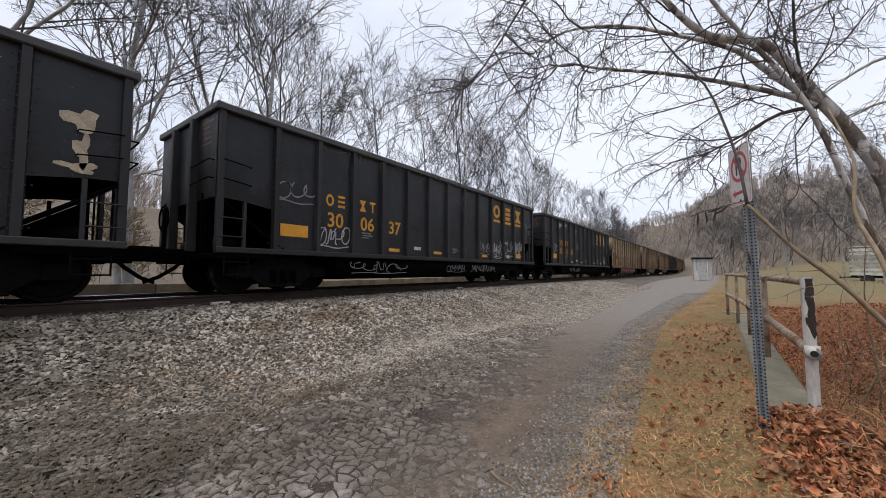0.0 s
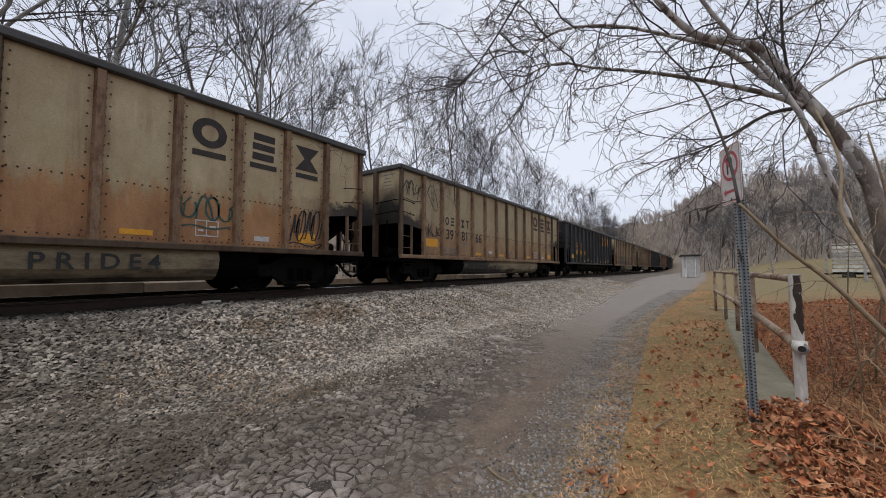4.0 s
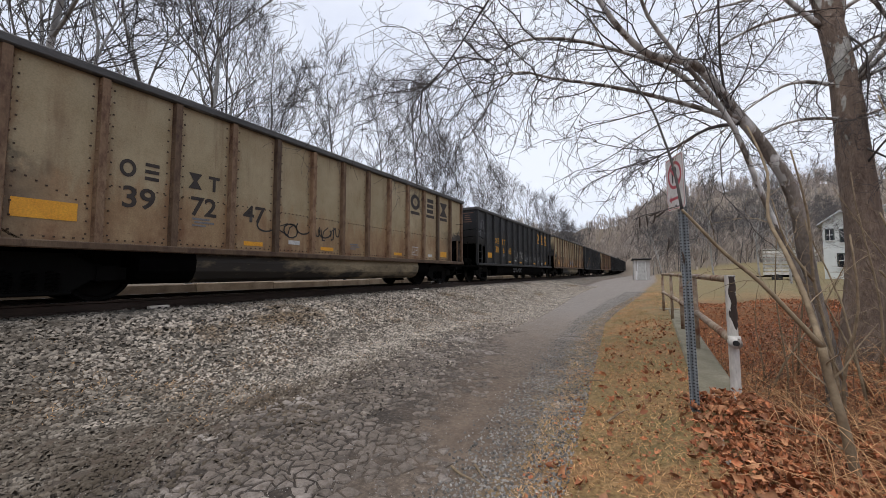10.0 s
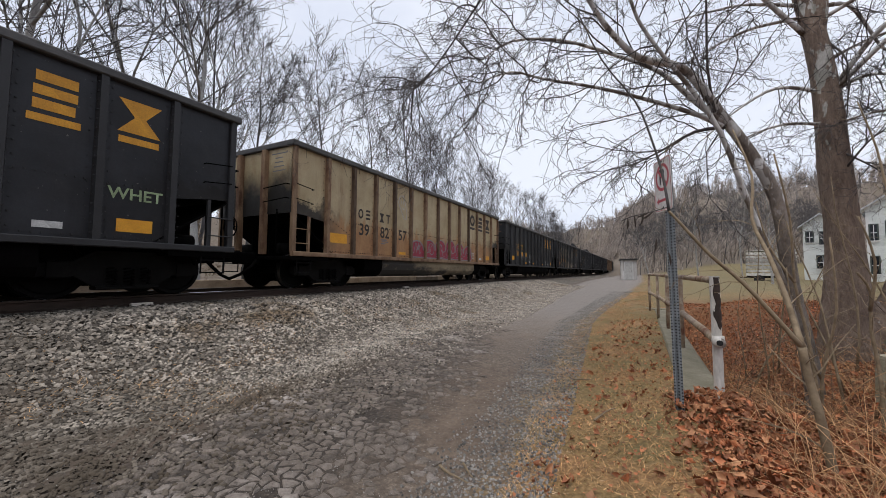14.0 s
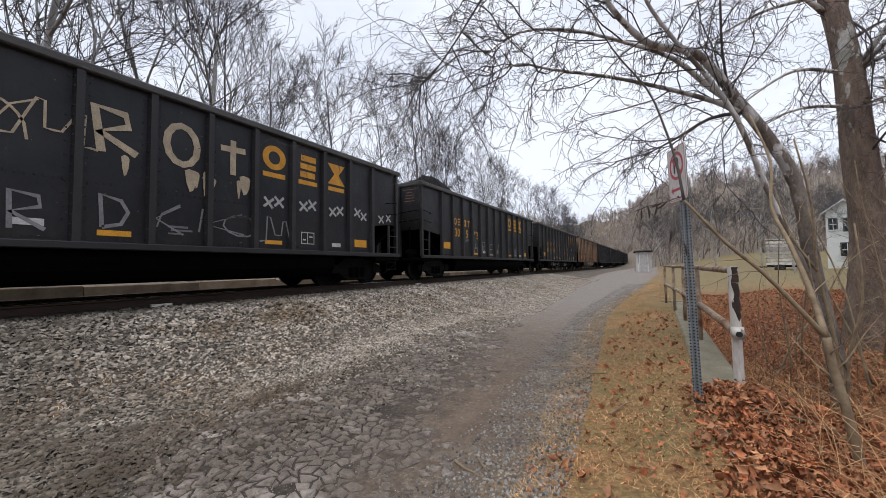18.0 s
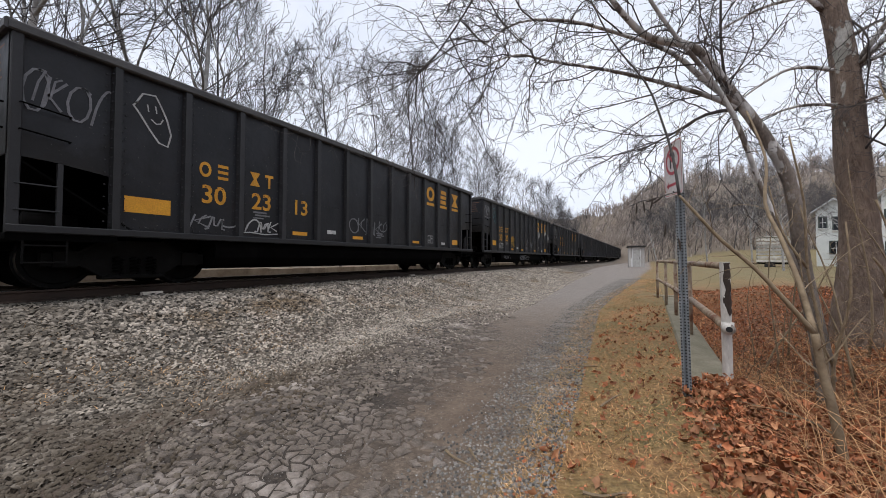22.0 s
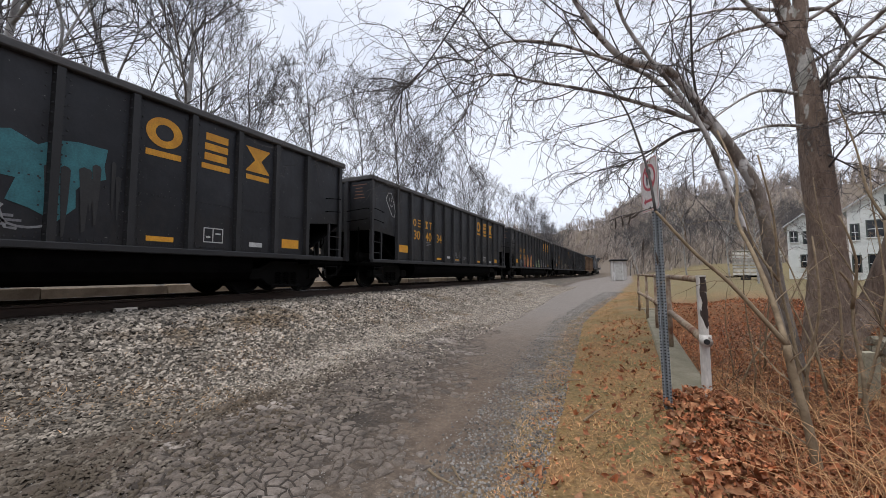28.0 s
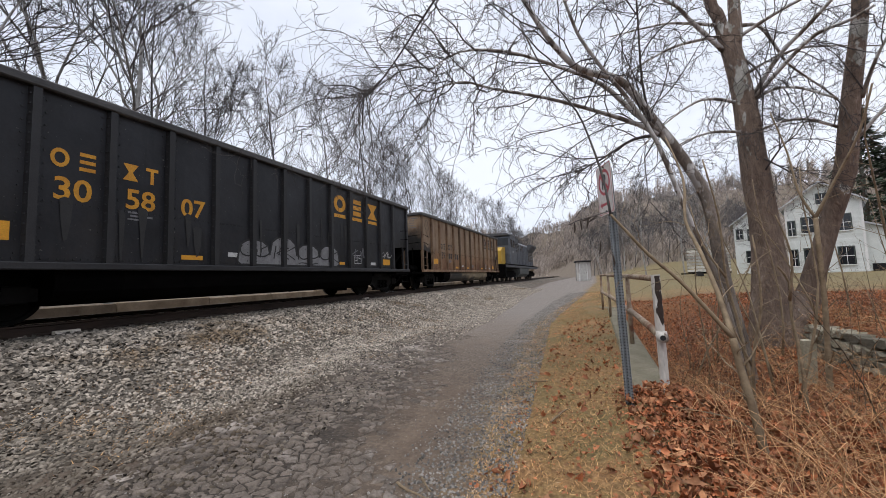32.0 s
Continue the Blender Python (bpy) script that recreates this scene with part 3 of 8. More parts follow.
def soiled(m, at_x, at_y, tone):
    """Adds soil on the stones that lie towards the lane."""
    nt, ln = m.node_tree.nodes, m.node_tree.links
    bs = nt["Principled BSDF"]
    src = bs.inputs["Base Color"].links[0].from_socket
    sep = nt.new("ShaderNodeSeparateXYZ")
    ln.new(object_vec(nt), sep.inputs[0])
    f = []
    for sock, (a, b) in ((sep.outputs["X"], at_x), (sep.outputs["Y"], at_y)):
        r = nt.new("ShaderNodeMapRange")
        r.inputs["From Min"].default_value, r.inputs["From Max"].default_value = a, b
        ln.new(sock, r.inputs["Value"])
        f.append(r.outputs[0])
    patchy = ramp_node(nt, ln, noise_node(nt, ln, object_vec(nt), 1.6, 4), [(0.33, grey(0.25)), (0.6, grey(0.95))])
    fac = math_node(nt, ln, "MULTIPLY", math_node(nt, ln, "MULTIPLY", f[0], f[1]), patchy)
    ln.new(mix_node(nt, ln, fac, src, tone), bs.inputs["Base Color"])


soiled(STONE, (-4.3, -3.5), (6.0, 2.5), (0.07, 0.05, 0.032))
soiled(STONE, (-8.5, -8.4), (3.0, 0.6), (0.062, 0.047, 0.031))
soiled(STONE, (-6.6, -7.6), (18.0, 5.0), (0.05, 0.044, 0.034))


def build_stones():
    r = np.random.RandomState(5)
    n = 130000
    y = -3 + 33 * r.rand(n) ** 1.6
    x = -8.0 + (lane_left(y) + 0.05 + 8.0) * r.rand(n) ** 0.9
    stray = r.rand(n) < 0.2
    x = np.where(stray, lane_left(y) + 1.3 * r.rand(n) ** 2 - 0.1, x)
    keep = (wave(x, y, 0.8, 9) > -0.75)
    x, y = x[keep], y[keep]
    n = len(x)
    size = (0.008 + 0.015 * r.rand(n) ** 1.4) * (1 + 0.8 * smooth_step(-4.3, -7.0, x))
    sp = np.stack([x, y, ground_z(x, y) + size * (0.1 + 0.5 * r.rand(n)), r.rand(n) * 6.28, r.randn(n) * 0.55, r.randn(n) * 0.55, size * (0.8 + 0.5 * r.rand(n)), size * (0.7 + 0.5 * r.rand(n)), size * (0.4 + 0.35 * r.rand(n))], 1)
    scatter("ballast_stones", "loose grey crushed stones on the track bank", "gravel", OCTA, OCTA_F, sp, STONE)
    n = 46000
    y = 1.6 + 26.5 * r.rand(n) ** 1.3
    y = y[r.rand(n) < smooth_step(1.8, 5.0, y)]
    n = len(y)
    x = lane_left(y) - 0.8 + (0.75 + 1.1 * smooth_step(7, 11, y)) * r.rand(n) ** 1.1 + 0.2 * r.randn(n)
    size = 0.005 + 0.009 * r.rand(n) ** 2
    sp = np.stack([x, y, ground_z(x, y) + size * 0.35, r.rand(n) * 6.28, r.randn(n) * 0.5, r.randn(n) * 0.5, size * (0.8 + 0.5 * r.rand(n)), size * (0.8 + 0.4 * r.rand(n)), size * (0.45 + 0.3 * r.rand(n))], 1)
    scatter("shoulder_gravel", "fine pale gravel between the ballast and the lane", "gravel", OCTA, OCTA_F, sp, SHOULDER)
    n = 52000
    y = 0.6 + 24 * r.rand(n) ** 1.5
    a, b = lane_left(y), verge_edge(y)
    x = a + (b - a + 0.3) * np.where(r.rand(n) < 0.62, 0.74 + 0.26 * r.rand(n) ** 0.8, r.rand(n))
    size = np.where(x > b - 0.22 * (b - a), 0.0025 + 0.0095 * r.rand(n) ** 1.8, 0.0014 + 0.005 * r.rand(n) ** 3)
    sp = np.stack([x, y, ground_z(x, y) + size * 0.3, r.rand(n) * 6.28, r.randn(n) * 0.4, r.randn(n) * 0.4, size], 1)
    scatter("lane_grit", "scattered grey grit on the lane", "gravel", OCTA, OCTA_F, sp, PEBBLE)
    n = 5000
    y = 0.4 + 14 * r.rand(n) ** 1.4
    a, b = lane_left(y) - 0.5, verge_edge(y)
    x = a + (b - a) * r.rand(n)
    size = 0.0012 + 0.0024 * r.rand(n) ** 2.2
    sp = np.stack([x, y, ground_z(x, y) + 0.012 + size * 0.2, r.rand(n) * 6.28, r.randn(n) * 0.4, r.randn(n) * 0.4, size], 1)
    scatter("limestone_chips", "white limestone chips strewn over the lane", "gravel", OCTA, OCTA_F, sp, CHIP)


def build_plates():
    """Alligator-cracked asphalt: small uneven plates with open joints; the nearest ones are pieces of their own."""
    r = np.random.RandomState(8)
    s = 0.092
    jitter = {}

    def corner(i, j):
        key = (i, j)
        if key not in jitter:
            jitter[key] = (r.uniform(-0.036, 0.036), r.uniform(-0.032, 0.032))
        px, py = i * s * 0.5, j * s * 0.29
        return px + jitter[key][0], py + jitter[key][1]

    pieces = []
    for row in range(0, 148):
        for c in range(0, 56):
            ci, cj = 2 * c + (row % 2), row * 3
            ring = [corner(ci + a, cj + b) for a, b in ((0, -2), (1, -1), (1, 1), (0, 2), (-1, 1), (-1, -1))]
            u = sum(p[0] for p in ring) / 6
            w = sum(p[1] for p in ring) / 6
            x, y = -4.6 + u, -2.7 + w
            left = float(lane_left(y)) + 0.25 + 0.12 * math.sin(y * 2.1)
            right = -0.95 - 0.22 * y + 0.22 * math.sin(y * 3.3 + 1) + 0.12 * math.sin(y * 9)
            gap = 0.06 + 0.55 * max(0.0, 1 - (right - x) / 0.7) + 0.4 * max(0.0, (y - 6.5) / 2.5)
            if not (left < x < right) or y > 9.0 or r.rand() < gap or float(wave(x, y, 2.6, 23)) > 0.72:
                continue
            grow = r.uniform(0.88, 1.0)
            top = gz(x, y) + 0.004 + 0.011 * r.rand()
            tx, ty = r.uniform(-0.06, 0.06, 2)
            verts = []
            for k, dz in ((0.95, -0.025), (0.88, -0.007), (0.68, 0.0), (0.34, 0.002)):
                for p in ring:
                    dx, dy = (p[0] - u) * k * grow, (p[1] - w) * k * grow
                    verts.append((x + dx, y + dy, top + dz + dx * tx + dy * ty + r.uniform(-0.0015, 0.0015)))
            pieces.append((math.hypot(x + 1.4, y - 1.6), verts))
    faces = [(lv + q, lv + (q + 1) % 6, lv + 6 + (q + 1) % 6, lv + 6 + q) for lv in (0, 6, 12) for q in range(6)] + [(18, 19, 20, 21), (18, 21, 22, 23)]
    lane = new("broken_asphalt", None)
    tagged(lane, "old asphalt broken into a net of small grey plates", "asphalt", kind="structure")
    pieces.sort(key=lambda q: q[0])
    for _, verts in pieces[:300]:
        part("plate", Geo().add(verts, faces), ASPHALT, lane)
    rest_v = np.array([v for _, verts in pieces[300:] for v in verts])
    base = np.arange(len(pieces) - 300) * 24
    rest_f = (np.array(faces)[None] + base[:, None, None]).reshape(-1, 4)
    part("plates", array_mesh("plates", rest_v, rest_f, ASPHALT), None, lane)["kind"] = "stuff"


LEAF_V = np.array([(0, -0.5, 0.0), (0.30, -0.24, 0.10), (0.42, 0.10, 0.30), (0.26, 0.14, 0.12), (0.05, 0.50, 0.20), (-0.24, 0.20, 0.08), (-0.46, 0.02, 0.22), (-0.26, -0.22, 0.04), (0, 0, 0)], float)
LEAF_F = np.array([(0, 1, 8), (1, 2, 8), (2, 3, 8), (3, 4, 8), (4, 5, 8), (5, 6, 8), (6, 7, 8), (7, 0, 8)])
LEAF = surface("dry_brown_sycamore_leaf", (0.225, 0.072, 0.028), (0.47, 0.172, 0.072), 6, 0.75, per="island", bump=0.3, vary=(0.4, 1.5))
LEAF_PALE = surface("faded_tan_leaf", (0.27, 0.115, 0.05), (0.46, 0.225, 0.11), 6, 0.8, per="island", bump=0.3)
BLADE_V = np.array([(-0.5, 0, 0), (0.5, 0, 0), (0.32, 0.12, 0.5), (-0.28, 0.12, 0.5), (0, 0.42, 1.0)], float)
BLADE_F = np.array([(0, 1, 2), (0, 2, 3), (3, 2, 4)])
STRAW = surface("dry_straw_grass", (0.33, 0.175, 0.07), (0.72, 0.44, 0.205), 3, 0.85, per="island", bump=0)
BLEACHED = surface("bleached_straw", (0.42, 0.27, 0.15), (0.78, 0.56, 0.36), 3, 0.85, per="island", bump=0)
GREENISH = surface("winter_green_grass", (0.13, 0.096, 0.028), (0.27, 0.2, 0.064), 3, 0.85, per="island", bump=0)
CANE = surface("dry_weed_stalk", (0.31, 0.16, 0.072), (0.60, 0.36, 0.175), 4, 0.8, per="island", bump=0)
BRUSH = surface("dead_brown_brush_stem", (0.06, 0.042, 0.029), (0.19, 0.135, 0.09), 4, 0.9, per="island", bump=0)


def build_cover():
    r = np.random.RandomState(11)
    # grass blades on the verge
    n = 80000
    y = -2.2 + 25 * r.rand(n) ** 1.35
    x = verge_edge(y) + (0.35 - verge_edge(y)) * r.rand(n)
    keep = wave(x, y, 3.0, 14) + wave(x, y, 9.0, 15) * 0.6 > -0.28
    x, y = x[keep], y[keep]
    n = len(x)
    green = (wave(x, y, 0.7, 16) + 0.5 * r.randn(n)) > 0.42 - 0.55 * smooth_step(5, 11, y)
    for nm, lb, mk, mt in (("verge_straw", "flattened straw-coloured winter grass on the verge", ~green, STRAW), ("verge_grass", "short greenish winter grass tufts on the verge", green, GREENISH)):
        k = int(mk.sum())
        sp = np.stack([x[mk], y[mk], ground_z(x[mk], y[mk]) - 0.004, r.rand(k) * 6.28, -0.9 + 0.5 * r.randn(k), r.randn(k) * 0.5,
                       0.0032 + 0.0024 * r.rand(k), 0.022 + 0.025 * r.rand(k), 0.02 + 0.04 * r.rand(k)], 1)
        scatter(nm, lb, "grass", BLADE_V, BLADE_F, sp, mt)
    # bleached straw along the edge of the lane
    n = 20000
    y = 0.6 + 15 * r.rand(n) ** 1.5
    x = verge_edge(y) + 0.10 * wave(y * 0 + 1, y, 4.0, 33) + 0.16 * np.abs(r.randn(n)) - 0.04
    sp = np.stack([x, y, ground_z(x, y) - 0.002, r.rand(n) * 6.28, -1.15 + 0.35 * r.randn(n), r.randn(n) * 0.5, 0.002 + 0.002 * r.rand(n), 0.015 + 0.02 * r.rand(n), 0.016 + 0.03 * r.rand(n)], 1)
    scatter("edge_straw", "bleached straw along the edge of the lane", "grass", BLADE_V, BLADE_F, sp, BLEACHED)
    # tufts of dry grass on the stones
    cx = r.uniform(-6.3, -3.6, 60)
    cy = r.uniform(1.0, 13.0, 60)
    n = 5200
    k = r.randint(0, 60, n)
    x, y = cx[k] + 0.2 * r.randn(n), cy[k] + 0.2 * r.randn(n)
    sp = np.stack([x, y, ground_z(x, y), r.rand(n) * 6.28, -0.9 + 0.4 * r.randn(n), r.randn(n) * 0.5, np.full(n, 0.005), 0.05 + 0.04 * r.rand(n), 0.03 + 0.05 * r.rand(n)], 1)
    scatter("stone_tufts", "thin dry grass tufts between the stones", "grass", BLADE_V, BLADE_F, sp, STRAW)
    # leaves: thick by the sign, in the ditch and on the far bank, sparse on the verge
    n = 62000
    pick = r.rand(n)
    x = np.where(pick < 0.42, 0.05 + 2.3 * r.rand(n) + 0.5 * np.abs(r.randn(n)) * (r.rand(n) > 0.5), np.where(pick < 0.95, 0.8 + 7.5 * r.rand(n) ** 1.3, -0.7 + 1.2 * r.rand(n)))
    y = np.where(pick < 0.42, -2.0 + 6.1 * r.rand(n) ** 0.6, np.where(pick < 0.95, 3.6 + 12 * r.rand(n) ** 1.2, 1.2 + 9 * r.rand(n)))
    thin = ((pick < 0.42) & (x < 0.12 + 0.35 * r.rand(n)) & (y > 1.0)) | ((pick > 0.95) & (r.rand(n) < 0.8))
    inside = (x > 0.28) & (x < 0.74) & (y > 4.05) & (y < 13)
    keep = ~inside & ~thin
    x, y = x[keep], y[keep]
    n = len(x)
    lift = 0.05 * r.rand(n) ** 2 + 0.12 * np.exp(-((x - 0.55) ** 2 + (y - 3.75) ** 2) / 0.12)
    size = 0.026 + 0.054 * r.rand(n) ** 1.8
    sp = np.stack([x, y, ground_z(x, y) + 0.012 + lift * r.rand(n), r.rand(n) * 6.28, r.randn(n) * 0.9, r.randn(n) * 0.9, size * (0.5 + 0.6 * r.rand(n)), size * (0.6 + 0.7 * r.rand(n)), size * (0.6 + 2.2 * r.rand(n))], 1)
    pale = r.rand(n) < 0.33
    scatter("leaf_litter", "curled rust-brown sycamore leaves", "leaves", LEAF_V, LEAF_F, sp[~pale], LEAF, True)
    scatter("pale_leaf_litter", "faded tan fallen leaves", "leaves", LEAF_V, LEAF_F, sp[pale], LEAF_PALE, True)
    # broken leaf bits over the verge
    n = 2600
    y = 1.2 + 16 * r.rand(n) ** 1.6
    x = verge_edge(y) + (0.3 - verge_edge(y)) * r.rand(n) ** 0.8
    size = 0.012 + 0.022 * r.rand(n) ** 2
    sp = np.stack([x, y, ground_z(x, y) + 0.012 + 0.02 * r.rand(n), r.rand(n) * 6.28, r.randn(n) * 0.4, r.randn(n) * 0.4, size, size, size], 1)
    scatter("leaf_bits", "small broken brown leaf bits in the grass", "leaves", LEAF_V, LEAF_F, sp, LEAF, True)
    # tangled dry stalks, and dark dead brush between them
    def stalks(name, label, n, x, y, length, thick, bend, mat):
        base = np.stack([x, y, ground_z(x, y)], 1)
        ang, lean = r.rand(n) * 6.28, bend[0] + bend[1] * r.rand(n)
        verts, faces = [], []
        steps = 5
        for k in range(n):
            p = base[k].copy()
            a, el = ang[k], 1.57 - lean[k] * 0.6
            w = thick[0] + thick[1] * r.rand()
            b = len(verts)
            for q in range(steps):
                d = np.array([math.cos(a) * math.cos(el), math.sin(a) * math.cos(el), math.sin(el)])
                side = np.array([-math.sin(a), math.cos(a), 0.0])
                up = np.cross(d, side)
                ww = w * (1 - 0.16 * q)
                verts += [p + side * ww, p - side * 0.6 * ww + up * ww, p - side * 0.6 * ww - up * ww]
                p = p + d * length[k] / (steps - 1)
                el -= lean[k] * 0.38
                a += r.randn() * 0.18
            for q in range(steps - 1):
                for e in range(3):
                    faces.append((b + 3 * q + e, b + 3 * q + (e + 1) % 3, b + 3 * q + 3 + (e + 1) % 3, b + 3 * q + 3 + e))
        ob = new(name, array_mesh(name, np.array(verts), np.array(faces), mat))
        tagged(ob, label, "weeds", kind="stuff")

    n = 5200
    stalks("weed_tangle", "tangle of bent dry weed stalks in the ditch", n, 0.75 + 3.4 * r.rand(n) ** 1.2, 1.5 + 8 * r.rand(n) ** 1.9, 0.2 + 0.6 * r.rand(n), (0.0012, 0.0018), (0.5, 1.4), CANE)
    n = 650
    stalks("dead_brush", "dark dead brush standing in the ditch", n, 0.95 + 4.6 * r.rand(n), 3.9 + 8.5 * r.rand(n), 0.3 + 1.0 * r.rand(n) ** 1.6, (0.0016, 0.003), (0.1, 0.9), BRUSH)


# ---- the track ----
def track_point(u):
    """Place and heading along the track; it bends away to the far side past 112 m."""
    if u <= 112:
        return TRACK_X, u, 0.0
    a = (u - 112) / 420.0
    return TRACK_X - 420 * (1 - math.cos(a)), 112 + 420 * math.sin(a), math.degrees(a)


RAIL_OUTLINE = [(-0.07, -0.185), (0.07, -0.185), (0.07, -0.172), (0.012, -0.15), (0.009, -0.05), (0.036, -0.036), (0.036, -0.008), (-0.036, -0.008), (-0.036, -0.036), (-0.009, -0.05), (-0.012, -0.15), (-0.07, -0.172)]


def build_track():
    track = thing("railway_track", "single railway track on wooden ties and grey ballast", "track", kind="structure", at=pose(TRACK_X, 0, RAIL_Z))
    stations = [-60 + 6 * k for k in range(29)] + [118 + 6 * k for k in range(30)]
    for side in (-0.752, 0.752):
        for nm, outline, mat, lab in (("rail", RAIL_OUTLINE, RAIL_SIDE, "rust-brown steel rail"), ("rail_head", [(-0.036, -0.008), (0.036, -0.008), (0.03, 0.0), (-0.03, 0.0)], RAIL_TOP, "polished rail head")):
            g = Geo()
            n = len(outline)
            for u in stations:
                x, y, h = track_point(u)
                c, s = math.cos(radians(h)), math.sin(radians(h))
                for a, b in outline:
                    g.v.append((x - TRACK_X + (a + side) * c, y + (a + side) * s, b))
            for k in range(len(stations) - 1):
                for q in range(n):
                    g.f.append((k * n + q, k * n + (q + 1) % n, (k + 1) * n + (q + 1) % n, (k + 1) * n + q))
                    g.m.append(0)
            part(nm, g, mat, track, lab)
    tie = Geo().box(-1.3, 1.3, -0.11, 0.11, -0.38, -0.195, 0.012).mesh("tie", TIE_WOOD)
    plate = Geo().box(-0.18, 0.18, -0.09, 0.09, -0.195, -0.178).mesh("tie_plate", RAIL_SIDE)
    rng = random.Random(4)
    for k in range(190):
        y = -12 + 0.53 * k
        part("tie", tie, None, track, at=pose(rng.uniform(-0.05, 0.05), y, rng.uniform(-0.015, 0.0), 0, 0, rng.uniform(-1.5, 1.5)))
        if 0 < y < 30:
            part("tie_plate", plate, None, track, at=pose(0.752, y, 0.0))
    # white marker blocks set by the near rail
    block = surface("whitewashed_marker_block", (0.42, 0.36, 0.30), (0.6, 0.54, 0.47), 9, 0.9, bump=0.4)
    for y, w in ((3.39, 0.16), (11.93, 0.14)):
        thing("marker_block", "small whitewashed block beside the rail", "marker", group="track markers", at=pose(-7.98, y, 0.60),
              geo=Geo().box(-0.05, 0.05, -w, w, -0.04, 0.075, 0.012), mats=block)


build_track()


# ---- the train ----
HALF, BODY, PITCH = 1.55, 14.9, 16.35
END = BODY / 2
TOP, SILL, CUT = 3.66, 0.93, 1.9
RIBS = [-END + 1.17 + 1.0467 * k for k in range(13)]
# the later, shorter build: its back corner and ribs, from the same front corner
SHORT = (16, 17, 22, 23, 25, 26, 29)
SHORT_BACK = -END + 14.32
SHORT_RIBS = [-END + 1.52 + 0.958 * k for k in range(13)]


def travelled(t):
    return 15.112 * t - 0.0097 * t * t - 0.21


def centre_at(n, t):
    """Where along the track the middle of vehicle n is at t."""
    return 3.01 + END + PITCH * n - (BODY - END - SHORT_BACK) * sum(1 for k in SHORT if k < n) - travelled(t)


def build_truck(under, wheel, tread):
    """A two-axle truck as a list of (name, mesh, pose); its wheel sets are keyed later."""
    frame_outline = [(-1.15, 0.36), (-1.15, 0.56), (-0.72, 0.60), (-0.45, 0.78), (0.45, 0.78), (0.72, 0.60), (1.15, 0.56), (1.15, 0.36), (0.70, 0.36), (0.42, 0.16), (-0.42, 0.16), (-0.70, 0.36)]
    side = Geo().prism(frame_outline, -0.07, 0.07, "x").box(-0.10, 0.10, -1.03, -0.75, 0.33, 0.60, 0.02).box(-0.10, 0.10, 0.75, 1.03, 0.33, 0.60, 0.02)
    side.box(-0.12, 0.12, -0.45, 0.45, 0.13, 0.20, 0.02)
    spring = Geo().tube([(0.10 + 0.06 * math.cos(a), 0.07 * math.sin(a), 0.22 + 0.28 * a / 31.4) for a in [k * 31.4 / 32 for k in range(33)]], 0.016, 4)
    bolster = Geo().box(-1.0, 1.0, -0.2, 0.2, 0.45, 0.72, 0.03)
    wheels = Geo()
    for s in (-1, 1):
        x = 0.72 * s
        wheels.disc((x, 0, 0), [(-0.055 * s, 0.40), (-0.075 * s, 0.483), (-0.045 * s, 0.483), (-0.035 * s, 0.458), (0.065 * s, 0.452), (0.065 * s, 0.395), (0.03 * s, 0.37), (0.02 * s, 0.16), (0.085 * s, 0.13), (0.085 * s, 0.01)], 28)
    wheels.disc((0, 0, 0), [(-1.02, 0.07), (1.02, 0.07)], 10)
    wheels.slot = 1
    for s in (-1, 1):
        x = 0.72 * s
        wheels.disc((x, 0, 0), [(-0.034 * s, 0.4586), (0.0655 * s, 0.4526)], 28, False)
    return [("side_frame", side.mesh("side_frame", FRAME_STEEL), 1), ("side_frame", side.mesh("side_frame", FRAME_STEEL), -1), ("spring", spring.mesh("spring", under), 1), ("bolster", bolster.mesh("bolster", under), 0)], wheels.mesh("wheel_set", [wheel, tread], False)


TRUCK_MESHES, WHEEL_MESH = build_truck(UNDER, WHEEL, TREAD)
WHEEL_SETS = {-1: [], 1: []}


def add_truck(car, y):
    bol = part("truck", TRUCK_MESHES[3][1], None, car, "dark steel two-axle truck", at=pose(0, y, 0))
    for s in (-1, 1):
        part("side_frame", TRUCK_MESHES[0][1], None, bol, at=pose(1.03 * s, 0, 0, 0, 0, 0 if s > 0 else 180))
        if s > 0:
            for dy in (-0.24, 0.0, 0.24):
                part("spring", TRUCK_MESHES[2][1], None, bol, at=pose(1.03, dy, 0))
    for k in (-1, 1):
        w = part("wheel_set", WHEEL_MESH, None, bol, "steel wheels with a bright worn tread", at=pose(0, 0.89 * k, 0.457))
        WHEEL_SETS[k].append(w)
    return bol


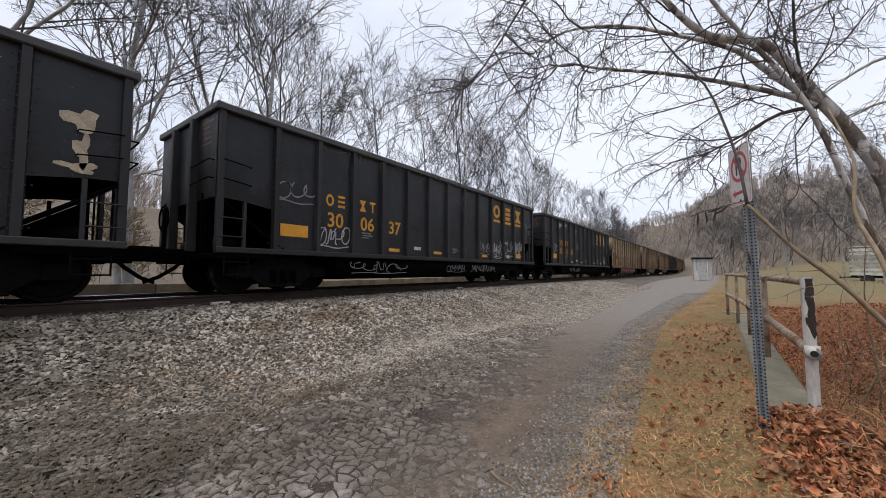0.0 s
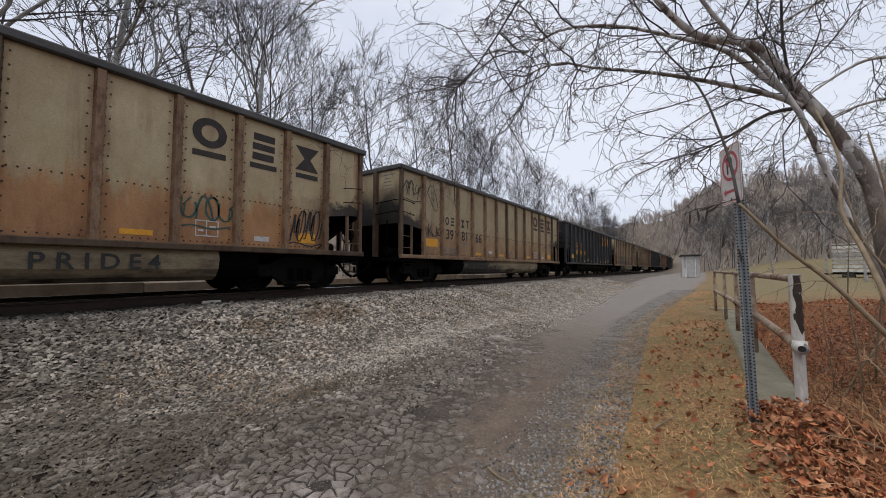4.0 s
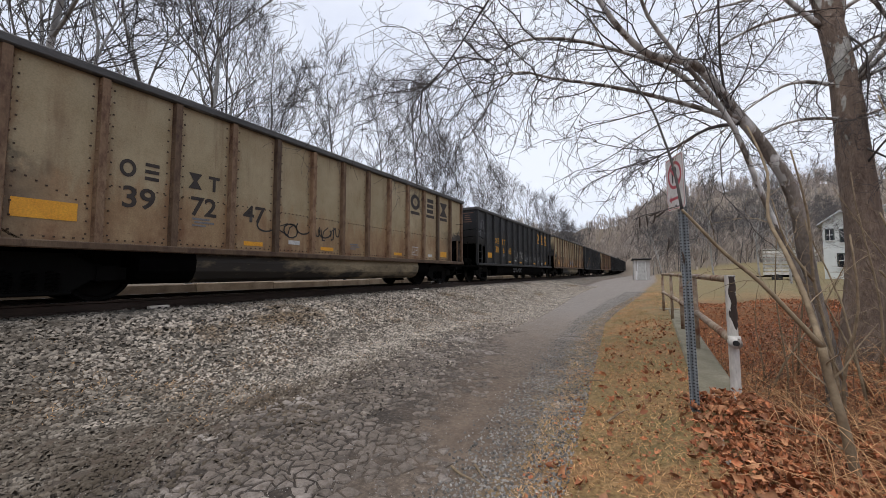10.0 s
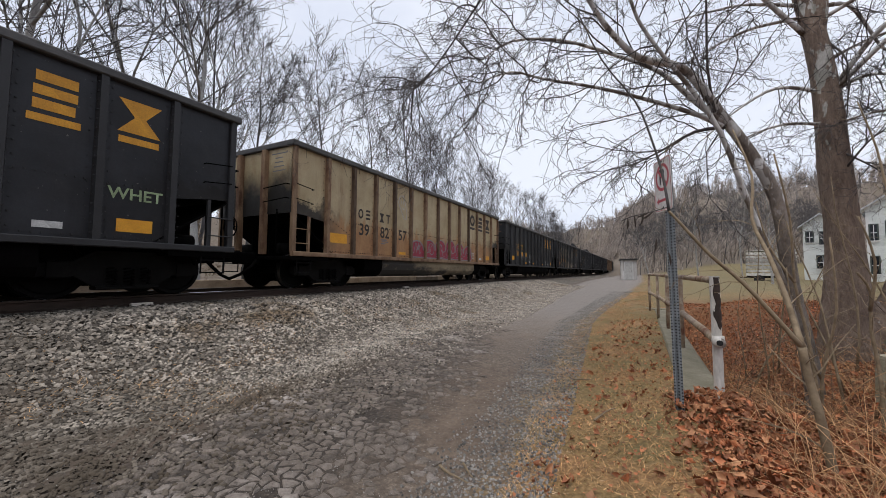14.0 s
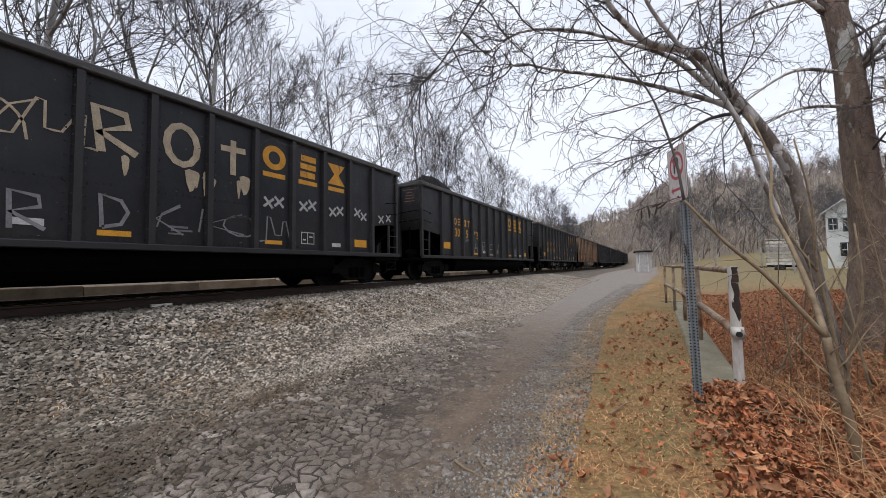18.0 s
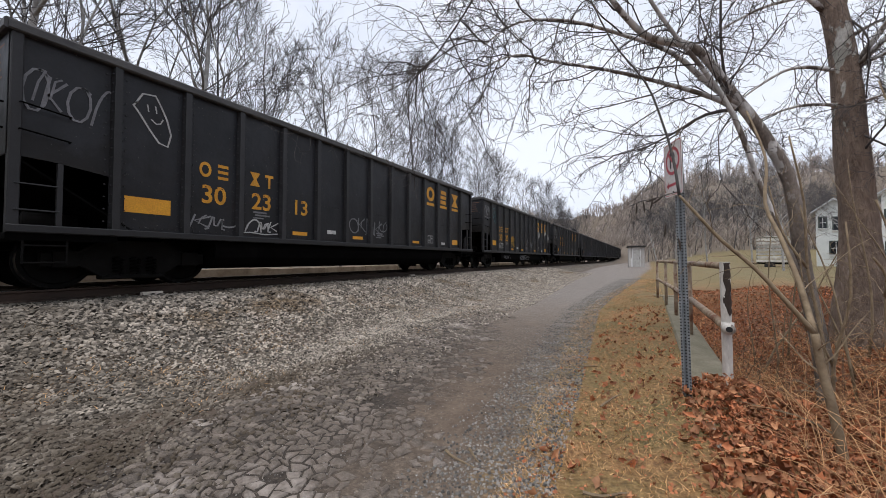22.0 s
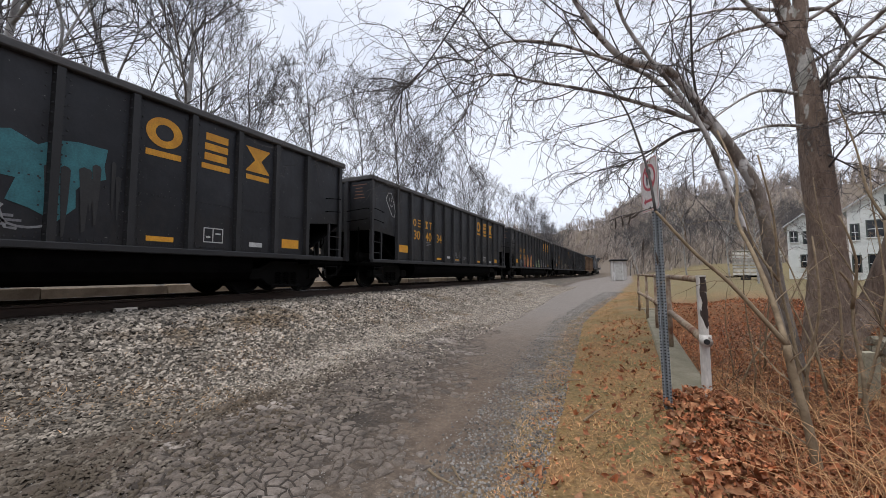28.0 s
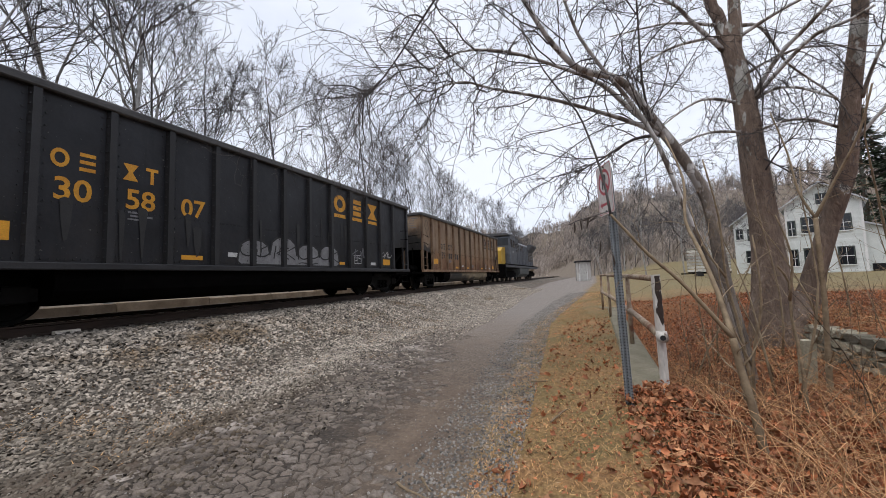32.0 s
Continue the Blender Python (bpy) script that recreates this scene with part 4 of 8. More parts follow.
def build_wagon(paint, rib_mat, tub_mat, back=END, ribs=RIBS):
    """A bathtub coal gondola with open end platforms."""
    car = thing("coal_gondola", "coal gondola", "railway wagon", group="train of coal gondolas")
    # side sheets, cut away over the end platforms
    for s in (1, -1):
        y0, y1 = -END, back
        c0, c1 = ribs[0], ribs[-1]
        o = [(y0, CUT), (y0 + 0.45, CUT - 0.02), (c0, CUT - 0.12), (c0, SILL), (c1, SILL), (c1, CUT - 0.12), (y1 - 0.45, CUT - 0.02), (y1, CUT), (y1, TOP), (y0, TOP)]
        x = HALF - 0.10
        g = Geo().prism(o if s > 0 else o[::-1], s * x if s < 0 else x - 0.03, s * (x - 0.03) if s < 0 else x, "x")
        part("side_wall", g, paint, car)
        rib = Geo()
        rib.prism([(s * (HALF - 0.10), -0.075), (s * (HALF - 0.005), -0.05), (s * (HALF - 0.005), 0.05), (s * (HALF - 0.10), 0.075)], SILL + 0.01, TOP - 0.10, "z")
        for q in range(17):
            z = SILL + 0.12 + 0.15 * q
            for dy in (-0.062, 0.062):
                rib.box(s * (HALF - 0.075) - 0.012, s * (HALF - 0.075) + 0.03 * s + 0.012, dy - 0.012, dy + 0.012, z - 0.012, z + 0.012)
        rm = rib.mesh("rib", rib_mat)
        for y in ribs:
            part("rib", rm, None, car, at=pose(0, y, 0))
        # top chord and side sill
        part("top_chord", Geo().box(s * (HALF - 0.06) - 0.075, s * (HALF - 0.06) + 0.075, -END - 0.03, back + 0.03, TOP - 0.09, TOP + 0.05, 0.02), CHORD, car, "worn steel top edge")
        sill = Geo().box(s * (HALF - 0.04) - 0.06, s * (HALF - 0.04) + 0.06, -END, back, SILL - 0.10, SILL + 0.015, 0.015)
        part("side_sill", sill, rib_mat, car)
        if s > 0:
            rivets = Geo()
            for bay in range(12):
                a, b = ribs[bay] + 0.1, ribs[bay + 1] - 0.1
                for q in range(8):
                    y = a + (b - a) * (q + 0.5) / 8
                    for z in (SILL + 0.07, SILL + 0.95 - 0.05 * q * (bay == 0)):
                        rivets.box(HALF - 0.103, HALF - 0.086, y - 0.011, y + 0.011, z - 0.011, z + 0.011)
            for y in ribs:
                for dy in (-0.13, 0.13):
                    for q in range(13):
                        z = SILL + 0.14 + 0.197 * q
                        rivets.box(HALF - 0.103, HALF - 0.086, y + dy - 0.011, y + dy + 0.011, z - 0.011, z + 0.011)
            part("rivets", rivets, RIB_BLACK if rib_mat is RIB_BLACK else RIVET_BROWN, car)["kind"] = "stuff"
    for e in (-1, 1):
        y = back if e > 0 else -END
        end = Geo()
        # upper end sheet, then the slope sheet down and inwards
        end.add([(-1.45, y, CUT), (1.45, y, CUT), (1.45, y, TOP), (-1.45, y, TOP), (-1.45, y - 0.03 * e, CUT), (1.45, y - 0.03 * e, CUT), (1.45, y - 0.03 * e, TOP), (-1.45, y - 0.03 * e, TOP)],
                [(0, 1, 2, 3), (7, 6, 5, 4), (0, 4, 5, 1), (1, 5, 6, 2), (2, 6, 7, 3), (3, 7, 4, 0)])
        part("end_wall", end, paint, car)
        slope = Geo().add([(-1.45, y - 0.02 * e, CUT), (1.45, y - 0.02 * e, CUT), (1.45, y - 1.55 * e, SILL - 0.1), (-1.45, y - 1.55 * e, SILL - 0.1), (-1.45, y - 0.02 * e, CUT + 0.04), (1.45, y - 0.02 * e, CUT + 0.04), (1.45, y - 1.55 * e, SILL - 0.06), (-1.45, y - 1.55 * e, SILL - 0.06)],
                          [(0, 1, 2, 3), (7, 6, 5, 4), (0, 4, 5, 1), (1, 5, 6, 2), (2, 6, 7, 3), (3, 7, 4, 0)])
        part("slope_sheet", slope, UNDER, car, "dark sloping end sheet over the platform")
        # Webs added to block the bright view through beneath the slope sheet.
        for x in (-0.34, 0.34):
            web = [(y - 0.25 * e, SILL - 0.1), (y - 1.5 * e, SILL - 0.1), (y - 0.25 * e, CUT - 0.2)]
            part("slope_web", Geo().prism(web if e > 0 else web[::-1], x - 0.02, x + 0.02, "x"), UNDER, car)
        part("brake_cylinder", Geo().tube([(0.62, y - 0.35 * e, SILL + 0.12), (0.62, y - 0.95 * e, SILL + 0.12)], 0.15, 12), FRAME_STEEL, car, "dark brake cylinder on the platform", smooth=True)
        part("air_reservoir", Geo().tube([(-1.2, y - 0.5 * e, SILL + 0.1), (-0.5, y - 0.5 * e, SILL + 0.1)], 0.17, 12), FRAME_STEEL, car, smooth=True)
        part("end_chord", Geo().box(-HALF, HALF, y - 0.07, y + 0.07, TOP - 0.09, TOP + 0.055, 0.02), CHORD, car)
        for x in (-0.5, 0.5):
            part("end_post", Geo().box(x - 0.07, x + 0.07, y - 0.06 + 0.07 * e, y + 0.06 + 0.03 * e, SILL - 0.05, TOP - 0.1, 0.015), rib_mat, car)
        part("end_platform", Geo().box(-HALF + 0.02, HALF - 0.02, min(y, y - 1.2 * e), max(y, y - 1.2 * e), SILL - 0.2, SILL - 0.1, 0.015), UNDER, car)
        for s in (-1, 1):
            part("corner_post", Geo().box(s * 1.46 - 0.06, s * 1.46 + 0.06, y - (0.13 if e > 0 else -0.01), y + (0.13 if e < 0 else -0.01), SILL, TOP - 0.09, 0.012), rib_mat, car)
            lad = Geo()
            ly0, ly1 = y - 0.07 * e, y - 0.52 * e
            lad.box(s * 1.5 - 0.03, s * 1.5 + 0.03, ly1 - 0.03, ly1 + 0.03, SILL, CUT - 0.05)
            for z in (SILL + 0.22, SILL + 0.58):
                lad.tube([(s * 1.53, ly0, z), (s * 1.53, ly1, z)], 0.013, 5)
            part("ladder", lad, rib_mat, car)
            step = Geo()
            for z in (0.42, 0.66):
                step.tube([(s * 1.50, ly0 - 0.1 * e, z), (s * 1.50, ly1 - 0.1 * e, z)], 0.014, 5)
            for yy in (ly0 - 0.1 * e, ly1 - 0.1 * e):
                step.box(s * 1.50 - 0.01, s * 1.50 + 0.01, yy - 0.012, yy + 0.012, 0.40, SILL - 0.08)
            part("sill_step", step, FRAME_STEEL, car, "dark steel sill step")
            for z in (2.25, 2.62):
                grab = Geo().tube([(s * 1.47, y - 0.10 * e, z), (s * 1.55, y - 0.10 * e, z), (s * 1.55, y - 0.62 * e, z - 0.06), (s * 1.47, y - 0.62 * e, z - 0.06)], 0.012, 5)
                part("grab_iron", grab, UNDER, car)
        for z in (2.2, 2.55):
            er = Geo().tube([(0.55, y + 0.02 * e, z), (0.55, y + 0.12 * e, z), (1.40, y + 0.12 * e, z + 0.05), (1.40, y + 0.02 * e, z + 0.05)], 0.014, 5)
            part("end_railing", er, UNDER, car)
        for x in (-1.0, 1.0):
            part("platform_post", Geo().tube([(x, y + 0.05 * e, SILL - 0.12), (x, y + 0.05 * e, CUT + 0.1)], 0.02, 5), UNDER, car)
        coup = Geo().box(-0.16, 0.16, min(y, y + 0.42 * e), max(y, y + 0.42 * e), 0.62, 0.93, 0.03).box(-0.13, 0.17, min(y + 0.4 * e, y + 0.73 * e), max(y + 0.4 * e, y + 0.73 * e), 0.66, 0.96, 0.05)
        part("coupler", coup, UNDER, car)
        hose = Geo().tube([(0.35, y + 0.1 * e, 0.72), (0.36, y + 0.25 * e, 0.55), (0.3, y + 0.5 * e, 0.36), (0.25, y + 0.73 * e, 0.26)], 0.04, 6)
        part("air_hose", hose, UNDER, car, "black rubber brake hose")
        add_truck(car, y - 1.6 * e)
    bw = Geo().tube([(-0.7 + 0.28 * math.cos(a), -END - 0.16, 1.62 + 0.28 * math.sin(a)) for a in [k * 6.2832 / 14 for k in range(15)]], 0.018, 5)
    for k in range(3):
        a = k * 2.094
        bw.tube([(-0.7, -END - 0.16, 1.62), (-0.7 + 0.28 * math.cos(a), -END - 0.16, 1.62 + 0.28 * math.sin(a))], 0.012, 4)
    part("brake_wheel", bw, UNDER, car)
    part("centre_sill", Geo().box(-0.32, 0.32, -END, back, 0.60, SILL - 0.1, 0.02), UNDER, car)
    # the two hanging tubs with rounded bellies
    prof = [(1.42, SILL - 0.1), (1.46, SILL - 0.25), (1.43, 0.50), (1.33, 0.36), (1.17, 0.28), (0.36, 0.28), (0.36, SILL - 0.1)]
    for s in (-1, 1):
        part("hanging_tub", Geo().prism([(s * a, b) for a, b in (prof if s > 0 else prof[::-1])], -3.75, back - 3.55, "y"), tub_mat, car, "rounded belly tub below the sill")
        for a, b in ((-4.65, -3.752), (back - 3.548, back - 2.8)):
            part("tub_end", Geo().prism([(s * p, q) for p, q in (prof if s > 0 else prof[::-1])], a, b, "y"), UNDER, car, "near-black end of the tub")
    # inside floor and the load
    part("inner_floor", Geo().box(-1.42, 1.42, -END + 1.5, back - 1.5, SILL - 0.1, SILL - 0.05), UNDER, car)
    return car


def build_coal(seed):
    """A heaped coal load, highest in two mounds."""
    r = np.random.RandomState(seed)
    nx, ny = 13, 70
    xs, ys = np.linspace(-1.42, 1.42, nx), np.linspace(-END + 0.05, END - 0.05, ny)
    gx, gy = np.meshgrid(xs, ys)
    lane = 1 - np.abs(gx) / 1.42
    mound = (0.3, 0.5, 1.0)[seed - 1] * np.exp(-((gy + 3.4 + r.randn() * 0.3) / 2.6) ** 2) + (0.35, 0.6, 0.35)[seed - 1] * np.exp(-((gy - 3.6 + r.randn() * 0.3) / 2.6) ** 2)
    z = TOP - 0.32 + lane * (0.12 + mound) * 1.25 + 0.05 * wave(gx, gy, 4.0, seed + 20) + 0.02 * r.randn(ny, nx)
    edge = smooth_step(0, 1.3, END - np.abs(gy))
    z = TOP - 0.55 + (z - TOP + 0.55) * edge
    i = np.arange((ny - 1) * nx).reshape(ny - 1, nx)[:, :-1].ravel()
    return array_mesh("coal_load", np.stack([gx, gy, z], -1).reshape(-1, 3), np.stack([i, i + 1, i + nx + 1, i + nx], 1), COAL, True)


COALS = [build_coal(k) for k in (1, 2, 3)]
FONT_CACHE = {}


def text_mesh(s, size, mat):
    """A flat mesh of the words in the built-in font, standing in the plane x = 0, read from +x."""
    key = (s, size, mat.name)
    if key not in FONT_CACHE:
        cu = bpy.data.curves.new("lettering", "FONT")
        cu.body, cu.size, cu.align_x, cu.align_y = s, size, "CENTER", "CENTER"
        cu.offset = size * 0.018
        cu.resolution_u = 3
        ob = bpy.data.objects.new("lettering", cu)
        me = bpy.data.meshes.new_from_object(ob)
        me.transform(Matrix(((0, 0, 1, 0), (1, 0, 0, 0), (0, 1, 0, 0), (0, 0, 0, 1))))
        me.materials.clear()
        me.materials.append(mat)
        bpy.data.objects.remove(ob)
        FONT_CACHE[key] = me
    return FONT_CACHE[key]


FACE = HALF - 0.096


def emblem(mat):
    """The owner's emblem as plain shapes: a ring, a block and a bow tie, each over a bar."""
    out = []
    ring = Geo()
    n = 26
    for k in range(n):
        a, b = 2 * math.pi * k / n, 2 * math.pi * (k + 1) / n
        ring.add([(0, 0.30 * math.cos(a), 0.28 * math.sin(a)), (0, 0.30 * math.cos(b), 0.28 * math.sin(b)), (0, 0.15 * math.cos(b), 0.15 * math.sin(b)), (0, 0.15 * math.cos(a), 0.15 * math.sin(a))], [(0, 1, 2, 3)])
    block = Geo()
    for y0, y1, z0, z1 in ((-0.22, 0.24, 0.13, 0.28), (-0.24, 0.24, -0.07, 0.07), (-0.24, 0.22, -0.28, -0.13)):
        block.add([(0, y0, z0), (0, y1, z0), (0, y1, z1), (0, y0, z1)], [(0, 1, 2, 3)])
    tie = Geo()
    tie.add([(0, -0.31, 0.28), (0, -0.08, 0.0), (0, 0.08, 0.0), (0, 0.31, 0.28), (0, -0.31, -0.28), (0, 0.31, -0.28)], [(0, 1, 2, 3), (1, 4, 5, 2)])
    for g in (ring, block, tie):
        g.add([(0, -0.29, -0.46), (0, 0.29, -0.46), (0, 0.29, -0.35), (0, -0.29, -0.35)], [(0, 1, 2, 3)])
        out.append(g.mesh("emblem", mat))
    return out


def plates(rows, x=0.0):
    g = Geo()
    for y0, y1, z0, z1 in rows:
        g.add([(x, y0, z0), (x, y1, z0), (x, y1, z1), (x, y0, z1)], [(0, 1, 2, 3)])
    return g


def tag_strokes(rng, y0, y1, z0, z1, width, letters=4, loops=1.0):
    """An unreadable sprayed tag: crowded upright strokes, hooks and loops that lean and overlap."""
    g = Geo()
    step = (y1 - y0) / letters
    w = step * 1.35
    h = z1 - z0
    slant = rng.uniform(-0.15, 0.25)
    for k in range(letters):
        cy = y0 + step * (k + 0.5)
        lo, hi = z0 + h * rng.uniform(0.0, 0.2), z1 - h * rng.uniform(0.0, 0.25)
        a = rng.uniform(-0.5, -0.2) * w
        form = rng.choice((0, 1, 1, 2, 3, 3, 4, 4))
        pts = []
        for q in range(13):
            f = q / 12
            if form == 0:      # arch
                yy, zz = a + w * 1.0 * f, lo + (hi - lo) * math.sin(math.pi * f) ** 0.6
            elif form == 1:    # zigzag
                yy, zz = a + w * 1.05 * f, (lo, hi, lo + 0.3 * h, hi - 0.1 * h, lo)[min(4, int(f * 5))] + h * 0.04 * math.sin(9 * f)
            elif form == 2:    # loop
                an = 0.8 + f * 7.2
                yy, zz = w * 0.48 * math.cos(an) * (1 - 0.25 * f), (lo + hi) / 2 + (hi - lo) * 0.5 * math.sin(an)
            else:              # hook
                an = 2.4 + f * 4.6
                yy, zz = w * 0.42 * math.cos(an) + 0.1 * w * f, (lo + hi) / 2 + (hi - lo) * (0.5 - 0.2 * f) * math.sin(an) + 0.1 * h
            pts.append((cy + yy + slant * (zz - z0), zz))
        if form == 4:          # crossed straight strokes
            m1, m2 = lo + (hi - lo) * rng.uniform(0.35, 0.6), rng.uniform(0.6, 1.0)
            g.ribbon([(cy + a + slant * (lo - z0), lo), (cy + a + 0.12 * w + slant * (hi - z0), hi)], width, 0.0)
            pts = [(cy + a + w * m2 + slant * (hi - z0), hi - 0.05 * h), (cy + a + 0.15 * w + slant * (m1 - z0), m1), (cy + a + w * m2, lo)]
        g.ribbon(pts, width, 0.0005)
        if rng.random() < 0.5:
            m = cy + rng.uniform(-0.3, 0.3) * w
            g.ribbon([(m, lo + 0.2 * h), (m + 0.1 * w + slant * h * 0.3, lo + 0.6 * h), (m + 0.4 * w, hi)], width * 0.8, 0.001)
    if rng.random() < 0.5:
        g.ribbon([(y0 + (y1 - y0) * q / 6, z0 - 0.05 * h + 0.05 * h * math.sin(q * 1.3)) for q in range(7)], width * 0.8, 0.0)
    return g


STROKES = {
    "A": [[(0, 0), (0.45, 1), (1, 0)], [(0.15, 0.35), (0.85, 0.42)]], "R": [[(0.05, 0), (0, 1), (0.75, 0.9), (0.8, 0.62), (0.05, 0.45), (0.95, 0)]],
    "E": [[(0.9, 1), (0.05, 0.95), (0, 0.52), (0.7, 0.55)], [(0, 0.52), (0.02, 0.02), (0.95, 0.05)]], "/": [[(0.1, 0), (0.5, 0.55), (0.9, 1)]], "V": [[(0, 1), (0.5, 0), (1, 1)]],
    "N": [[(0, 0), (0.02, 1), (0.95, 0), (1, 1)]], "D": [[(0.05, 0), (0, 1), (0.7, 0.85), (0.95, 0.5), (0.7, 0.12), (0.05, 0)]], "L": [[(0.05, 1), (0, 0), (0.85, 0.06)]],
    "S": [[(0.9, 0.9), (0.4, 1), (0.1, 0.75), (0.8, 0.35), (0.6, 0.03), (0, 0.12)]], "T": [[(0, 0.72), (1, 0.76)], [(0.5, 1.0), (0.48, 0)]], "M": [[(0, 0), (0.1, 1), (0.5, 0.35), (0.9, 1), (1, 0)]],
    "U": [[(0, 1), (0.08, 0.2), (0.5, 0), (0.92, 0.2), (1, 1)]], "I": [[(0.2, 1), (0.8, 1)], [(0.5, 1), (0.5, 0)], [(0.2, 0), (0.8, 0)]], "*": [[(0, 0.1), (1, 0.9)], [(0, 0.9), (1, 0.1)], [(0.5, 1), (0.5, 0)]],
    "O": [[(0.5 + 0.5 * math.cos(k * 0.5236), 0.5 + 0.5 * math.sin(k * 0.5236)) for k in range(13)]], "Y": [[(0, 1), (0.5, 0.5), (1, 1)], [(0.5, 0.5), (0.48, 0)]],
    "x": [[(-0.1, 0.1), (1.05, 0.9)], [(-0.1, 0.9), (1.05, 0.1)]]}


def stroke_letter(ch, size, width):
    """One hand-sprayed letter, standing in the plane x = 0, its middle at the origin."""
    g = Geo()
    for q, line in enumerate(STROKES[ch]):
        g.ribbon([((a - 0.5) * size * 0.72, (b - 0.5) * size) for a, b in line], width, 0.0004 * q)
    return g


def drip_strokes(rng, y0, y1, z0, z1, count):
    """Paint or oil that ran down: narrow upright streaks with ragged ends, each a shape of its own."""
    out = []
    for k in range(count):
        y = rng.uniform(y0, y1)
        t, b = z1 - (z1 - z0) * rng.uniform(0, 0.3), z0 + (z1 - z0) * rng.uniform(0, 0.4)
        w = rng.uniform(0.02, 0.07) if rng.random() < 0.7 else rng.uniform(0.08, 0.14)
        x, m = 0.0003 * k, rng.uniform(0.35, 0.7)
        zm = t + (b - t) * m
        out.append(Geo().add([(x, y - w, t - 0.04), (x, y - w * 0.3, t), (x, y + w * 0.6, t - 0.02), (x, y + w, t - 0.06), (x, y + w * 0.8, zm), (x, y + w * 0.3, b), (x, y - w * 0.2, b - 0.03), (x, y - w * 0.7, zm)],
                             [(0, 1, 2, 3, 4, 7), (7, 4, 5, 6)]))
    return out


def pear_outline(width):
    """A sprayed pear-shaped outline with a knob, and two short strokes and a curve inside."""
    way = [(-0.27, 0.20), (-0.17, 0.40), (0.02, 0.43), (0.10, 0.28), (0.20, 0.06), (0.27, -0.20), (0.22, -0.42), (0.08, -0.38), (-0.08, -0.16), (-0.22, 0.06), (-0.30, 0.16), (-0.24, 0.24)]
    g = Geo().ribbon(way, width, 0.0)
    for pts in ([(-0.10, 0.24), (-0.08, 0.12)], [(0.02, 0.25), (0.04, 0.12)], [(-0.04, 0.0), (0.03, -0.06), (0.10, -0.04), (0.14, 0.05)]):
        g.ribbon(pts, width * 0.7, 0.0005)
    return g


def bubble_outline(rng, y0, y1, z0, z1, letters):
    """The outer edge of a sprayed bubble word: lobed along the top, straight along the bottom."""
    pts = []
    w = (y1 - y0) / letters
    for k in range(letters):
        h = (z1 - z0) * rng.uniform(0.72, 1.0)
        for q in range(7):
            a = math.pi * (1 - q / 6)
            pts.append((y0 + w * (k + 0.5) + w * 0.495 * math.cos(a), z0 + h * (0.42 + 0.58 * math.sin(a) ** 0.7)))
    pts += [(y1 + 0.02, z0 + 0.12 * (z1 - z0)), (y1 - 0.1, z0), (y0 + 0.08, z0), (y0 - 0.02, z0 + 0.1 * (z1 - z0))]
    return pts


EMBLEM = {"black": emblem(YELLOW), "tan": emblem(DARK_LETTER)}
CORNER_MARK = plates([(-0.34, 0.34, -0.03, 0.24)]).mesh("reflector_panel", ORANGE)
SMALL_MARK = plates([(-0.22, 0.22, -0.045, 0.045)]).mesh("reflector_strip", ORANGE)
OWNER_BARS = {}
for _k, _m in (("black", YELLOW), ("tan", DARK_LETTER)):
    _ring, _bars, _bow, _tee = Geo(), Geo(), Geo(), Geo()
    for _q in range(16):
        _a, _b = _q * 6.2832 / 16, (_q + 1) * 6.2832 / 16
        _ring.add([(0, -0.17 + 0.115 * math.cos(_a), 0.15 * math.sin(_a)), (0, -0.17 + 0.115 * math.cos(_b), 0.15 * math.sin(_b)), (0, -0.17 + 0.065 * math.cos(_b), 0.09 * math.sin(_b)), (0, -0.17 + 0.065 * math.cos(_a), 0.09 * math.sin(_a))], [(0, 1, 2, 3)])
    for _z in (-0.15, -0.03, 0.09):
        _bars.add([(0, 0.07, _z), (0, 0.28, _z), (0, 0.28, _z + 0.06), (0, 0.07, _z + 0.06)], [(0, 1, 2, 3)])
    _bow.add([(0, -0.29, 0.15), (0, -0.2, 0.0), (0, -0.14, 0.0), (0, -0.05, 0.15), (0, -0.29, -0.15), (0, -0.05, -0.15)], [(0, 1, 2, 3), (1, 4, 5, 2)])
    _tee.add([(0, 0.07, 0.15), (0, 0.07, 0.09), (0, 0.15, 0.09), (0, 0.205, 0.09), (0, 0.28, 0.09), (0, 0.28, 0.15), (0, 0.15, -0.15), (0, 0.205, -0.15)], [(0, 1, 2, 3, 4, 5), (2, 6, 7, 3)])
    OWNER_BARS[_k] = ((2.5, _ring.mesh("owner_mark", _m)), (2.5, _bars.mesh("owner_mark", _m)), (3.5, _bow.mesh("owner_mark", _m)), (3.5, _tee.mesh("owner_mark", _m)))
END_LINES = Geo()
for _q, (_a, _b) in enumerate(((-0.3, 0.3), (-0.16, 0.12), (-0.18, 0.14), (-0.2, 0.18), (-0.24, 0.22))):
    _z = 0.22 - 0.11 * _q
    END_LINES.add([(_a, 0, _z), (_b, 0, _z), (_b, 0, _z + 0.028), (_a, 0, _z + 0.028)], [(0, 1, 2, 3)])
END_STENCIL = {"black": END_LINES.mesh("end_stencil", spray("faded_red_stencil_paint", (0.20, 0.10, 0.06))), "tan": END_LINES.mesh("end_stencil", SPRAY["pale"])}
DATA_BARS = plates([(-0.2, 0.12, 0.06, 0.10), (-0.16, 0.2, 0.0, 0.035), (-0.2, 0.05, -0.06, -0.03)]).mesh("data_stencil", SPRAY["pale"])
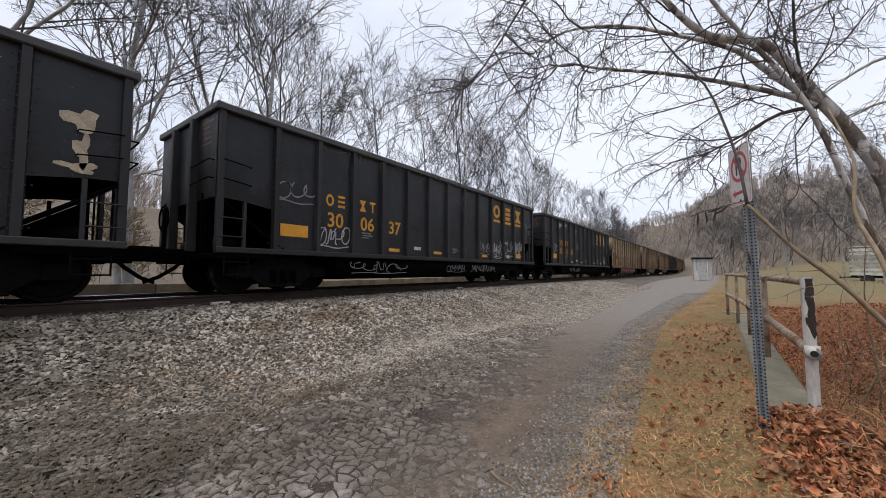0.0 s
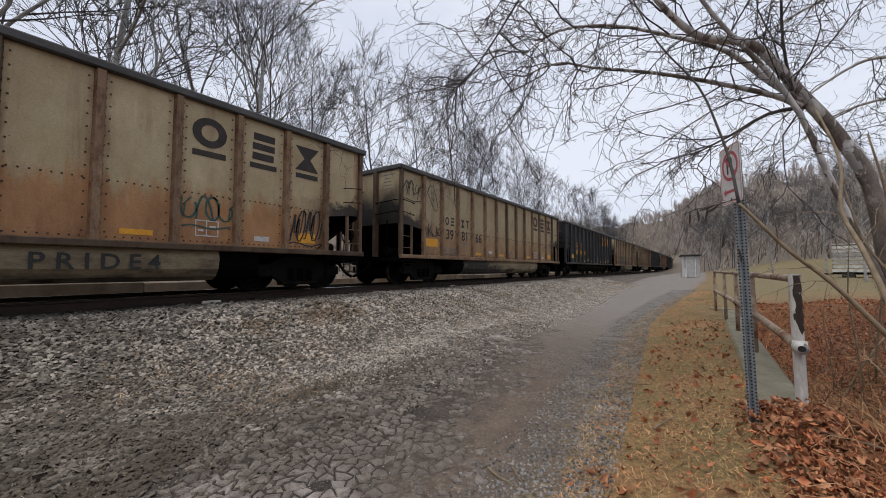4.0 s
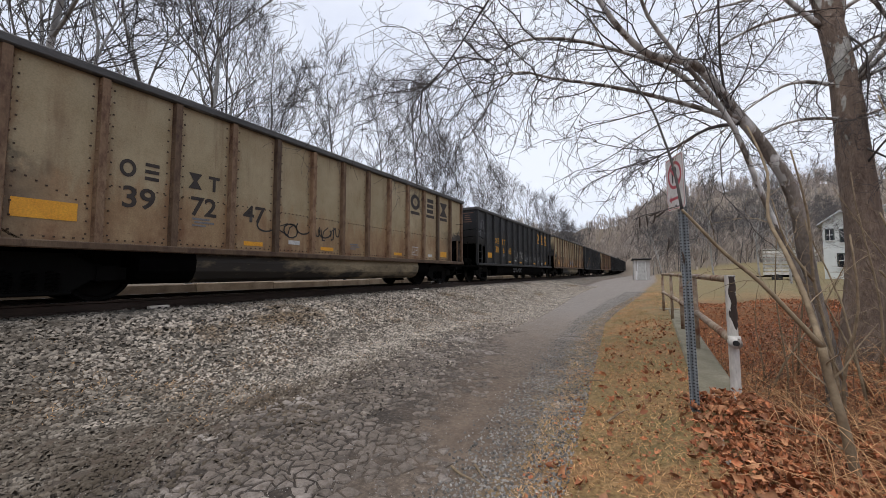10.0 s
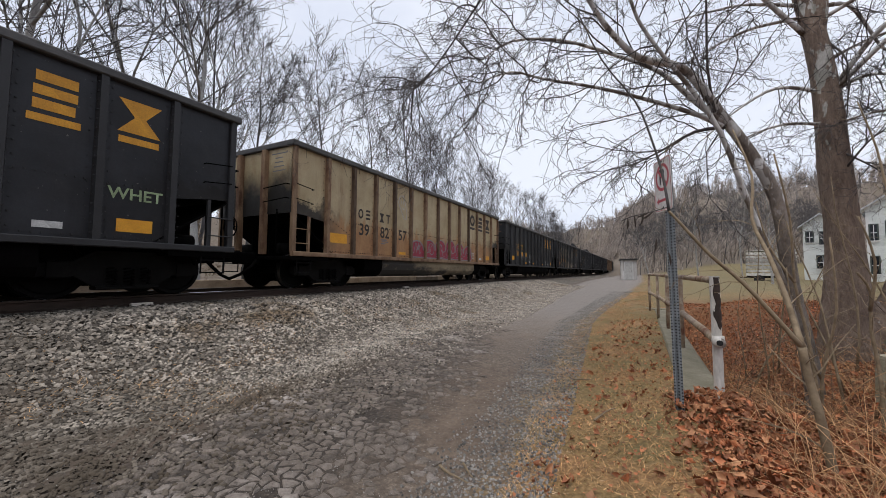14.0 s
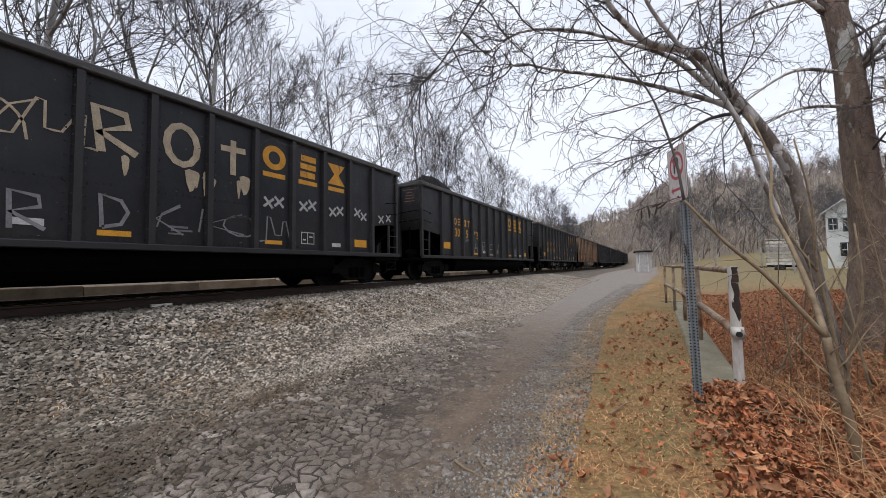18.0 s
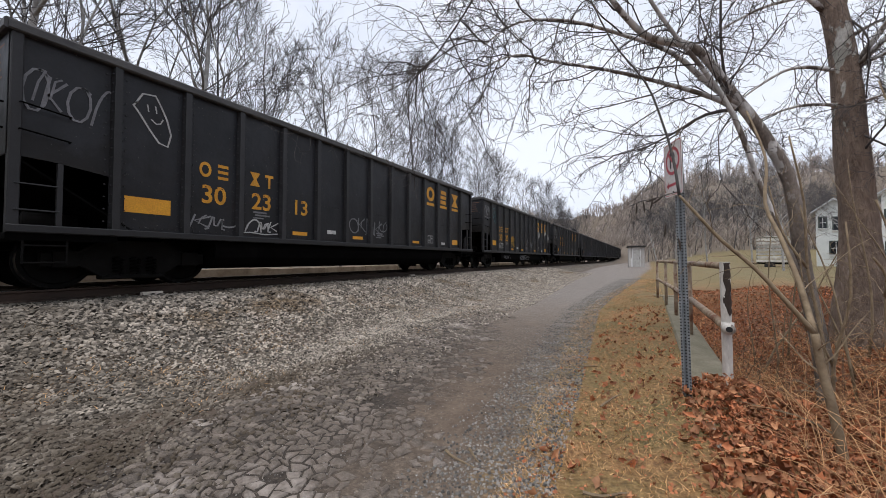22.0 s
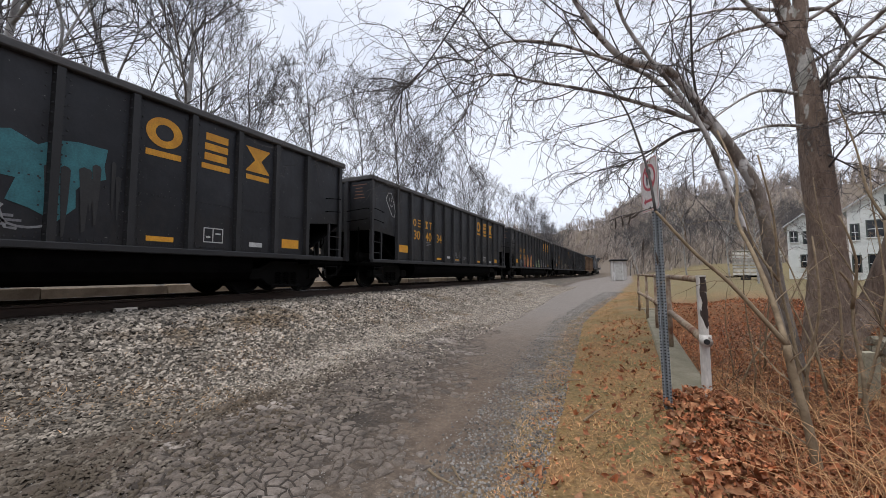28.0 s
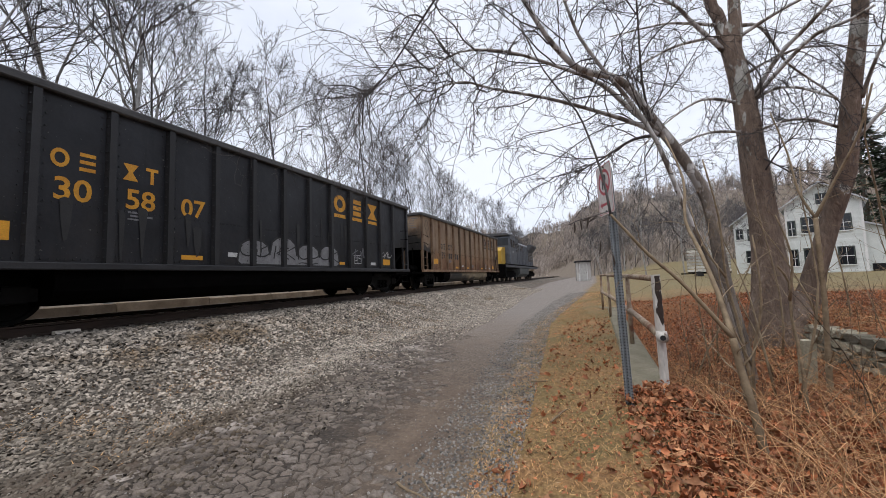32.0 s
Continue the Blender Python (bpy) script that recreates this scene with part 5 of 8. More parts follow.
CONSOL = plates([(-0.2, 0.2, 0.13, 0.15), (-0.2, 0.2, -0.15, -0.13), (-0.2, -0.18, -0.13, 0.13), (0.18, 0.2, -0.13, 0.13), (-0.02, 0.0, -0.13, 0.13), (0.04, 0.15, 0.02, 0.05), (-0.15, -0.06, -0.06, -0.02)]).mesh("data_box", WHITE_MARK)
BRAKE_TAB = plates([(-0.16, 0.16, -0.05, 0.05)]).mesh("white_tab", WHITE_MARK)

# colour, number groups ("" where it cannot be read), sprayed marks: (kind, bay from, bay to, low, high, colour, strokes)
CARS = {
    -1: ("black", ("", "", ""), [("patch", 13.28, 13.72, 2.5, 2.95, "cream", 0), ("patch", 13.42, 13.62, 1.98, 2.6, "cream", 0), ("patch", 13.25, 13.75, 1.92, 2.12, "cream", 0)]),
    0: ("black", ("30", "06", "37"), [("tag", 1.0, 1.9, 2.05, 2.55, "silver", 3), ("tag", 2.0, 2.9, 1.1, 1.6, "white", 4), ("tag", 9.0, 9.9, 1.2, 1.7, "silver", 3), ("tag", 10.1, 10.9, 1.1, 1.8, "white", 3), ("tag", 11.1, 12.9, 1.2, 1.9, "white", 5), ("tag", 13.1, 13.8, 2.3, 2.9, "pale", 3), ("belly", 3.0, 5.0, 0.45, 0.75, "silver", 5), ("belly", 7.0, 8.0, 0.45, 0.7, "pale", 5), ("belly", 8.5, 10.2, 0.45, 0.75, "silver", 6)]),
    1: ("black", ("30", "16", "66"), [("patch", 2.1, 2.7, 3.1, 3.45, "white", 0), ("patch", 3.1, 3.6, 3.2, 3.5, "white", 0), ("patch", 5.2, 5.5, 3.0, 3.3, "white", 0), ("patch", 12.3, 12.8, 2.6, 3.3, "white", 0), ("tag", 1.05, 1.9, 1.6, 2.1, "white", 3), ("tag", 5.1, 5.9, 1.9, 2.4, "silver", 4), ("tag", 12.0, 12.9, 1.35, 1.75, "white", 4), ("belly", 4.0, 6.0, 0.45, 0.75, "silver", 6)]),
    2: ("tan", ("39", "77", "41"), [("pear", 0.5, 0, 3.0, 0, "black", 0), ("tag", 1.0, 1.95, 1.6, 2.1, "black", 5), ("tag", 2.0, 3.9, 1.05, 1.4, "black", 8), ("tag", 5.0, 6.9, 1.5, 2.1, "pale", 6), ("tag", 8.2, 9.6, 1.2, 1.8, "black", 5), ("tag", 11.0, 12.9, 1.3, 1.9, "black", 6), ("tag", 13.1, 13.8, 2.4, 3.1, "red", 3), ("belly", 4.0, 8.0, 0.42, 0.75, "red", 9)]),
    3: ("tan", ("39", "88", "27"), [("pear", 0.7, 0, 3.0, 0, "black", 0), ("tag", 1.0, 2.0, 1.5, 2.0, "purple", 4), ("tag", 5.0, 6.0, 1.3, 1.9, "green", 4), ("tag", 7.0, 8.0, 1.3, 1.9, "green", 5), ("tag", 10.1, 10.9, 1.3, 1.9, "green", 4), ("tag", 12.05, 12.95, 1.1, 1.9, "black", 5), ("words", 9.1, 0, 0.6, 0.34, "black", "P R I D E 4")]),
    4: ("tan", ("39", "81", "66"), [("pear", 1.5, 0, 2.9, 0, "black", 0), ("tag", 0.1, 0.9, 2.7, 3.3, "black", 4), ("tag", 1.0, 2.0, 1.5, 2.0, "black", 4), ("tag", 2.0, 3.0, 1.05, 1.3, "pale", 4)]),
    5: ("black", ("30", "", ""), [("tag", 8.1, 8.9, 1.2, 1.7, "silver", 3)]),
    6: ("tan", ("39", "", ""), [("pear", 1.5, 0, 3.0, 0, "black", 0), ("fill", 2.6, 7.6, 0.95, 1.95, "dark_teal", 5), ("tag", 8.9, 9.9, 1.1, 1.7, "black", 4), ("fill", 11.08, 11.92, 0.98, 1.8, "white", 2), ("tag", 10.0, 10.9, 1.3, 1.9, "black", 4), ("tag", 12.05, 12.9, 1.2, 1.8, "black", 3), ("drip", 7.8, 8.5, 1.0, 2.2, "black", 4)]),
    7: ("tan", ("39", "74", "42"), [("patch", 4.1, 4.9, 1.4, 2.0, "pale", 0), ("fill", 4.2, 6.5, 0.95, 1.75, "white", 4), ("tag", 7.0, 8.9, 1.2, 1.8, "black", 3), ("tag", 1.0, 2.0, 1.4, 1.9, "black", 4), ("tag", 12.0, 12.8, 1.5, 2.0, "black", 4)]),
    8: ("black", ("30", "23", "54"), [("tag", 2.0, 2.9, 1.25, 1.65, "white", 4), ("words", 3.5, 0, 1.35, 0.3, "silver", "EGO"), ("tag", 10.0, 10.8, 1.2, 1.6, "white", 4), ("tag", 12.1, 12.9, 1.3, 1.6, "silver", 3), ("tag", 9.1, 9.8, 1.6, 2.0, "pale", 3)]),
    9: ("tan", ("39", "72", "47"), [("tag", 4.6, 6.9, 1.3, 1.7, "black", 7)]),
    10: ("black", ("30", "6", "68"), [("tag", 0.1, 1.0, 2.2, 3.3, "pale", 3), ("tag", 5.0, 7.4, 1.2, 1.9, "white", 6), ("tag", 7.6, 8.9, 1.1, 1.6, "silver", 4), ("tag", 9.05, 9.95, 1.2, 1.6, "silver", 4), ("tag", 10.1, 10.9, 1.2, 1.7, "pale", 3), ("belly", 5.0, 6.5, 0.45, 0.75, "silver", 5)]),
    11: ("tan", ("39", "90", "25"), [("tag", 1.0, 1.9, 1.5, 2.0, "black", 4), ("fill", 6.2, 8.4, 1.2, 1.7, "pale", 3), ("tag", 9.1, 9.9, 1.2, 1.7, "black", 3)]),
    12: ("black", ("30", "29", "88"), [("pear", 0.55, 0, 2.95, 0, "white", 0), ("tag", 1.0, 1.9, 1.45, 1.75, "pale", 4), ("words", 12.5, 0, 1.72, 0.27, "lime", "WHET"), ("words", 3.5, 0, 1.3, 0.34, "silver", "SOTO"), ("tag", 5.1, 5.9, 1.2, 1.7, "pale", 3), ("tag", 6.05, 6.95, 1.3, 1.8, "cream", 3), ("tag", 8.05, 8.95, 1.2, 1.8, "cream", 3), ("tag", 9.05, 10.6, 1.3, 1.7, "white", 6)]),
    13: ("tan", ("39", "82", "57"), [("pear", 4.5, 0, 2.75, 0, "white", 0), ("fill", 5.0, 10.4, 1.0, 1.85, "red", 6)]),
    14: ("black", ("30", "", ""), [("tag", 3.0, 6.0, 1.2, 1.9, "silver", 7)]),
    15: ("black", ("30", "28", ""), [("letters", 1.0, 10.0, 2.6, 0.95, "cream", "MOUNTAIN*"), ("fill", 5.0, 9.8, 0.95, 1.7, "cream", 5), ("drip", 5.0, 9.6, 0.62, 1.2, "cream", 12), ("letters", 10.0, 13.0, 2.2, 0.5, "white", "AYOIO"), ("tag", 11.0, 11.9, 1.2, 1.7, "white", 4), ("tag", 13.1, 13.8, 2.0, 3.3, "white", 2), ("tag", 2.1, 3.6, 1.05, 1.3, "cream", 5)]),
    16: ("black", ("30", "", ""), [("letters", 6.0, 9.0, 2.75, 0.76, "cream", "ROT"), ("tag", 1.2, 2.8, 2.3, 3.0, "cream", 2), ("tag", 4.2, 5.8, 2.3, 3.0, "cream", 2), ("drip", 1.2, 8.8, 1.9, 2.5, "cream", 14), ("letters", 9.0, 14.0, 2.05, 0.3, "white", "xxxxxxxxxx"), ("letters", 5.0, 7.0, 1.4, 0.55, "silver", "RD"), ("tag", 7.0, 9.8, 1.1, 1.7, "silver", 4)]),
    17: ("black", ("30", "5", "52"), [("letters", 4.0, 8.0, 1.4, 0.6, "silver", "ARE/"), ("drip", 4.2, 4.6, 1.2, 2.2, "black", 4), ("tag", 10.1, 10.9, 1.1, 1.6, "pale", 3)]),
    18: ("black", ("30", "21", "98"), [("slant", 4.1, 10.2, 2.3, 1.75, "ochre", "VANDELS"), ("words", 11.5, 0, 2.05, 0.3, "white", "FUNBOX"), ("belly", 3.6, 6.4, 0.42, 0.75, "white", 6), ("belly", 8.0, 9.0, 0.42, 0.7, "silver", 4)]),
    19: ("rusty", ("39", "84", "9"), [("drip", 0.9, 1.4, 1.0, 2.9, "black", 5), ("fill", 5.0, 7.6, 1.0, 1.7, "silver", 3), ("drip", 7.9, 8.5, 1.0, 2.6, "black", 5), ("tag", 11.0, 11.9, 1.1, 1.6, "cream", 3)]),
    20: ("black", ("30", "23", "13"), [("pear", 1.5, 0, 2.9, 0, "white", 0), ("tag", 0.1, 0.9, 2.5, 3.2, "pale", 4), ("tag", 6.2, 7.8, 1.2, 1.7, "pale", 5), ("tag", 2.1, 2.9, 1.05, 1.35, "silver", 3), ("tag", 3.1, 3.9, 1.05, 1.35, "white", 3)]),
    21: ("black", ("30", "20", "60"), [("pear", 1.5, 0, 2.9, 0, "teal", 0), ("tag", 0.12, 1.0, 2.75, 3.4, "silver", 4), ("tag", 2.05, 2.9, 1.15, 1.45, "white", 4), ("tag", 4.05, 4.9, 1.15, 2.0, "yellow", 4), ("tag", 7.05, 7.9, 1.4, 1.9, "silver", 3), ("tag", 8.1, 8.9, 1.25, 1.75, "silver", 3), ("patch", 12.3, 12.9, 2.3, 2.9, "white", 0), ("patch", 10.5, 10.95, 2.0, 2.8, "white", 0), ("patch", 11.08, 11.4, 2.1, 3.1, "white", 0), ("patch", 13.3, 13.7, 1.95, 2.6, "white", 0), ("belly", 3.0, 4.0, 0.45, 0.7, "pale", 4), ("belly", 6.0, 8.0, 0.45, 0.75, "silver", 6)]),
    22: ("black", ("30", "42", "45"), [("pear", 0.8, 0, 2.85, 0, "white", 0), ("tag", 2.1, 2.9, 1.1, 1.6, "silver", 3), ("tag", 8.1, 8.9, 1.3, 1.7, "pale", 4), ("tag", 9.1, 9.9, 1.3, 1.7, "silver", 4), ("tag", 11.5, 12.9, 1.2, 1.6, "white", 5)]),
    23: ("black", ("30", "4", "05"), [("fill", 5.0, 9.2, 0.95, 1.75, "purple", 4), ("fill", 3.0, 4.6, 0.95, 1.3, "lime", 2), ("drip", 2.0, 3.6, 1.0, 2.6, "black", 7), ("tag", 9.6, 12.4, 1.0, 1.5, "white", 5)]),
    24: ("black", ("30", "", ""), [("tag", 6.2, 7.8, 1.2, 1.7, "silver", 5)]),
    25: ("black", ("30", "41", "9"), [("pear", 0.6, 0, 2.95, 0, "pale", 0), ("patch", 7.0, 8.8, 1.3, 2.7, "teal", 0), ("drip", 6.6, 8.9, 1.0, 2.4, "black", 8), ("tag", 5.1, 8.0, 1.0, 1.5, "silver", 6), ("tag", 2.1, 2.9, 1.15, 1.4, "pale", 3), ("belly", 5.5, 7.0, 0.45, 0.75, "white", 4)]),
    26: ("black", ("30", "40", "34"), [("pear", 0.75, 0, 2.9, 0, "white", 0), ("tag", 6.1, 6.9, 1.1, 1.6, "pale", 3)]),
    27: ("black", ("30", "05", "65"), [("pear", 0.7, 0, 2.9, 0, "white", 0), ("fill", 3.6, 6.4, 0.98, 2.0, "orange", 3), ("fill", 6.9, 9.4, 0.98, 1.75, "lime", 4), ("tag", 2.1, 2.9, 1.1, 1.5, "silver", 3), ("tag", 9.1, 9.9, 1.0, 1.7, "white", 3)]),
    28: ("black", ("30", "25", "30"), [("pear", 0.6, 0, 3.1, 0, "white", 0), ("tag", 0.3, 1.1, 2.0, 2.4, "white", 2), ("tag", 1.2, 1.9, 1.6, 2.2, "white", 3), ("tag", 5.1, 5.9, 1.1, 1.6, "cream", 3), ("tag", 6.1, 6.9, 1.1, 1.6, "cream", 3), ("tag", 7.1, 7.9, 1.1, 1.6, "cream", 3), ("tag", 8.1, 8.9, 1.1, 1.6, "cream", 3), ("tag", 9.1, 9.9, 1.1, 1.6, "cream", 3)]),
    29: ("black", ("30", "58", "07"), [("pear", 0.75, 0, 2.9, 0, "white", 0), ("drip", 1.9, 4.6, 1.0, 2.0, "black", 9), ("fill", 5.6, 9.4, 0.98, 1.75, "silver", 4), ("drip", 6.0, 10.6, 1.0, 2.5, "black", 9), ("tag", 10.0, 10.9, 1.15, 1.7, "pale", 3), ("tag", 12.0, 12.8, 1.3, 1.6, "white", 3)]),
    30: ("rusty", ("39", "", ""), [("pear", 0.6, 0, 2.95, 0, "black", 0)]),
}


# slack in the couplings: how far each car stands from even gaps
SLACK = {0: -0.16, 1: -0.04, 2: -0.00, 3: 0.01, 4: 0.09, 5: 0.12, 6: 0.16, 7: 0.05, 8: -0.06, 9: -0.11, 10: 0.06, 11: 0.02, 12: 0.09, 13: 0.11, 14: -0.00, 15: -0.19, 16: -0.20, 17: -0.20, 18: -0.12, 19: -0.16, 20: 0.20, 21: 0.20, 22: 0.14, 23: 0.20, 24: -0.10, 25: -0.11, 26: -0.15, 27: -0.16, 28: -0.04, 29: 0.02, 30: 0.04}


def bay_of(b, short):
    """Place along the car of a bay number: 0 the front corner, 1 to 13 the ribs."""
    k = int(math.floor(b))
    edges = [-END] + (SHORT_RIBS if short else RIBS) + [SHORT_BACK if short else END]
    k = max(0, min(k, 13))
    return edges[k] + (edges[k + 1] - edges[k]) * (b - k)


def dress(car, n, colour, numbers, marks):
    """Lettering, reflectors and sprayed paint on the side that faces the lane."""
    rng = random.Random(900 + n)
    ink = YELLOW if colour == "black" else DARK_LETTER
    look_key = "black" if colour == "black" else "tan"
    short = n in SHORT

    def bay_y(b):
        return bay_of(b, short)

    def put(name, data, b, z, label="", lift=0.0, mats=None):
        return part(name, data, mats, car, label, at=pose(FACE + 0.004 + lift, bay_y(b), z))

    for b, me in zip((9.5, 10.5, 11.5) if short else (10.5, 11.5, 12.5), EMBLEM[look_key]):
        put("emblem", me, b, 3.05, "faded yellow painted emblem shape" if colour == "black" else "dark painted emblem shape")
    # the shorter build carries its marks higher on the side
    up = 0.37 if n == 29 else 0.25 if short else 0.0
    for b, me in OWNER_BARS[look_key]:
        put("owner_mark", me, b, 2.22 + up)
    for b, s in zip((2.5, 3.5, 4.5), numbers):
        if s:
            put("fleet_number", text_mesh(s, 0.5, ink), b, 1.72 + up, "painted fleet number digits")
        else:
            put("fleet_number", plates([(-0.27, -0.04, -0.15, 0.15), (0.04, 0.27, -0.15, 0.15)]), b, 1.72 + up, "painted fleet number, worn", mats=ink)
    put("reflector_panel", CORNER_MARK, 1.45, 1.28, "yellow-orange reflector panel")
    put("reflector_panel", CORNER_MARK, 12.5, 1.12, "yellow-orange reflector panel").scale = (1, 0.75, 0.8)
    for b in (4.5, 6.5, 9.5):
        put("reflector_strip", SMALL_MARK, b, 1.10)
    put("data_stencil", DATA_BARS, 3.5, 1.42 + up)
    put("data_stencil", DATA_BARS, 7.5, 1.2)
    put("data_box", CONSOL, 10.5, 1.25, "white stencilled data box")
    put("white_tab", BRAKE_TAB, 5.5, 1.2)
    put("white_tab", BRAKE_TAB, 11.5, 1.12)
    part("end_stencil", END_STENCIL[look_key], None, car, "small painted lines on the end sheet", at=pose(0.98, -END - 0.004, 3.2))
    for kind, b0, b1, z0, z1, paint, arg in marks:
        mat = SPRAY[paint]
        if kind == "tag":
            put("graffiti_tag", tag_strokes(rng, bay_y(b0) - bay_y((b0 + b1) / 2), bay_y(b1) - bay_y((b0 + b1) / 2), z0 - (z0 + z1) / 2, z1 - (z0 + z1) / 2, 0.034, arg), (b0 + b1) / 2, (z0 + z1) / 2, paint.replace("_", " ") + " sprayed tag", 0.003, mat)
        elif kind == "pear":
            put("graffiti_outline", pear_outline(0.03), b0, z0, paint.replace("_", " ") + " sprayed pear-shaped outline", 0.003, mat)
        elif kind == "patch":
            cy, cz = (bay_y(b0) + bay_y(b1)) / 2, (z0 + z1) / 2
            hy, hz = (bay_y(b1) - bay_y(b0)) / 2, (z1 - z0) / 2
            pts = []
            for k in range(18):
                a = k * 6.2832 / 18
                q = 0.75 + 0.25 * math.sin(3 * a + n) + rng.uniform(-0.12, 0.12)
                pts.append((0, hy * q * math.cos(a), hz * q * math.sin(a)))
            part("bare_patch", Geo().add(pts, [tuple(range(18))]), mat, car, "flaked paint patch", at=pose(FACE + 0.006, cy, cz))
        elif kind == "drip":
            cy = (bay_y(b0) + bay_y(b1)) / 2
            for run in drip_strokes(rng, bay_y(b0) - cy, bay_y(b1) - cy, z0, z1, arg):
                part("paint_run", run, mat, car, paint + " paint run down the side", at=pose(FACE + 0.010, cy, 0))
        elif kind == "belly":
            cy = (bay_y(b0) + bay_y(b1)) / 2
            part("graffiti_tag", tag_strokes(rng, bay_y(b0) - cy, bay_y(b1) - cy, (z0 - z1) / 2, (z1 - z0) / 2, 0.022, arg), mat, car, "sprayed tag on the tub", at=pose(1.468, cy, 0.60))
        elif kind == "words":
            me = text_mesh(arg, z1, mat)
            if z0 < 0.8:
                part("graffiti_words", me, None, car, "sprayed words on the tub", at=pose(1.468, bay_y(b0), z0))
            else:
                put("graffiti_words", me, b0, z0, "sprayed word", 0.004)
        elif kind in ("letters", "slant"):
            for k, ch in enumerate(arg):
                if ch != " ":
                    zc = z0 if kind == "letters" else z0 + (z1 - z0) * k / (len(arg) - 1)
                    b = b0 + (b1 - b0) * (k + 0.5) / len(arg)
                    fr = b - math.floor(b)
                    b = math.floor(b) + min(max(fr, 0.36), 0.64)
                    part("graffiti_letter", stroke_letter(ch, (z1 if kind == "letters" else 0.75) * 0.95, 0.12 if z1 > 0.75 and kind == "letters" else 0.06), mat, car, "tall sprayed letter", at=pose(FACE + 0.008, bay_y(b), zc + rng.uniform(-0.06, 0.06), rng.uniform(-6, 6)))
        elif kind == "fill":
            cy, wy, h = (bay_y(b0) + bay_y(b1)) / 2, bay_y(b1) - bay_y(b0), z1 - z0
            pts = bubble_outline(rng, -wy / 2, wy / 2, 0.0, h, arg)
            ink2 = SPRAY["red" if paint == "orange" else "black" if paint in ("cream", "white", "silver", "yellow", "purple", "lime") else "silver"]
            body = part("graffiti_fill", Geo().add([(0, y, z) for y, z in pts], [tuple(range(len(pts)))]), mat, car, paint.replace("_", " ") + " sprayed bubble word", at=pose(FACE + 0.006, cy, z0))
            part("outline", Geo().ribbon(pts + pts[:1], 0.05, 0.004), ink2, body)
            for k in range(arg):
                c = -wy / 2 + wy * (k + 0.5) / arg
                part("inner_line", tag_strokes(rng, c - wy * 0.42 / arg, c + wy * 0.42 / arg, h * 0.12, h * 0.72, 0.035, 2), ink2, body, at=pose(0.005, 0, 0))


def car_pose(n, t, shift=0.0):
    x, y, h = track_point(centre_at(n, t) + shift)
    return pose(x, y, RAIL_Z, 0, 0, h)


WAGON_LABELS = {"black": "weathered black coal gondola with yellow lettering, loaded, on the track", "tan": "faded tan coal gondola with rust-stained ribs, loaded, on the track",
                "rusty": "rust-streaked tan coal gondola, loaded, on the track"}
TRAIN = {}


def build_train():
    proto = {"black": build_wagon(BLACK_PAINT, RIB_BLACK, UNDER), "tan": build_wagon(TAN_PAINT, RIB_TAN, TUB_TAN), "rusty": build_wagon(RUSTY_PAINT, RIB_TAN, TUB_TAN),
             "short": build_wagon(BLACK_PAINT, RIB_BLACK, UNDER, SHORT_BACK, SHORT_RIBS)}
    used = set()
    for n, (colour, numbers, marks) in CARS.items():
        build = "short" if n in SHORT else colour
        if build in used:
            car = copy_thing(proto[build], car_pose(n, 0))
            for o in car.children_recursive:
                if o.name.startswith("wheel_set"):
                    WHEEL_SETS[1 if o.location.y > 0 else -1].append(o)
        else:
            car = proto[build]
            car.matrix_basis = car_pose(n, 0)
            used.add(build)
        car.name = "coal_gondola"
        TRAIN[n] = (car, SLACK.get(n, 0.0))
        car["label"] = WAGON_LABELS[colour]
    for n, (colour, numbers, marks) in CARS.items():
        car = TRAIN[n][0]
        if n == 2:
            for o in car.children:
                if o.name.startswith("hanging_tub"):
                    o.data = o.data.copy()
                    o.data.materials[0] = TUB_RED
        load = part("coal_load", COALS[2 if n in (16, 17, 23) else 1 if n in (3, 8, 15, 22, 24, 27) else 0], None, car, "heaped black coal")
        if n in SHORT:
            load.matrix_basis = pose(0, -0.27, 0) @ Matrix.Diagonal((1, 0.963, 1, 1))
        dress(car, n, colour, numbers, marks)


build_train()


# ---- the roadside: sign, culvert wall and pipe railing ----
GALV = surface("galvanised_sign_post_steel", (0.16, 0.18, 0.195), (0.28, 0.305, 0.325), 9, 0.55, metal=0.15, bump=0.15)
HOLE = surface("dark_hole", (0.012, 0.012, 0.012), (0.02, 0.02, 0.02), 9, 0.9, bump=0)
SIGN_WHITE = surface("white_sign_sheeting", (0.62, 0.58, 0.56), (0.74, 0.71, 0.69), 5, 0.45, bump=0.05)
SIGN_RED = surface("faded_red_sign_ink", (0.42, 0.06, 0.08), (0.5, 0.09, 0.11), 6, 0.5, bump=0)
SIGN_BLACK = surface("black_sign_ink", (0.015, 0.015, 0.017), (0.025, 0.025, 0.028), 6, 0.5, bump=0)
CONCRETE = surface("mossy_weathered_concrete", (0.12, 0.105, 0.065), (0.225, 0.2, 0.14), 3, 0.9, bump=0.5, spots=(0.11, 0.105, 0.05), spot_at=0.58, spot_scale=2.5)
PIPE_RUST = surface("rusty_painted_pipe", (0.20, 0.135, 0.085), (0.38, 0.31, 0.23), 7, 0.75, bump=0.3, spots=(0.13, 0.055, 0.03), spot_at=0.5, spot_scale=5)
PIPE_WHITE = surface("peeling_white_pipe_paint", (0.52, 0.49, 0.45), (0.68, 0.66, 0.62), 6, 0.65, bump=0.3, spots=(0.12, 0.09, 0.07), spot_at=0.57, spot_scale=8, stretch=(1, 1, 0.3))


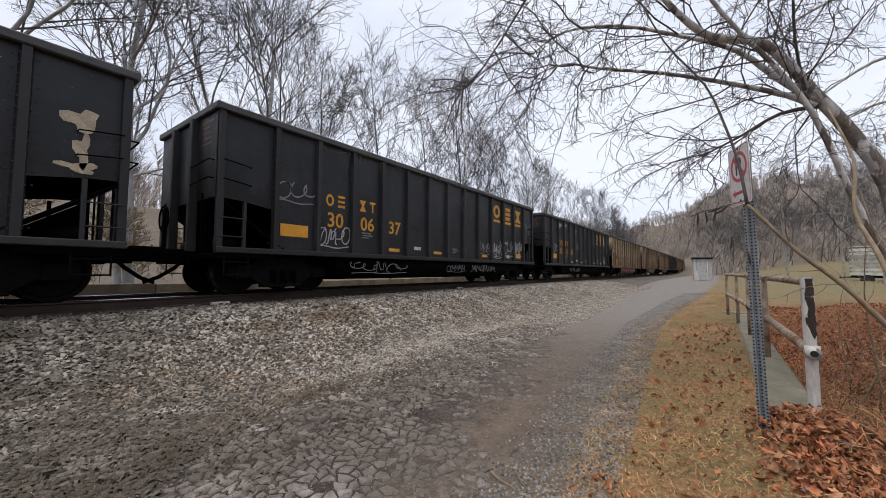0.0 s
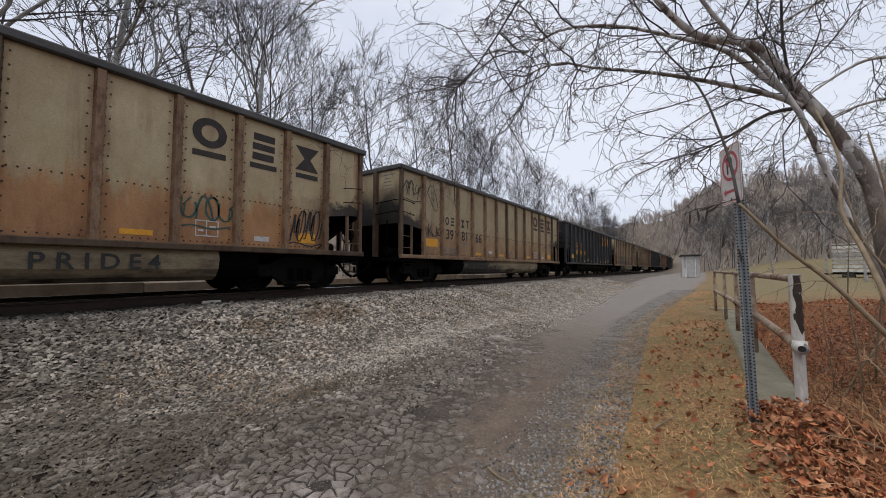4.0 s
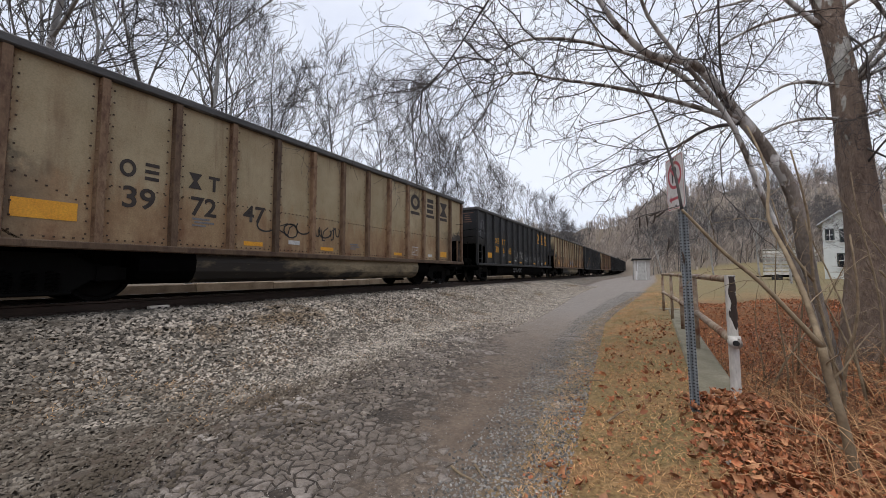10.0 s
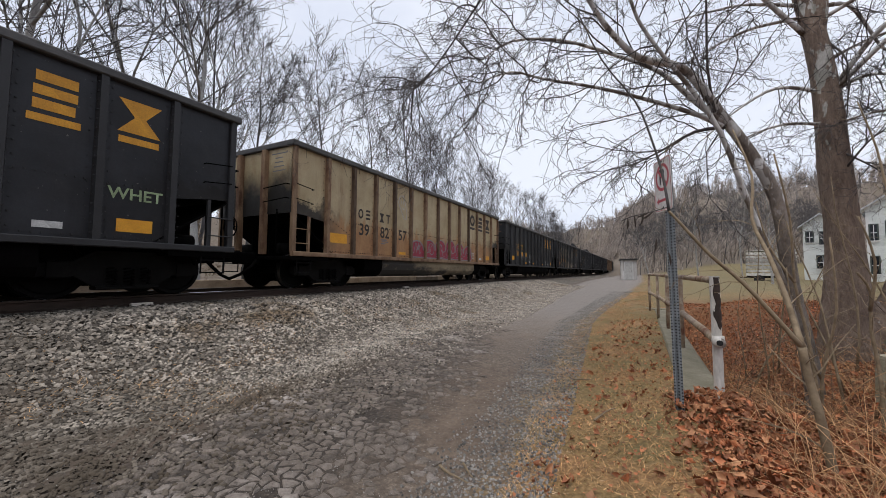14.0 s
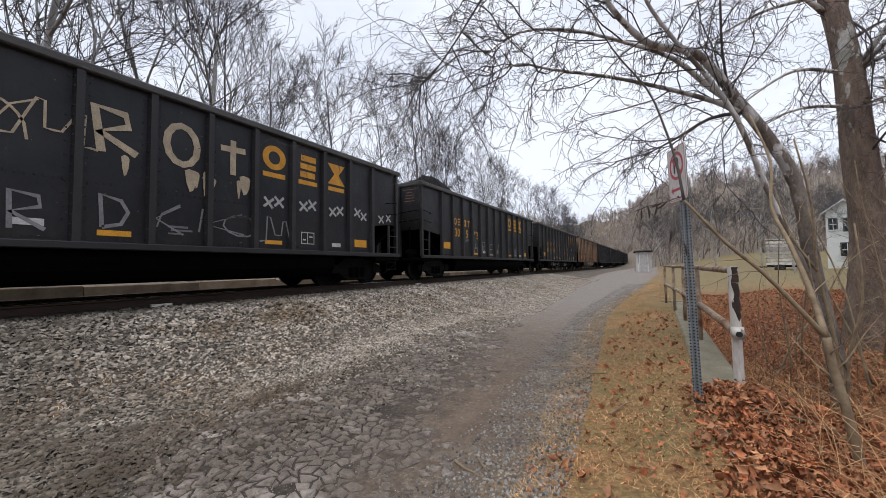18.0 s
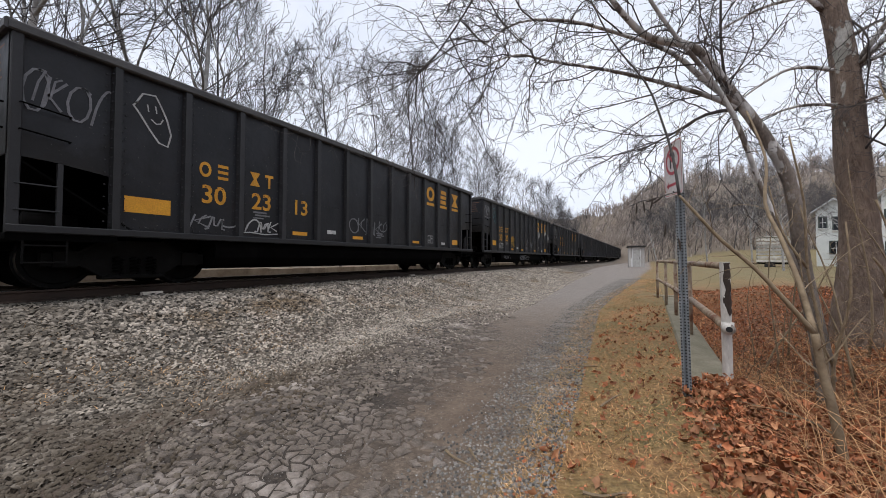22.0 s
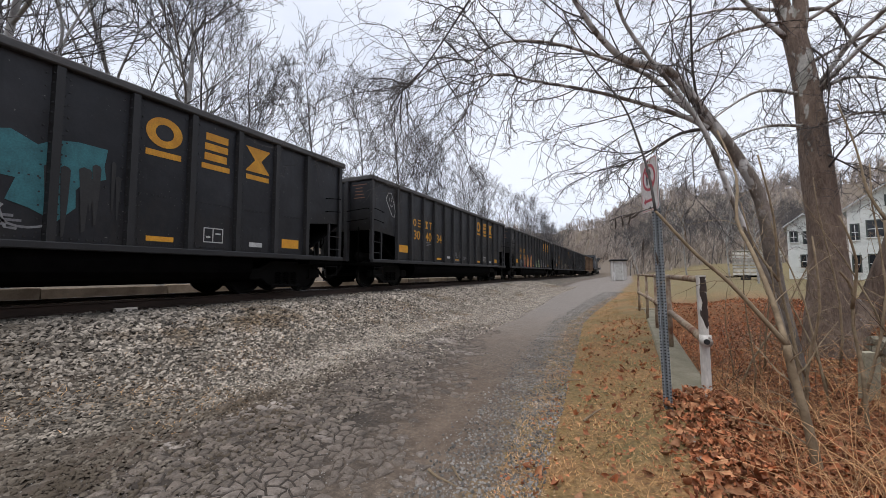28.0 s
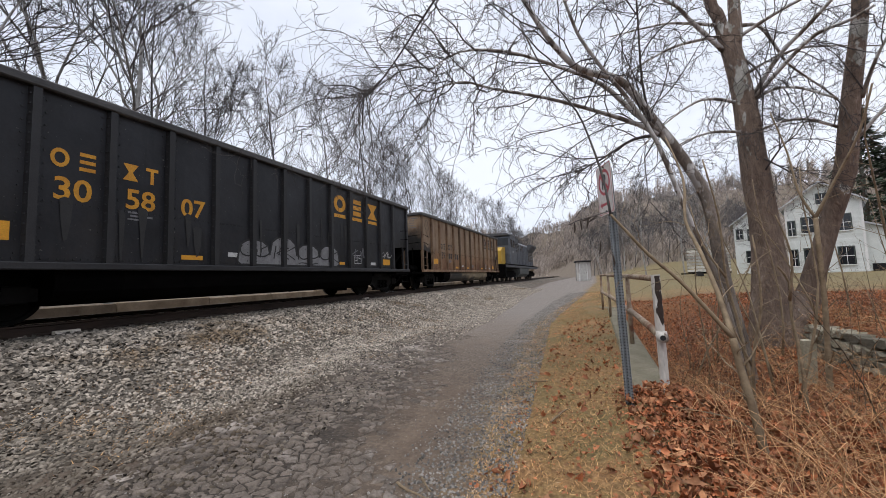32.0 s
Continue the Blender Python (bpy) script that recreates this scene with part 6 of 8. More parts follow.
PIPE_SCAR = surface("dark_rusted_pipe", (0.02, 0.013, 0.010), (0.05, 0.032, 0.024), 9, 0.85, bump=0.4)


def build_sign():
    """A sign on a perforated U-channel post that leans towards the track; it faces the lane."""
    base, top = Vector((0.255, 3.65, 0.02)), Vector((0.21, 3.67, 2.28))
    up = (top - base).normalized()
    sign = thing("no_parking_sign", "white no-parking sign with a red circle on a leaning steel post", "road sign", at=pose(*base))
    away = (Vector((0.19, 0.98, 0)) - up * up.dot(Vector((0.19, 0.98, 0)))).normalized()
    right = away.cross(up).normalized()
    m = Matrix(((right.x, away.x, up.x, 0), (right.y, away.y, up.y, 0), (right.z, away.z, up.z, 0), (0, 0, 0, 1)))
    h = (top - base).length
    g = Geo()
    w, d, t = 0.028, 0.028, 0.005
    g.box(-w / 2, w / 2, d - t, d, 0, h - 0.04)
    g.box(-w / 2 - t, -w / 2, 0.0, d, 0, h - 0.04)
    g.box(w / 2, w / 2 + t, 0.0, d, 0, h - 0.04)
    g.box(-w / 2 - t - 0.014, -w / 2 - t, 0, t, 0, h - 0.04)
    g.box(w / 2 + t, w / 2 + t + 0.014, 0, t, 0, h - 0.04)
    post = part("post", g, GALV, sign, "galvanised perforated channel post", at=m)
    hm = Geo().disc((0, 0, 0), [(-0.001, 0.0062), (0.001, 0.0062)], 8).mesh("hole", HOLE)
    for k in range(84):
        for x, y in ((0, d - t - 0.0008), (-w / 2 - t - 0.007, -0.0008), (w / 2 + t + 0.007, -0.0008)):
            part("hole", hm, None, post, at=pose(x, y, 0.04 + 0.0254 * k, 0, 0, 90))
    # panel: its own plane, turned to face the lane
    face = Vector((-0.93, -0.37, 0)).normalized()
    z = up
    side = z.cross(face).normalized()
    face = side.cross(z).normalized()
    pm = Matrix(((face.x, side.x, z.x, 0), (face.y, side.y, z.y, 0), (face.z, side.z, z.z, 0), (0, 0, 0, 1)))
    cpos = up * (h - 0.228) + face * 0.045
    pm = Matrix.Translation(cpos) @ pm
    W, H, R = 0.1525, 0.2285, 0.025
    outline = []
    for cy, cz, a0 in ((W - R, H - R, 0), (-W + R, H - R, 90), (-W + R, -H + R, 180), (W - R, -H + R, 270)):
        outline += [(cy + R * math.cos(radians(a0 + 22.5 * k)), cz + R * math.sin(radians(a0 + 22.5 * k))) for k in range(5)]
    panel = part("panel", Geo().prism(outline, -0.0015, 0.0015, "x"), SIGN_WHITE, sign, "white reflective sign face", at=pm)
    inner = [(y * 0.94, zz * 0.96) for y, zz in outline]
    line = Geo()
    n = len(inner)
    for k in range(n):
        (a, b), (c, d2) = inner[k], inner[(k + 1) % n]
        line.add([(0.0022, a, b), (0.0022, c, d2), (0.0022, c * 0.965, d2 * 0.977), (0.0022, a * 0.965, b * 0.977)], [(0, 1, 2, 3)])
    part("border", line, SIGN_RED, panel)
    ring = Geo()
    for k in range(40):
        a, b = k * 6.2832 / 40, (k + 1) * 6.2832 / 40
        ring.add([(0.0026, 0.118 * math.cos(a), 0.065 + 0.118 * math.sin(a)), (0.0026, 0.118 * math.cos(b), 0.065 + 0.118 * math.sin(b)), (0.0026, 0.092 * math.cos(b), 0.065 + 0.092 * math.sin(b)), (0.0026, 0.092 * math.cos(a), 0.065 + 0.092 * math.sin(a))], [(0, 1, 2, 3)])
    s = 0.7071
    ring.add([(0.0026, -0.10 * s - 0.009, 0.065 + 0.10 * s - 0.009), (0.0026, 0.10 * s - 0.009, 0.065 - 0.10 * s - 0.009), (0.0026, 0.10 * s + 0.009, 0.065 - 0.10 * s + 0.009), (0.0026, -0.10 * s + 0.009, 0.065 + 0.10 * s + 0.009)], [(0, 1, 2, 3)])
    part("red_circle", ring, SIGN_RED, panel)
    part("letter", text_mesh("P", 0.19, SIGN_BLACK), None, panel, at=pose(0.0021, -0.01, 0.065))
    arrow = Geo()
    arrow.add([(0.0024, -0.085, -0.145), (0.0024, 0.085, -0.145), (0.0024, 0.085, -0.122), (0.0024, -0.085, -0.122)], [(0, 1, 2, 3)])
    arrow.add([(0.0024, -0.115, -0.1335), (0.0024, -0.075, -0.165), (0.0024, -0.075, -0.102)], [(0, 1, 2)])
    part("arrow", arrow, SIGN_RED, panel)
    for zz in (0.205, -0.195):
        part("bolt", Geo().disc((0.003, 0.0, zz), [(-0.002, 0.009), (0.003, 0.008)], 8), HOLE, panel)


def build_culvert():
    wall = new("culvert_wall", None)
    tagged(wall, "mossy concrete culvert wall along the verge", "wall", kind="structure")
    rng = random.Random(3)
    y = 4.0
    for ln in (2.9, 2.8, 2.9):
        part("slab", Geo().box(0.31 + rng.uniform(-0.01, 0.01), 0.655, y, y + ln - 0.012, -0.95, 0.215 + rng.uniform(-0.008, 0.008), 0.025), CONCRETE, wall)
        y += ln
    part("end_block", Geo().box(0.10, 0.62, 12.75, 13.1, -0.2, 0.22, 0.02), CONCRETE, wall)
    rail = thing("pipe_railing", "rusty pipe railing with one peeling white end post", "railing", at=pose(0, 0, 0))
    posts = [(0.575, 4.02, 0.038), (0.505, 6.44, 0.032), (0.44, 8.45, 0.032), (0.34, 10.3, 0.032), (0.20, 12.35, 0.032)]
    for k, (x, y, r) in enumerate(posts):
        base = 0.2
        p = part("post", Geo().tube([(x, y, base - 0.05), (x - 0.004, y, 0.6), (x - 0.012, y, 1.27 if k == 0 else 1.24)], r, 14, k != 0), PIPE_WHITE if k == 0 else PIPE_RUST, rail,
                 "thick post in peeling white paint" if k == 0 else "rust-brown pipe post", smooth=True)
        if k == 0:
            part("dark_mouth", Geo().disc((0, 0, 0), [(-0.002, r * 0.8), (0.0, r * 0.8)], 14), HOLE, p, at=pose(x - 0.012, y, 1.268, 0, 90, 0))
            scar = Geo()
            rows = []
            for q in range(13):
                zz = 0.80 + 0.46 * q / 12
                a0, a1 = -1.95 + 0.5 * math.sin(q * 1.3) * (1 - q / 14), -0.35 + 0.35 * math.sin(q * 2.1 + 1)
                if q == 0:
                    a0 = a1 = -1.1
                rows.append([(x - 0.012 * (zz - 0.6) / 0.65 + (r + 0.0015) * math.cos(a0 + (a1 - a0) * c / 5), y + (r + 0.0015) * math.sin(a0 + (a1 - a0) * c / 5), zz) for c in range(6)])
            scar.add([v for row in rows for v in row], [(6 * q + c, 6 * q + c + 1, 6 * q + c + 7, 6 * q + c + 6) for q in range(12) for c in range(5)])
            part("bare_scar", scar, PIPE_SCAR, p, "dark rusted scar where the paint is gone", smooth=True)
            part("collar", Geo().tube([(x, y - 0.02, 0.67), (x, y - 0.02, 0.75)], r + 0.008, 14), PIPE_WHITE, p, smooth=True)
            part("socket", Geo().tube([(x, y - 0.09, 0.70), (x, y + 0.02, 0.70)], 0.046, 14), PIPE_WHITE, p, "open pipe end socket", smooth=True)
            part("socket_mouth", Geo().disc((0, 0, 0), [(-0.001, 0.024), (0.001, 0.024)], 14), HOLE, p, at=pose(x, y - 0.0915, 0.70, 0, 0, 90))
    for k in range(len(posts) - 1):
        (x0, y0, _), (x1, y1, _) = posts[k], posts[k + 1]
        part("top_rail", Geo().tube([(x0 - 0.01, y0 + (0.04 if k == 0 else 0), 1.235), (x1 - 0.01, y1, 1.235)], 0.033, 12), PIPE_RUST, rail, smooth=True)
        part("lower_rail", Geo().tube([(x0, y0, 0.70), (x1, y1, 0.72)], 0.037, 12), PIPE_RUST, rail, smooth=True)
        part("clamp", Geo().tube([(x1 - 0.005, y1, 0.66), (x1 - 0.005, y1, 0.77)], 0.042, 12), PIPE_RUST, rail, smooth=True)


STONE_WALL = surface("mossy_grey_field_stone", (0.15, 0.135, 0.095), (0.34, 0.31, 0.24), 4, 0.95, bump=0.6, spots=(0.11, 0.12, 0.05), spot_at=0.57, spot_scale=3, per="object")
SLAB_STONE = surface("pale_lichened_slab_stone", (0.24, 0.215, 0.15), (0.40, 0.37, 0.27), 5, 0.92, bump=0.5, spots=(0.20, 0.21, 0.11), spot_at=0.55, spot_scale=4)
OLD_WOOD = surface("grey_weathered_wood", (0.13, 0.11, 0.09), (0.27, 0.24, 0.20), 6, 0.9, bump=0.5, stretch=(1, 0.25, 1))


def build_ditch_things():
    rng = random.Random(6)
    wall = thing("stone_wall", "low mossy dry stone wall holding the leafy bank", "wall")
    unit = []
    for k in range(5):
        g = Geo()
        o = []
        for q in range(9):
            a = q * 6.2832 / 9
            o.append((0.5 * math.cos(a) * rng.uniform(0.8, 1.1), 0.5 * math.sin(a) * rng.uniform(0.75, 1.1)))
        g.prism([(a * 0.9, b * 0.9) for a, b in o], -0.5, -0.42, "x")
        g.prism(o, -0.42, 0.42, "x")
        unit.append(g.mesh("stone", STONE_WALL))
    for row in range(7):
        s = 0.0
        while s < 5.2:
            w = rng.uniform(0.16, 0.36)
            t = s + w / 2
            x, y = 3.06 + 0.06 * t + 0.02 * row, 7.7 - 0.9 * t
            st = part("stone", rng.choice(unit), None, wall, at=pose(x, y, -0.42 + 0.125 * row + rng.uniform(-0.015, 0.015), rng.uniform(-6, 6), rng.uniform(-6, 6), rng.uniform(-10, 10)))
            st.scale = (0.3, w, 0.13)
            s += w * 0.98
    slab = thing("upright_slab", "upright mossy stone slab in the ditch", "stone", geo=Geo().prism([(-0.075, -0.6), (0.08, -0.6), (0.08, 0.32), (0.03, 0.39), (-0.07, 0.38), (-0.085, 0.2)], -0.04, 0.04, "x"), mats=SLAB_STONE, at=pose(2.42, 6.12, 0.0, 0, 4, -70))
    stub = thing("wood_stake", "short grey wooden stake lying in the leaves", "stake", geo=Geo().box(-0.02, 0.02, -0.22, 0.22, -0.015, 0.02, 0.006), mats=OLD_WOOD, at=pose(0.35, 2.9, 0.16, 4, 0, 2))
    r2 = random.Random(12)
    for x, y, ln, a in ((-1.1, 2.17, 0.30, -32), (-1.05, 2.27, 0.17, -60), (-0.3, 3.4, 0.35, 70), (-0.55, 4.6, 0.4, 30), (-0.2, 2.0, 0.22, 10)):
        pts = bend_path(r2, Vector((-ln / 2, 0, 0.012)), Vector((1, 0, 0.0)), ln, 5, 0.12, 0.0)
        thing("fallen_stick", "thin fallen grey stick on the ground", "stick", group="fallen sticks", geo=Geo().tube([(p.x, p.y, max(0.006, min(p.z, 0.03))) for p in pts], [0.009, 0.009, 0.008, 0.007, 0.006, 0.004], 6), mats=SAPLING, at=pose(x, y, gz(x, y), 0, 0, a))


# ---- far things: shed, house, trailer, wall beyond the track, conifers ----
SHED_WOOD = surface("grey_shed_boards", (0.30, 0.28, 0.26), (0.46, 0.44, 0.42), 4, 0.85, bump=0.3, stretch=(1, 1, 0.2), per="object")
ROOF_DARK = surface("dark_felt_roof", (0.05, 0.05, 0.055), (0.10, 0.10, 0.105), 4, 0.9)
CLAP = surface("white_clapboard_paint", (0.58, 0.61, 0.59), (0.72, 0.74, 0.72), 2, 0.7, bump=0.1, per="object", vary=(0.93, 1.05))
TRIM = surface("white_trim_paint", (0.66, 0.66, 0.65), (0.76, 0.76, 0.75), 4, 0.6, bump=0.05)
ROOF_GREY = surface("pale_grey_roof_sheet", (0.42, 0.43, 0.45), (0.56, 0.57, 0.59), 3, 0.6, bump=0.1)
GLASS_DARK = surface("dark_window_glass", (0.012, 0.014, 0.017), (0.025, 0.028, 0.032), 2, 0.08, bump=0)
SHUTTER = surface("dark_green_window_frame", (0.03, 0.04, 0.035), (0.05, 0.065, 0.055), 4, 0.6, bump=0)
WALL_TAN = surface("pale_concrete_wall", (0.17, 0.122, 0.08), (0.33, 0.255, 0.18), 2, 0.9, bump=0.4, spots=(0.17, 0.14, 0.11), spot_at=0.6, spot_scale=1.2, per="object")


def build_shed():
    z = gz(-1.15, 43.2)
    shed = thing("wooden_shed", "small weathered grey wooden shed with a door beside the lane", "shed", at=pose(-1.18, 43.4, z, 0, 0, 6))
    for k in range(8):
        x = -0.72 + 0.18 * k
        if 2 <= k <= 5:
            continue
        part("board", Geo().box(x, x + 0.172, -0.72, -0.69, 0, 2.02), SHED_WOOD, shed)
    part("board", Geo().box(-0.36, 0.352, -0.72, -0.69, 1.80, 2.02), SHED_WOOD, shed)
    for s in (-1, 1):
        for k in range(8):
            y = -0.69 + 0.175 * k
            part("board", Geo().box(s * 0.705 - 0.015, s * 0.705 + 0.015, y, y + 0.168, 0, 2.02 + 0.0 * k), SHED_WOOD, shed)
    part("back_wall", Geo().box(-0.72, 0.72, 0.70, 0.73, 0, 2.02), SHED_WOOD, shed)
    part("roof", Geo().prism([(-0.95, 2.12), (0.92, 2.02), (0.92, 2.09), (-0.95, 2.20)], -0.86, 0.86, "x"), ROOF_DARK, shed, "flat dark felt roof")
    door = part("door", Geo().box(-0.35, 0.345, -0.735, -0.70, 0.04, 1.79, 0.01), surface("pale_shed_door_paint", (0.36, 0.35, 0.33), (0.5, 0.49, 0.47), 5, 0.8), shed, "pale grey plank door")
    part("handle", Geo().box(0.24, 0.28, -0.765, -0.735, 0.85, 1.0), HOLE, door)
    part("frame", Geo().box(-0.40, -0.355, -0.745, -0.71, 0, 1.84), TRIM, door)
    part("frame", Geo().box(0.35, 0.395, -0.745, -0.71, 0, 1.84), TRIM, door)
    part("prop_board", Geo().box(-0.52, -0.44, -0.84, -0.80, 0, 0.9), TRIM, shed)


def window(parent, x, z, w, h, y, pane_rows=2):
    win = part("window", Geo().box(x - w / 2, x + w / 2, y - 0.03, y + 0.02, z, z + h), GLASS_DARK, parent, "dark sash window")
    part("frame", Geo().box(x - w / 2 - 0.08, x - w / 2, y - 0.06, y + 0.02, z - 0.05, z + h + 0.08), SHUTTER, win)
    part("frame", Geo().box(x + w / 2, x + w / 2 + 0.08, y - 0.06, y + 0.02, z - 0.05, z + h + 0.08), SHUTTER, win)
    part("head", Geo().box(x - w / 2, x + w / 2, y - 0.06, y + 0.02, z + h, z + h + 0.08), SHUTTER, win)
    part("sill", Geo().box(x - w / 2 - 0.1, x + w / 2 + 0.1, y - 0.09, y + 0.02, z - 0.07, z), TRIM, win)
    part("glazing_bar", Geo().box(x - 0.015, x + 0.015, y - 0.05, y - 0.03, z, z + h), TRIM, win)
    part("glazing_bar", Geo().box(x - w / 2, x + w / 2, y - 0.05, y - 0.03, z + h * 0.5 - 0.02, z + h * 0.5 + 0.02), TRIM, win)
    return win


def build_house():
    # local frame: the gable end looks along -y; x runs along the gable
    z0 = 0.55
    house = thing("farmhouse", "white clapboard two-storey farmhouse with dark sash windows", "house", at=pose(16.1, 36.56, z0, 0, 0, -23.8))
    W, E, A, D = 2.0, 5.45, 6.95, 8.0
    body = Geo().prism([(-W + 0.03, -0.6), (W - 0.03, -0.6), (W - 0.03, E), (0, A), (-W + 0.03, E)], 0.03, D, "y")
    part("wall", body, CLAP, house)
    for k in range(56):
        z = -0.1 + 0.127 * k
        if z > A - 0.25:
            break
        half = W if z < E else W * (A - z) / (A - E)
        part("clapboard", Geo().add([(-half, 0.0, z), (half, 0.0, z), (half, 0.025, z + 0.127), (-half, 0.025, z + 0.127), (-half, 0.03, z), (half, 0.03, z)], [(0, 1, 2, 3), (0, 4, 5, 1)]), CLAP, house)
    for s in (-1, 1):
        o = [(s * 0.0, A + 0.02), (s * (W + 0.35), E - 0.24), (s * (W + 0.35), E - 0.14), (0, A + 0.14)]
        part("roof", Geo().prism(o if s > 0 else o[::-1], -0.35, D + 0.3, "y"), ROOF_GREY, house, "pale grey sheet roof")
        part("rake_trim", Geo().prism([(0, A - 0.12), (s * (W + 0.3), E - 0.36), (s * (W + 0.3), E - 0.20), (0, A + 0.02)], -0.06, -0.02, "y"), TRIM, house)
        part("corner_trim", Geo().box(s * W - 0.07, s * W + 0.07, -0.03, 0.05, -0.3, E), TRIM, house)
    for x, z, w, h in ((-0.75, 3.25, 0.72, 1.15), (1.05, 3.25, 0.72, 1.15), (-0.75, 0.75, 0.72, 1.25), (1.05, 0.75, 0.72, 1.25), (0.1, 5.35, 0.55, 0.75), (-1.72, 3.1, 0.32, 1.1), (-1.72, 0.75, 0.32, 1.2)):
        window(house, x, z, w, h, 0.0)
    part("foundation", Geo().box(-W + 0.02, W - 0.02, 0.015, 0.05, -0.6, -0.1), CONCRETE, house)
    # lean-to on one side
    lean = part("lean_to", Geo().prism([(W, -0.6), (W + 1.5, -0.6), (W + 1.5, 3.05), (W, 3.75)], 0.8, 5.0, "y"), CLAP, house, "white lean-to addition")
    part("lean_to_roof", Geo().prism([(W, 3.75), (W + 1.9, 2.95), (W + 1.9, 3.05), (W, 3.87)], 0.5, 5.2, "y"), ROOF_GREY, house)
    part("dark_opening", Geo().box(W + 0.25, W + 1.3, 0.77, 0.80, 0.1, 0.75), GLASS_DARK, house)
    wing = thing("farmhouse_wing", "small white gabled wing with a window beside the farmhouse", "house", at=pose(12.7, 40.3, z0 + 0.75, 0, 0, -18))
    part("wall", Geo().prism([(-1.0, -0.6), (1.0, -0.6), (1.0, 3.9), (0.0, 4.7), (-1.0, 3.9)], 0, 4, "y"), CLAP, wing)
    for s in (-1, 1):
        o = [(0, 4.72), (s * 1.3, 3.68), (s * 1.3, 3.78), (0, 4.84)]
        part("roof", Geo().prism(o if s > 0 else o[::-1], -0.3, 4.2, "y"), ROOF_GREY, wing)
    window(wing, -0.6, 2.5, 0.36, 0.85, 0.0)
    window(wing, 0.3, 2.3, 0.6, 1.0, 0.0)
    window(wing, 0.1, 0.4, 0.6, 1.0, 0.0)


OLD_SLAT = surface("dirty_white_slat_paint", (0.28, 0.27, 0.24), (0.52, 0.51, 0.47), 3, 0.8, bump=0.2, per="object")


def build_trailer():
    z = gz(9.1, 36.8)
    t = thing("slatted_trailer", "white slatted livestock trailer parked on the lawn", "trailer", at=pose(8.75, 36.8, z - 0.25, 0, 0, -12))
    part("bed", Geo().box(-1.45, 1.45, -0.1, 1.6, 0.45, 0.6, 0.02), UNDER, t)
    for k in range(7):
        part("slat", Geo().box(-1.45, 1.45, -0.13, -0.09, 0.62 + 0.27 * k, 0.62 + 0.27 * k + 0.19), OLD_SLAT, t)
        part("side_slat", Geo().box(-1.49, -1.45, -0.1, 1.6, 0.62 + 0.27 * k, 0.62 + 0.27 * k + 0.19), OLD_SLAT, t)
    for x in (-1.42, -0.7, 0.0, 0.7, 1.42):
        part("stake", Geo().box(x - 0.04, x + 0.04, -0.09, -0.04, 0.5, 2.55), OLD_WOOD, t)
    part("roof", Geo().box(-1.5, 1.5, -0.15, 1.65, 2.52, 2.58), OLD_SLAT, t)
    for x in (-0.7, 0.7):
        part("wheel", Geo().disc((0, 0, 0), [(-0.1, 0.25), (-0.1, 0.33), (0.1, 0.33), (0.1, 0.25), (0.06, 0.1)], 18), HOLE, t, "black rubber tyre", at=pose(x, -0.15, 0.33, 0, 0, 90))
    part("tow_bar", Geo().box(-2.0, -1.45, 0.6, 0.7, 0.42, 0.52), UNDER, t)


def build_far_wall():
    wall = new("far_wall", None)
    tagged(wall, "low pale concrete wall beyond the track", "wall", kind="structure")
    rng = random.Random(9)
    panel = Geo().box(-0.12, 0.12, 0, 2.97, -0.6, 0.46, 0.02).mesh("panel", WALL_TAN)
    for k in range(40):
        part("panel", panel, None, wall, at=pose(-13.9 + rng.uniform(-0.02, 0.02), -32 + 3.0 * k, 0.42 + rng.uniform(-0.03, 0.03)))


NEEDLE = surface("dark_conifer_needles", (0.026, 0.042, 0.026), (0.07, 0.095, 0.058), 3, 0.9, bump=0, per="island")


def build_conifers():
    r = np.random.RandomState(21)
    for x, y, h in ((22.3, 43.8, 15.0), (24.5, 41.0, 16.5), (26.5, 44.0, 15.0)):
        z = gz(x, y)
        tree = thing("conifer_tree", "tall dark evergreen behind the farmhouse", "tree", group="evergreens behind the house", at=pose(x, y, z))
        part("trunk", Geo().tube([(0, 0, -0.3), (0, 0, h * 0.6), (0, 0, h)], [0.25, 0.14, 0.03], 7), DARK_BARK, tree)
        n = 3600
        f = r.rand(n) ** 0.8
        zz = h * (0.1 + 0.88 * f)
        rad = (1 - f) * h * 0.24 * (0.35 + 0.65 * r.rand(n) ** 0.5) + 0.15
        a = r.rand(n) * 6.28
        layer = 0.25 * np.sin(zz * 5 + np.sin(a * 2))
        rad = rad * (1 + layer)
        c = np.stack([rad * np.cos(a), rad * np.sin(a), zz - rad * 0.25], 1)
        out = np.stack([np.cos(a), np.sin(a), np.full(n, -0.35)], 1) * (0.35 + 0.3 * r.rand(n))[:, None]
        side = np.stack([-np.sin(a), np.cos(a), 0.4 * r.randn(n)], 1) * 0.13
        v = np.stack([c - side, c + side, c + out], 1).reshape(-1, 3)
        me = array_mesh("needles", v, np.arange(len(v)).reshape(-1, 3), NEEDLE)
        part("needles", me, None, tree, "dark green needle sprays")


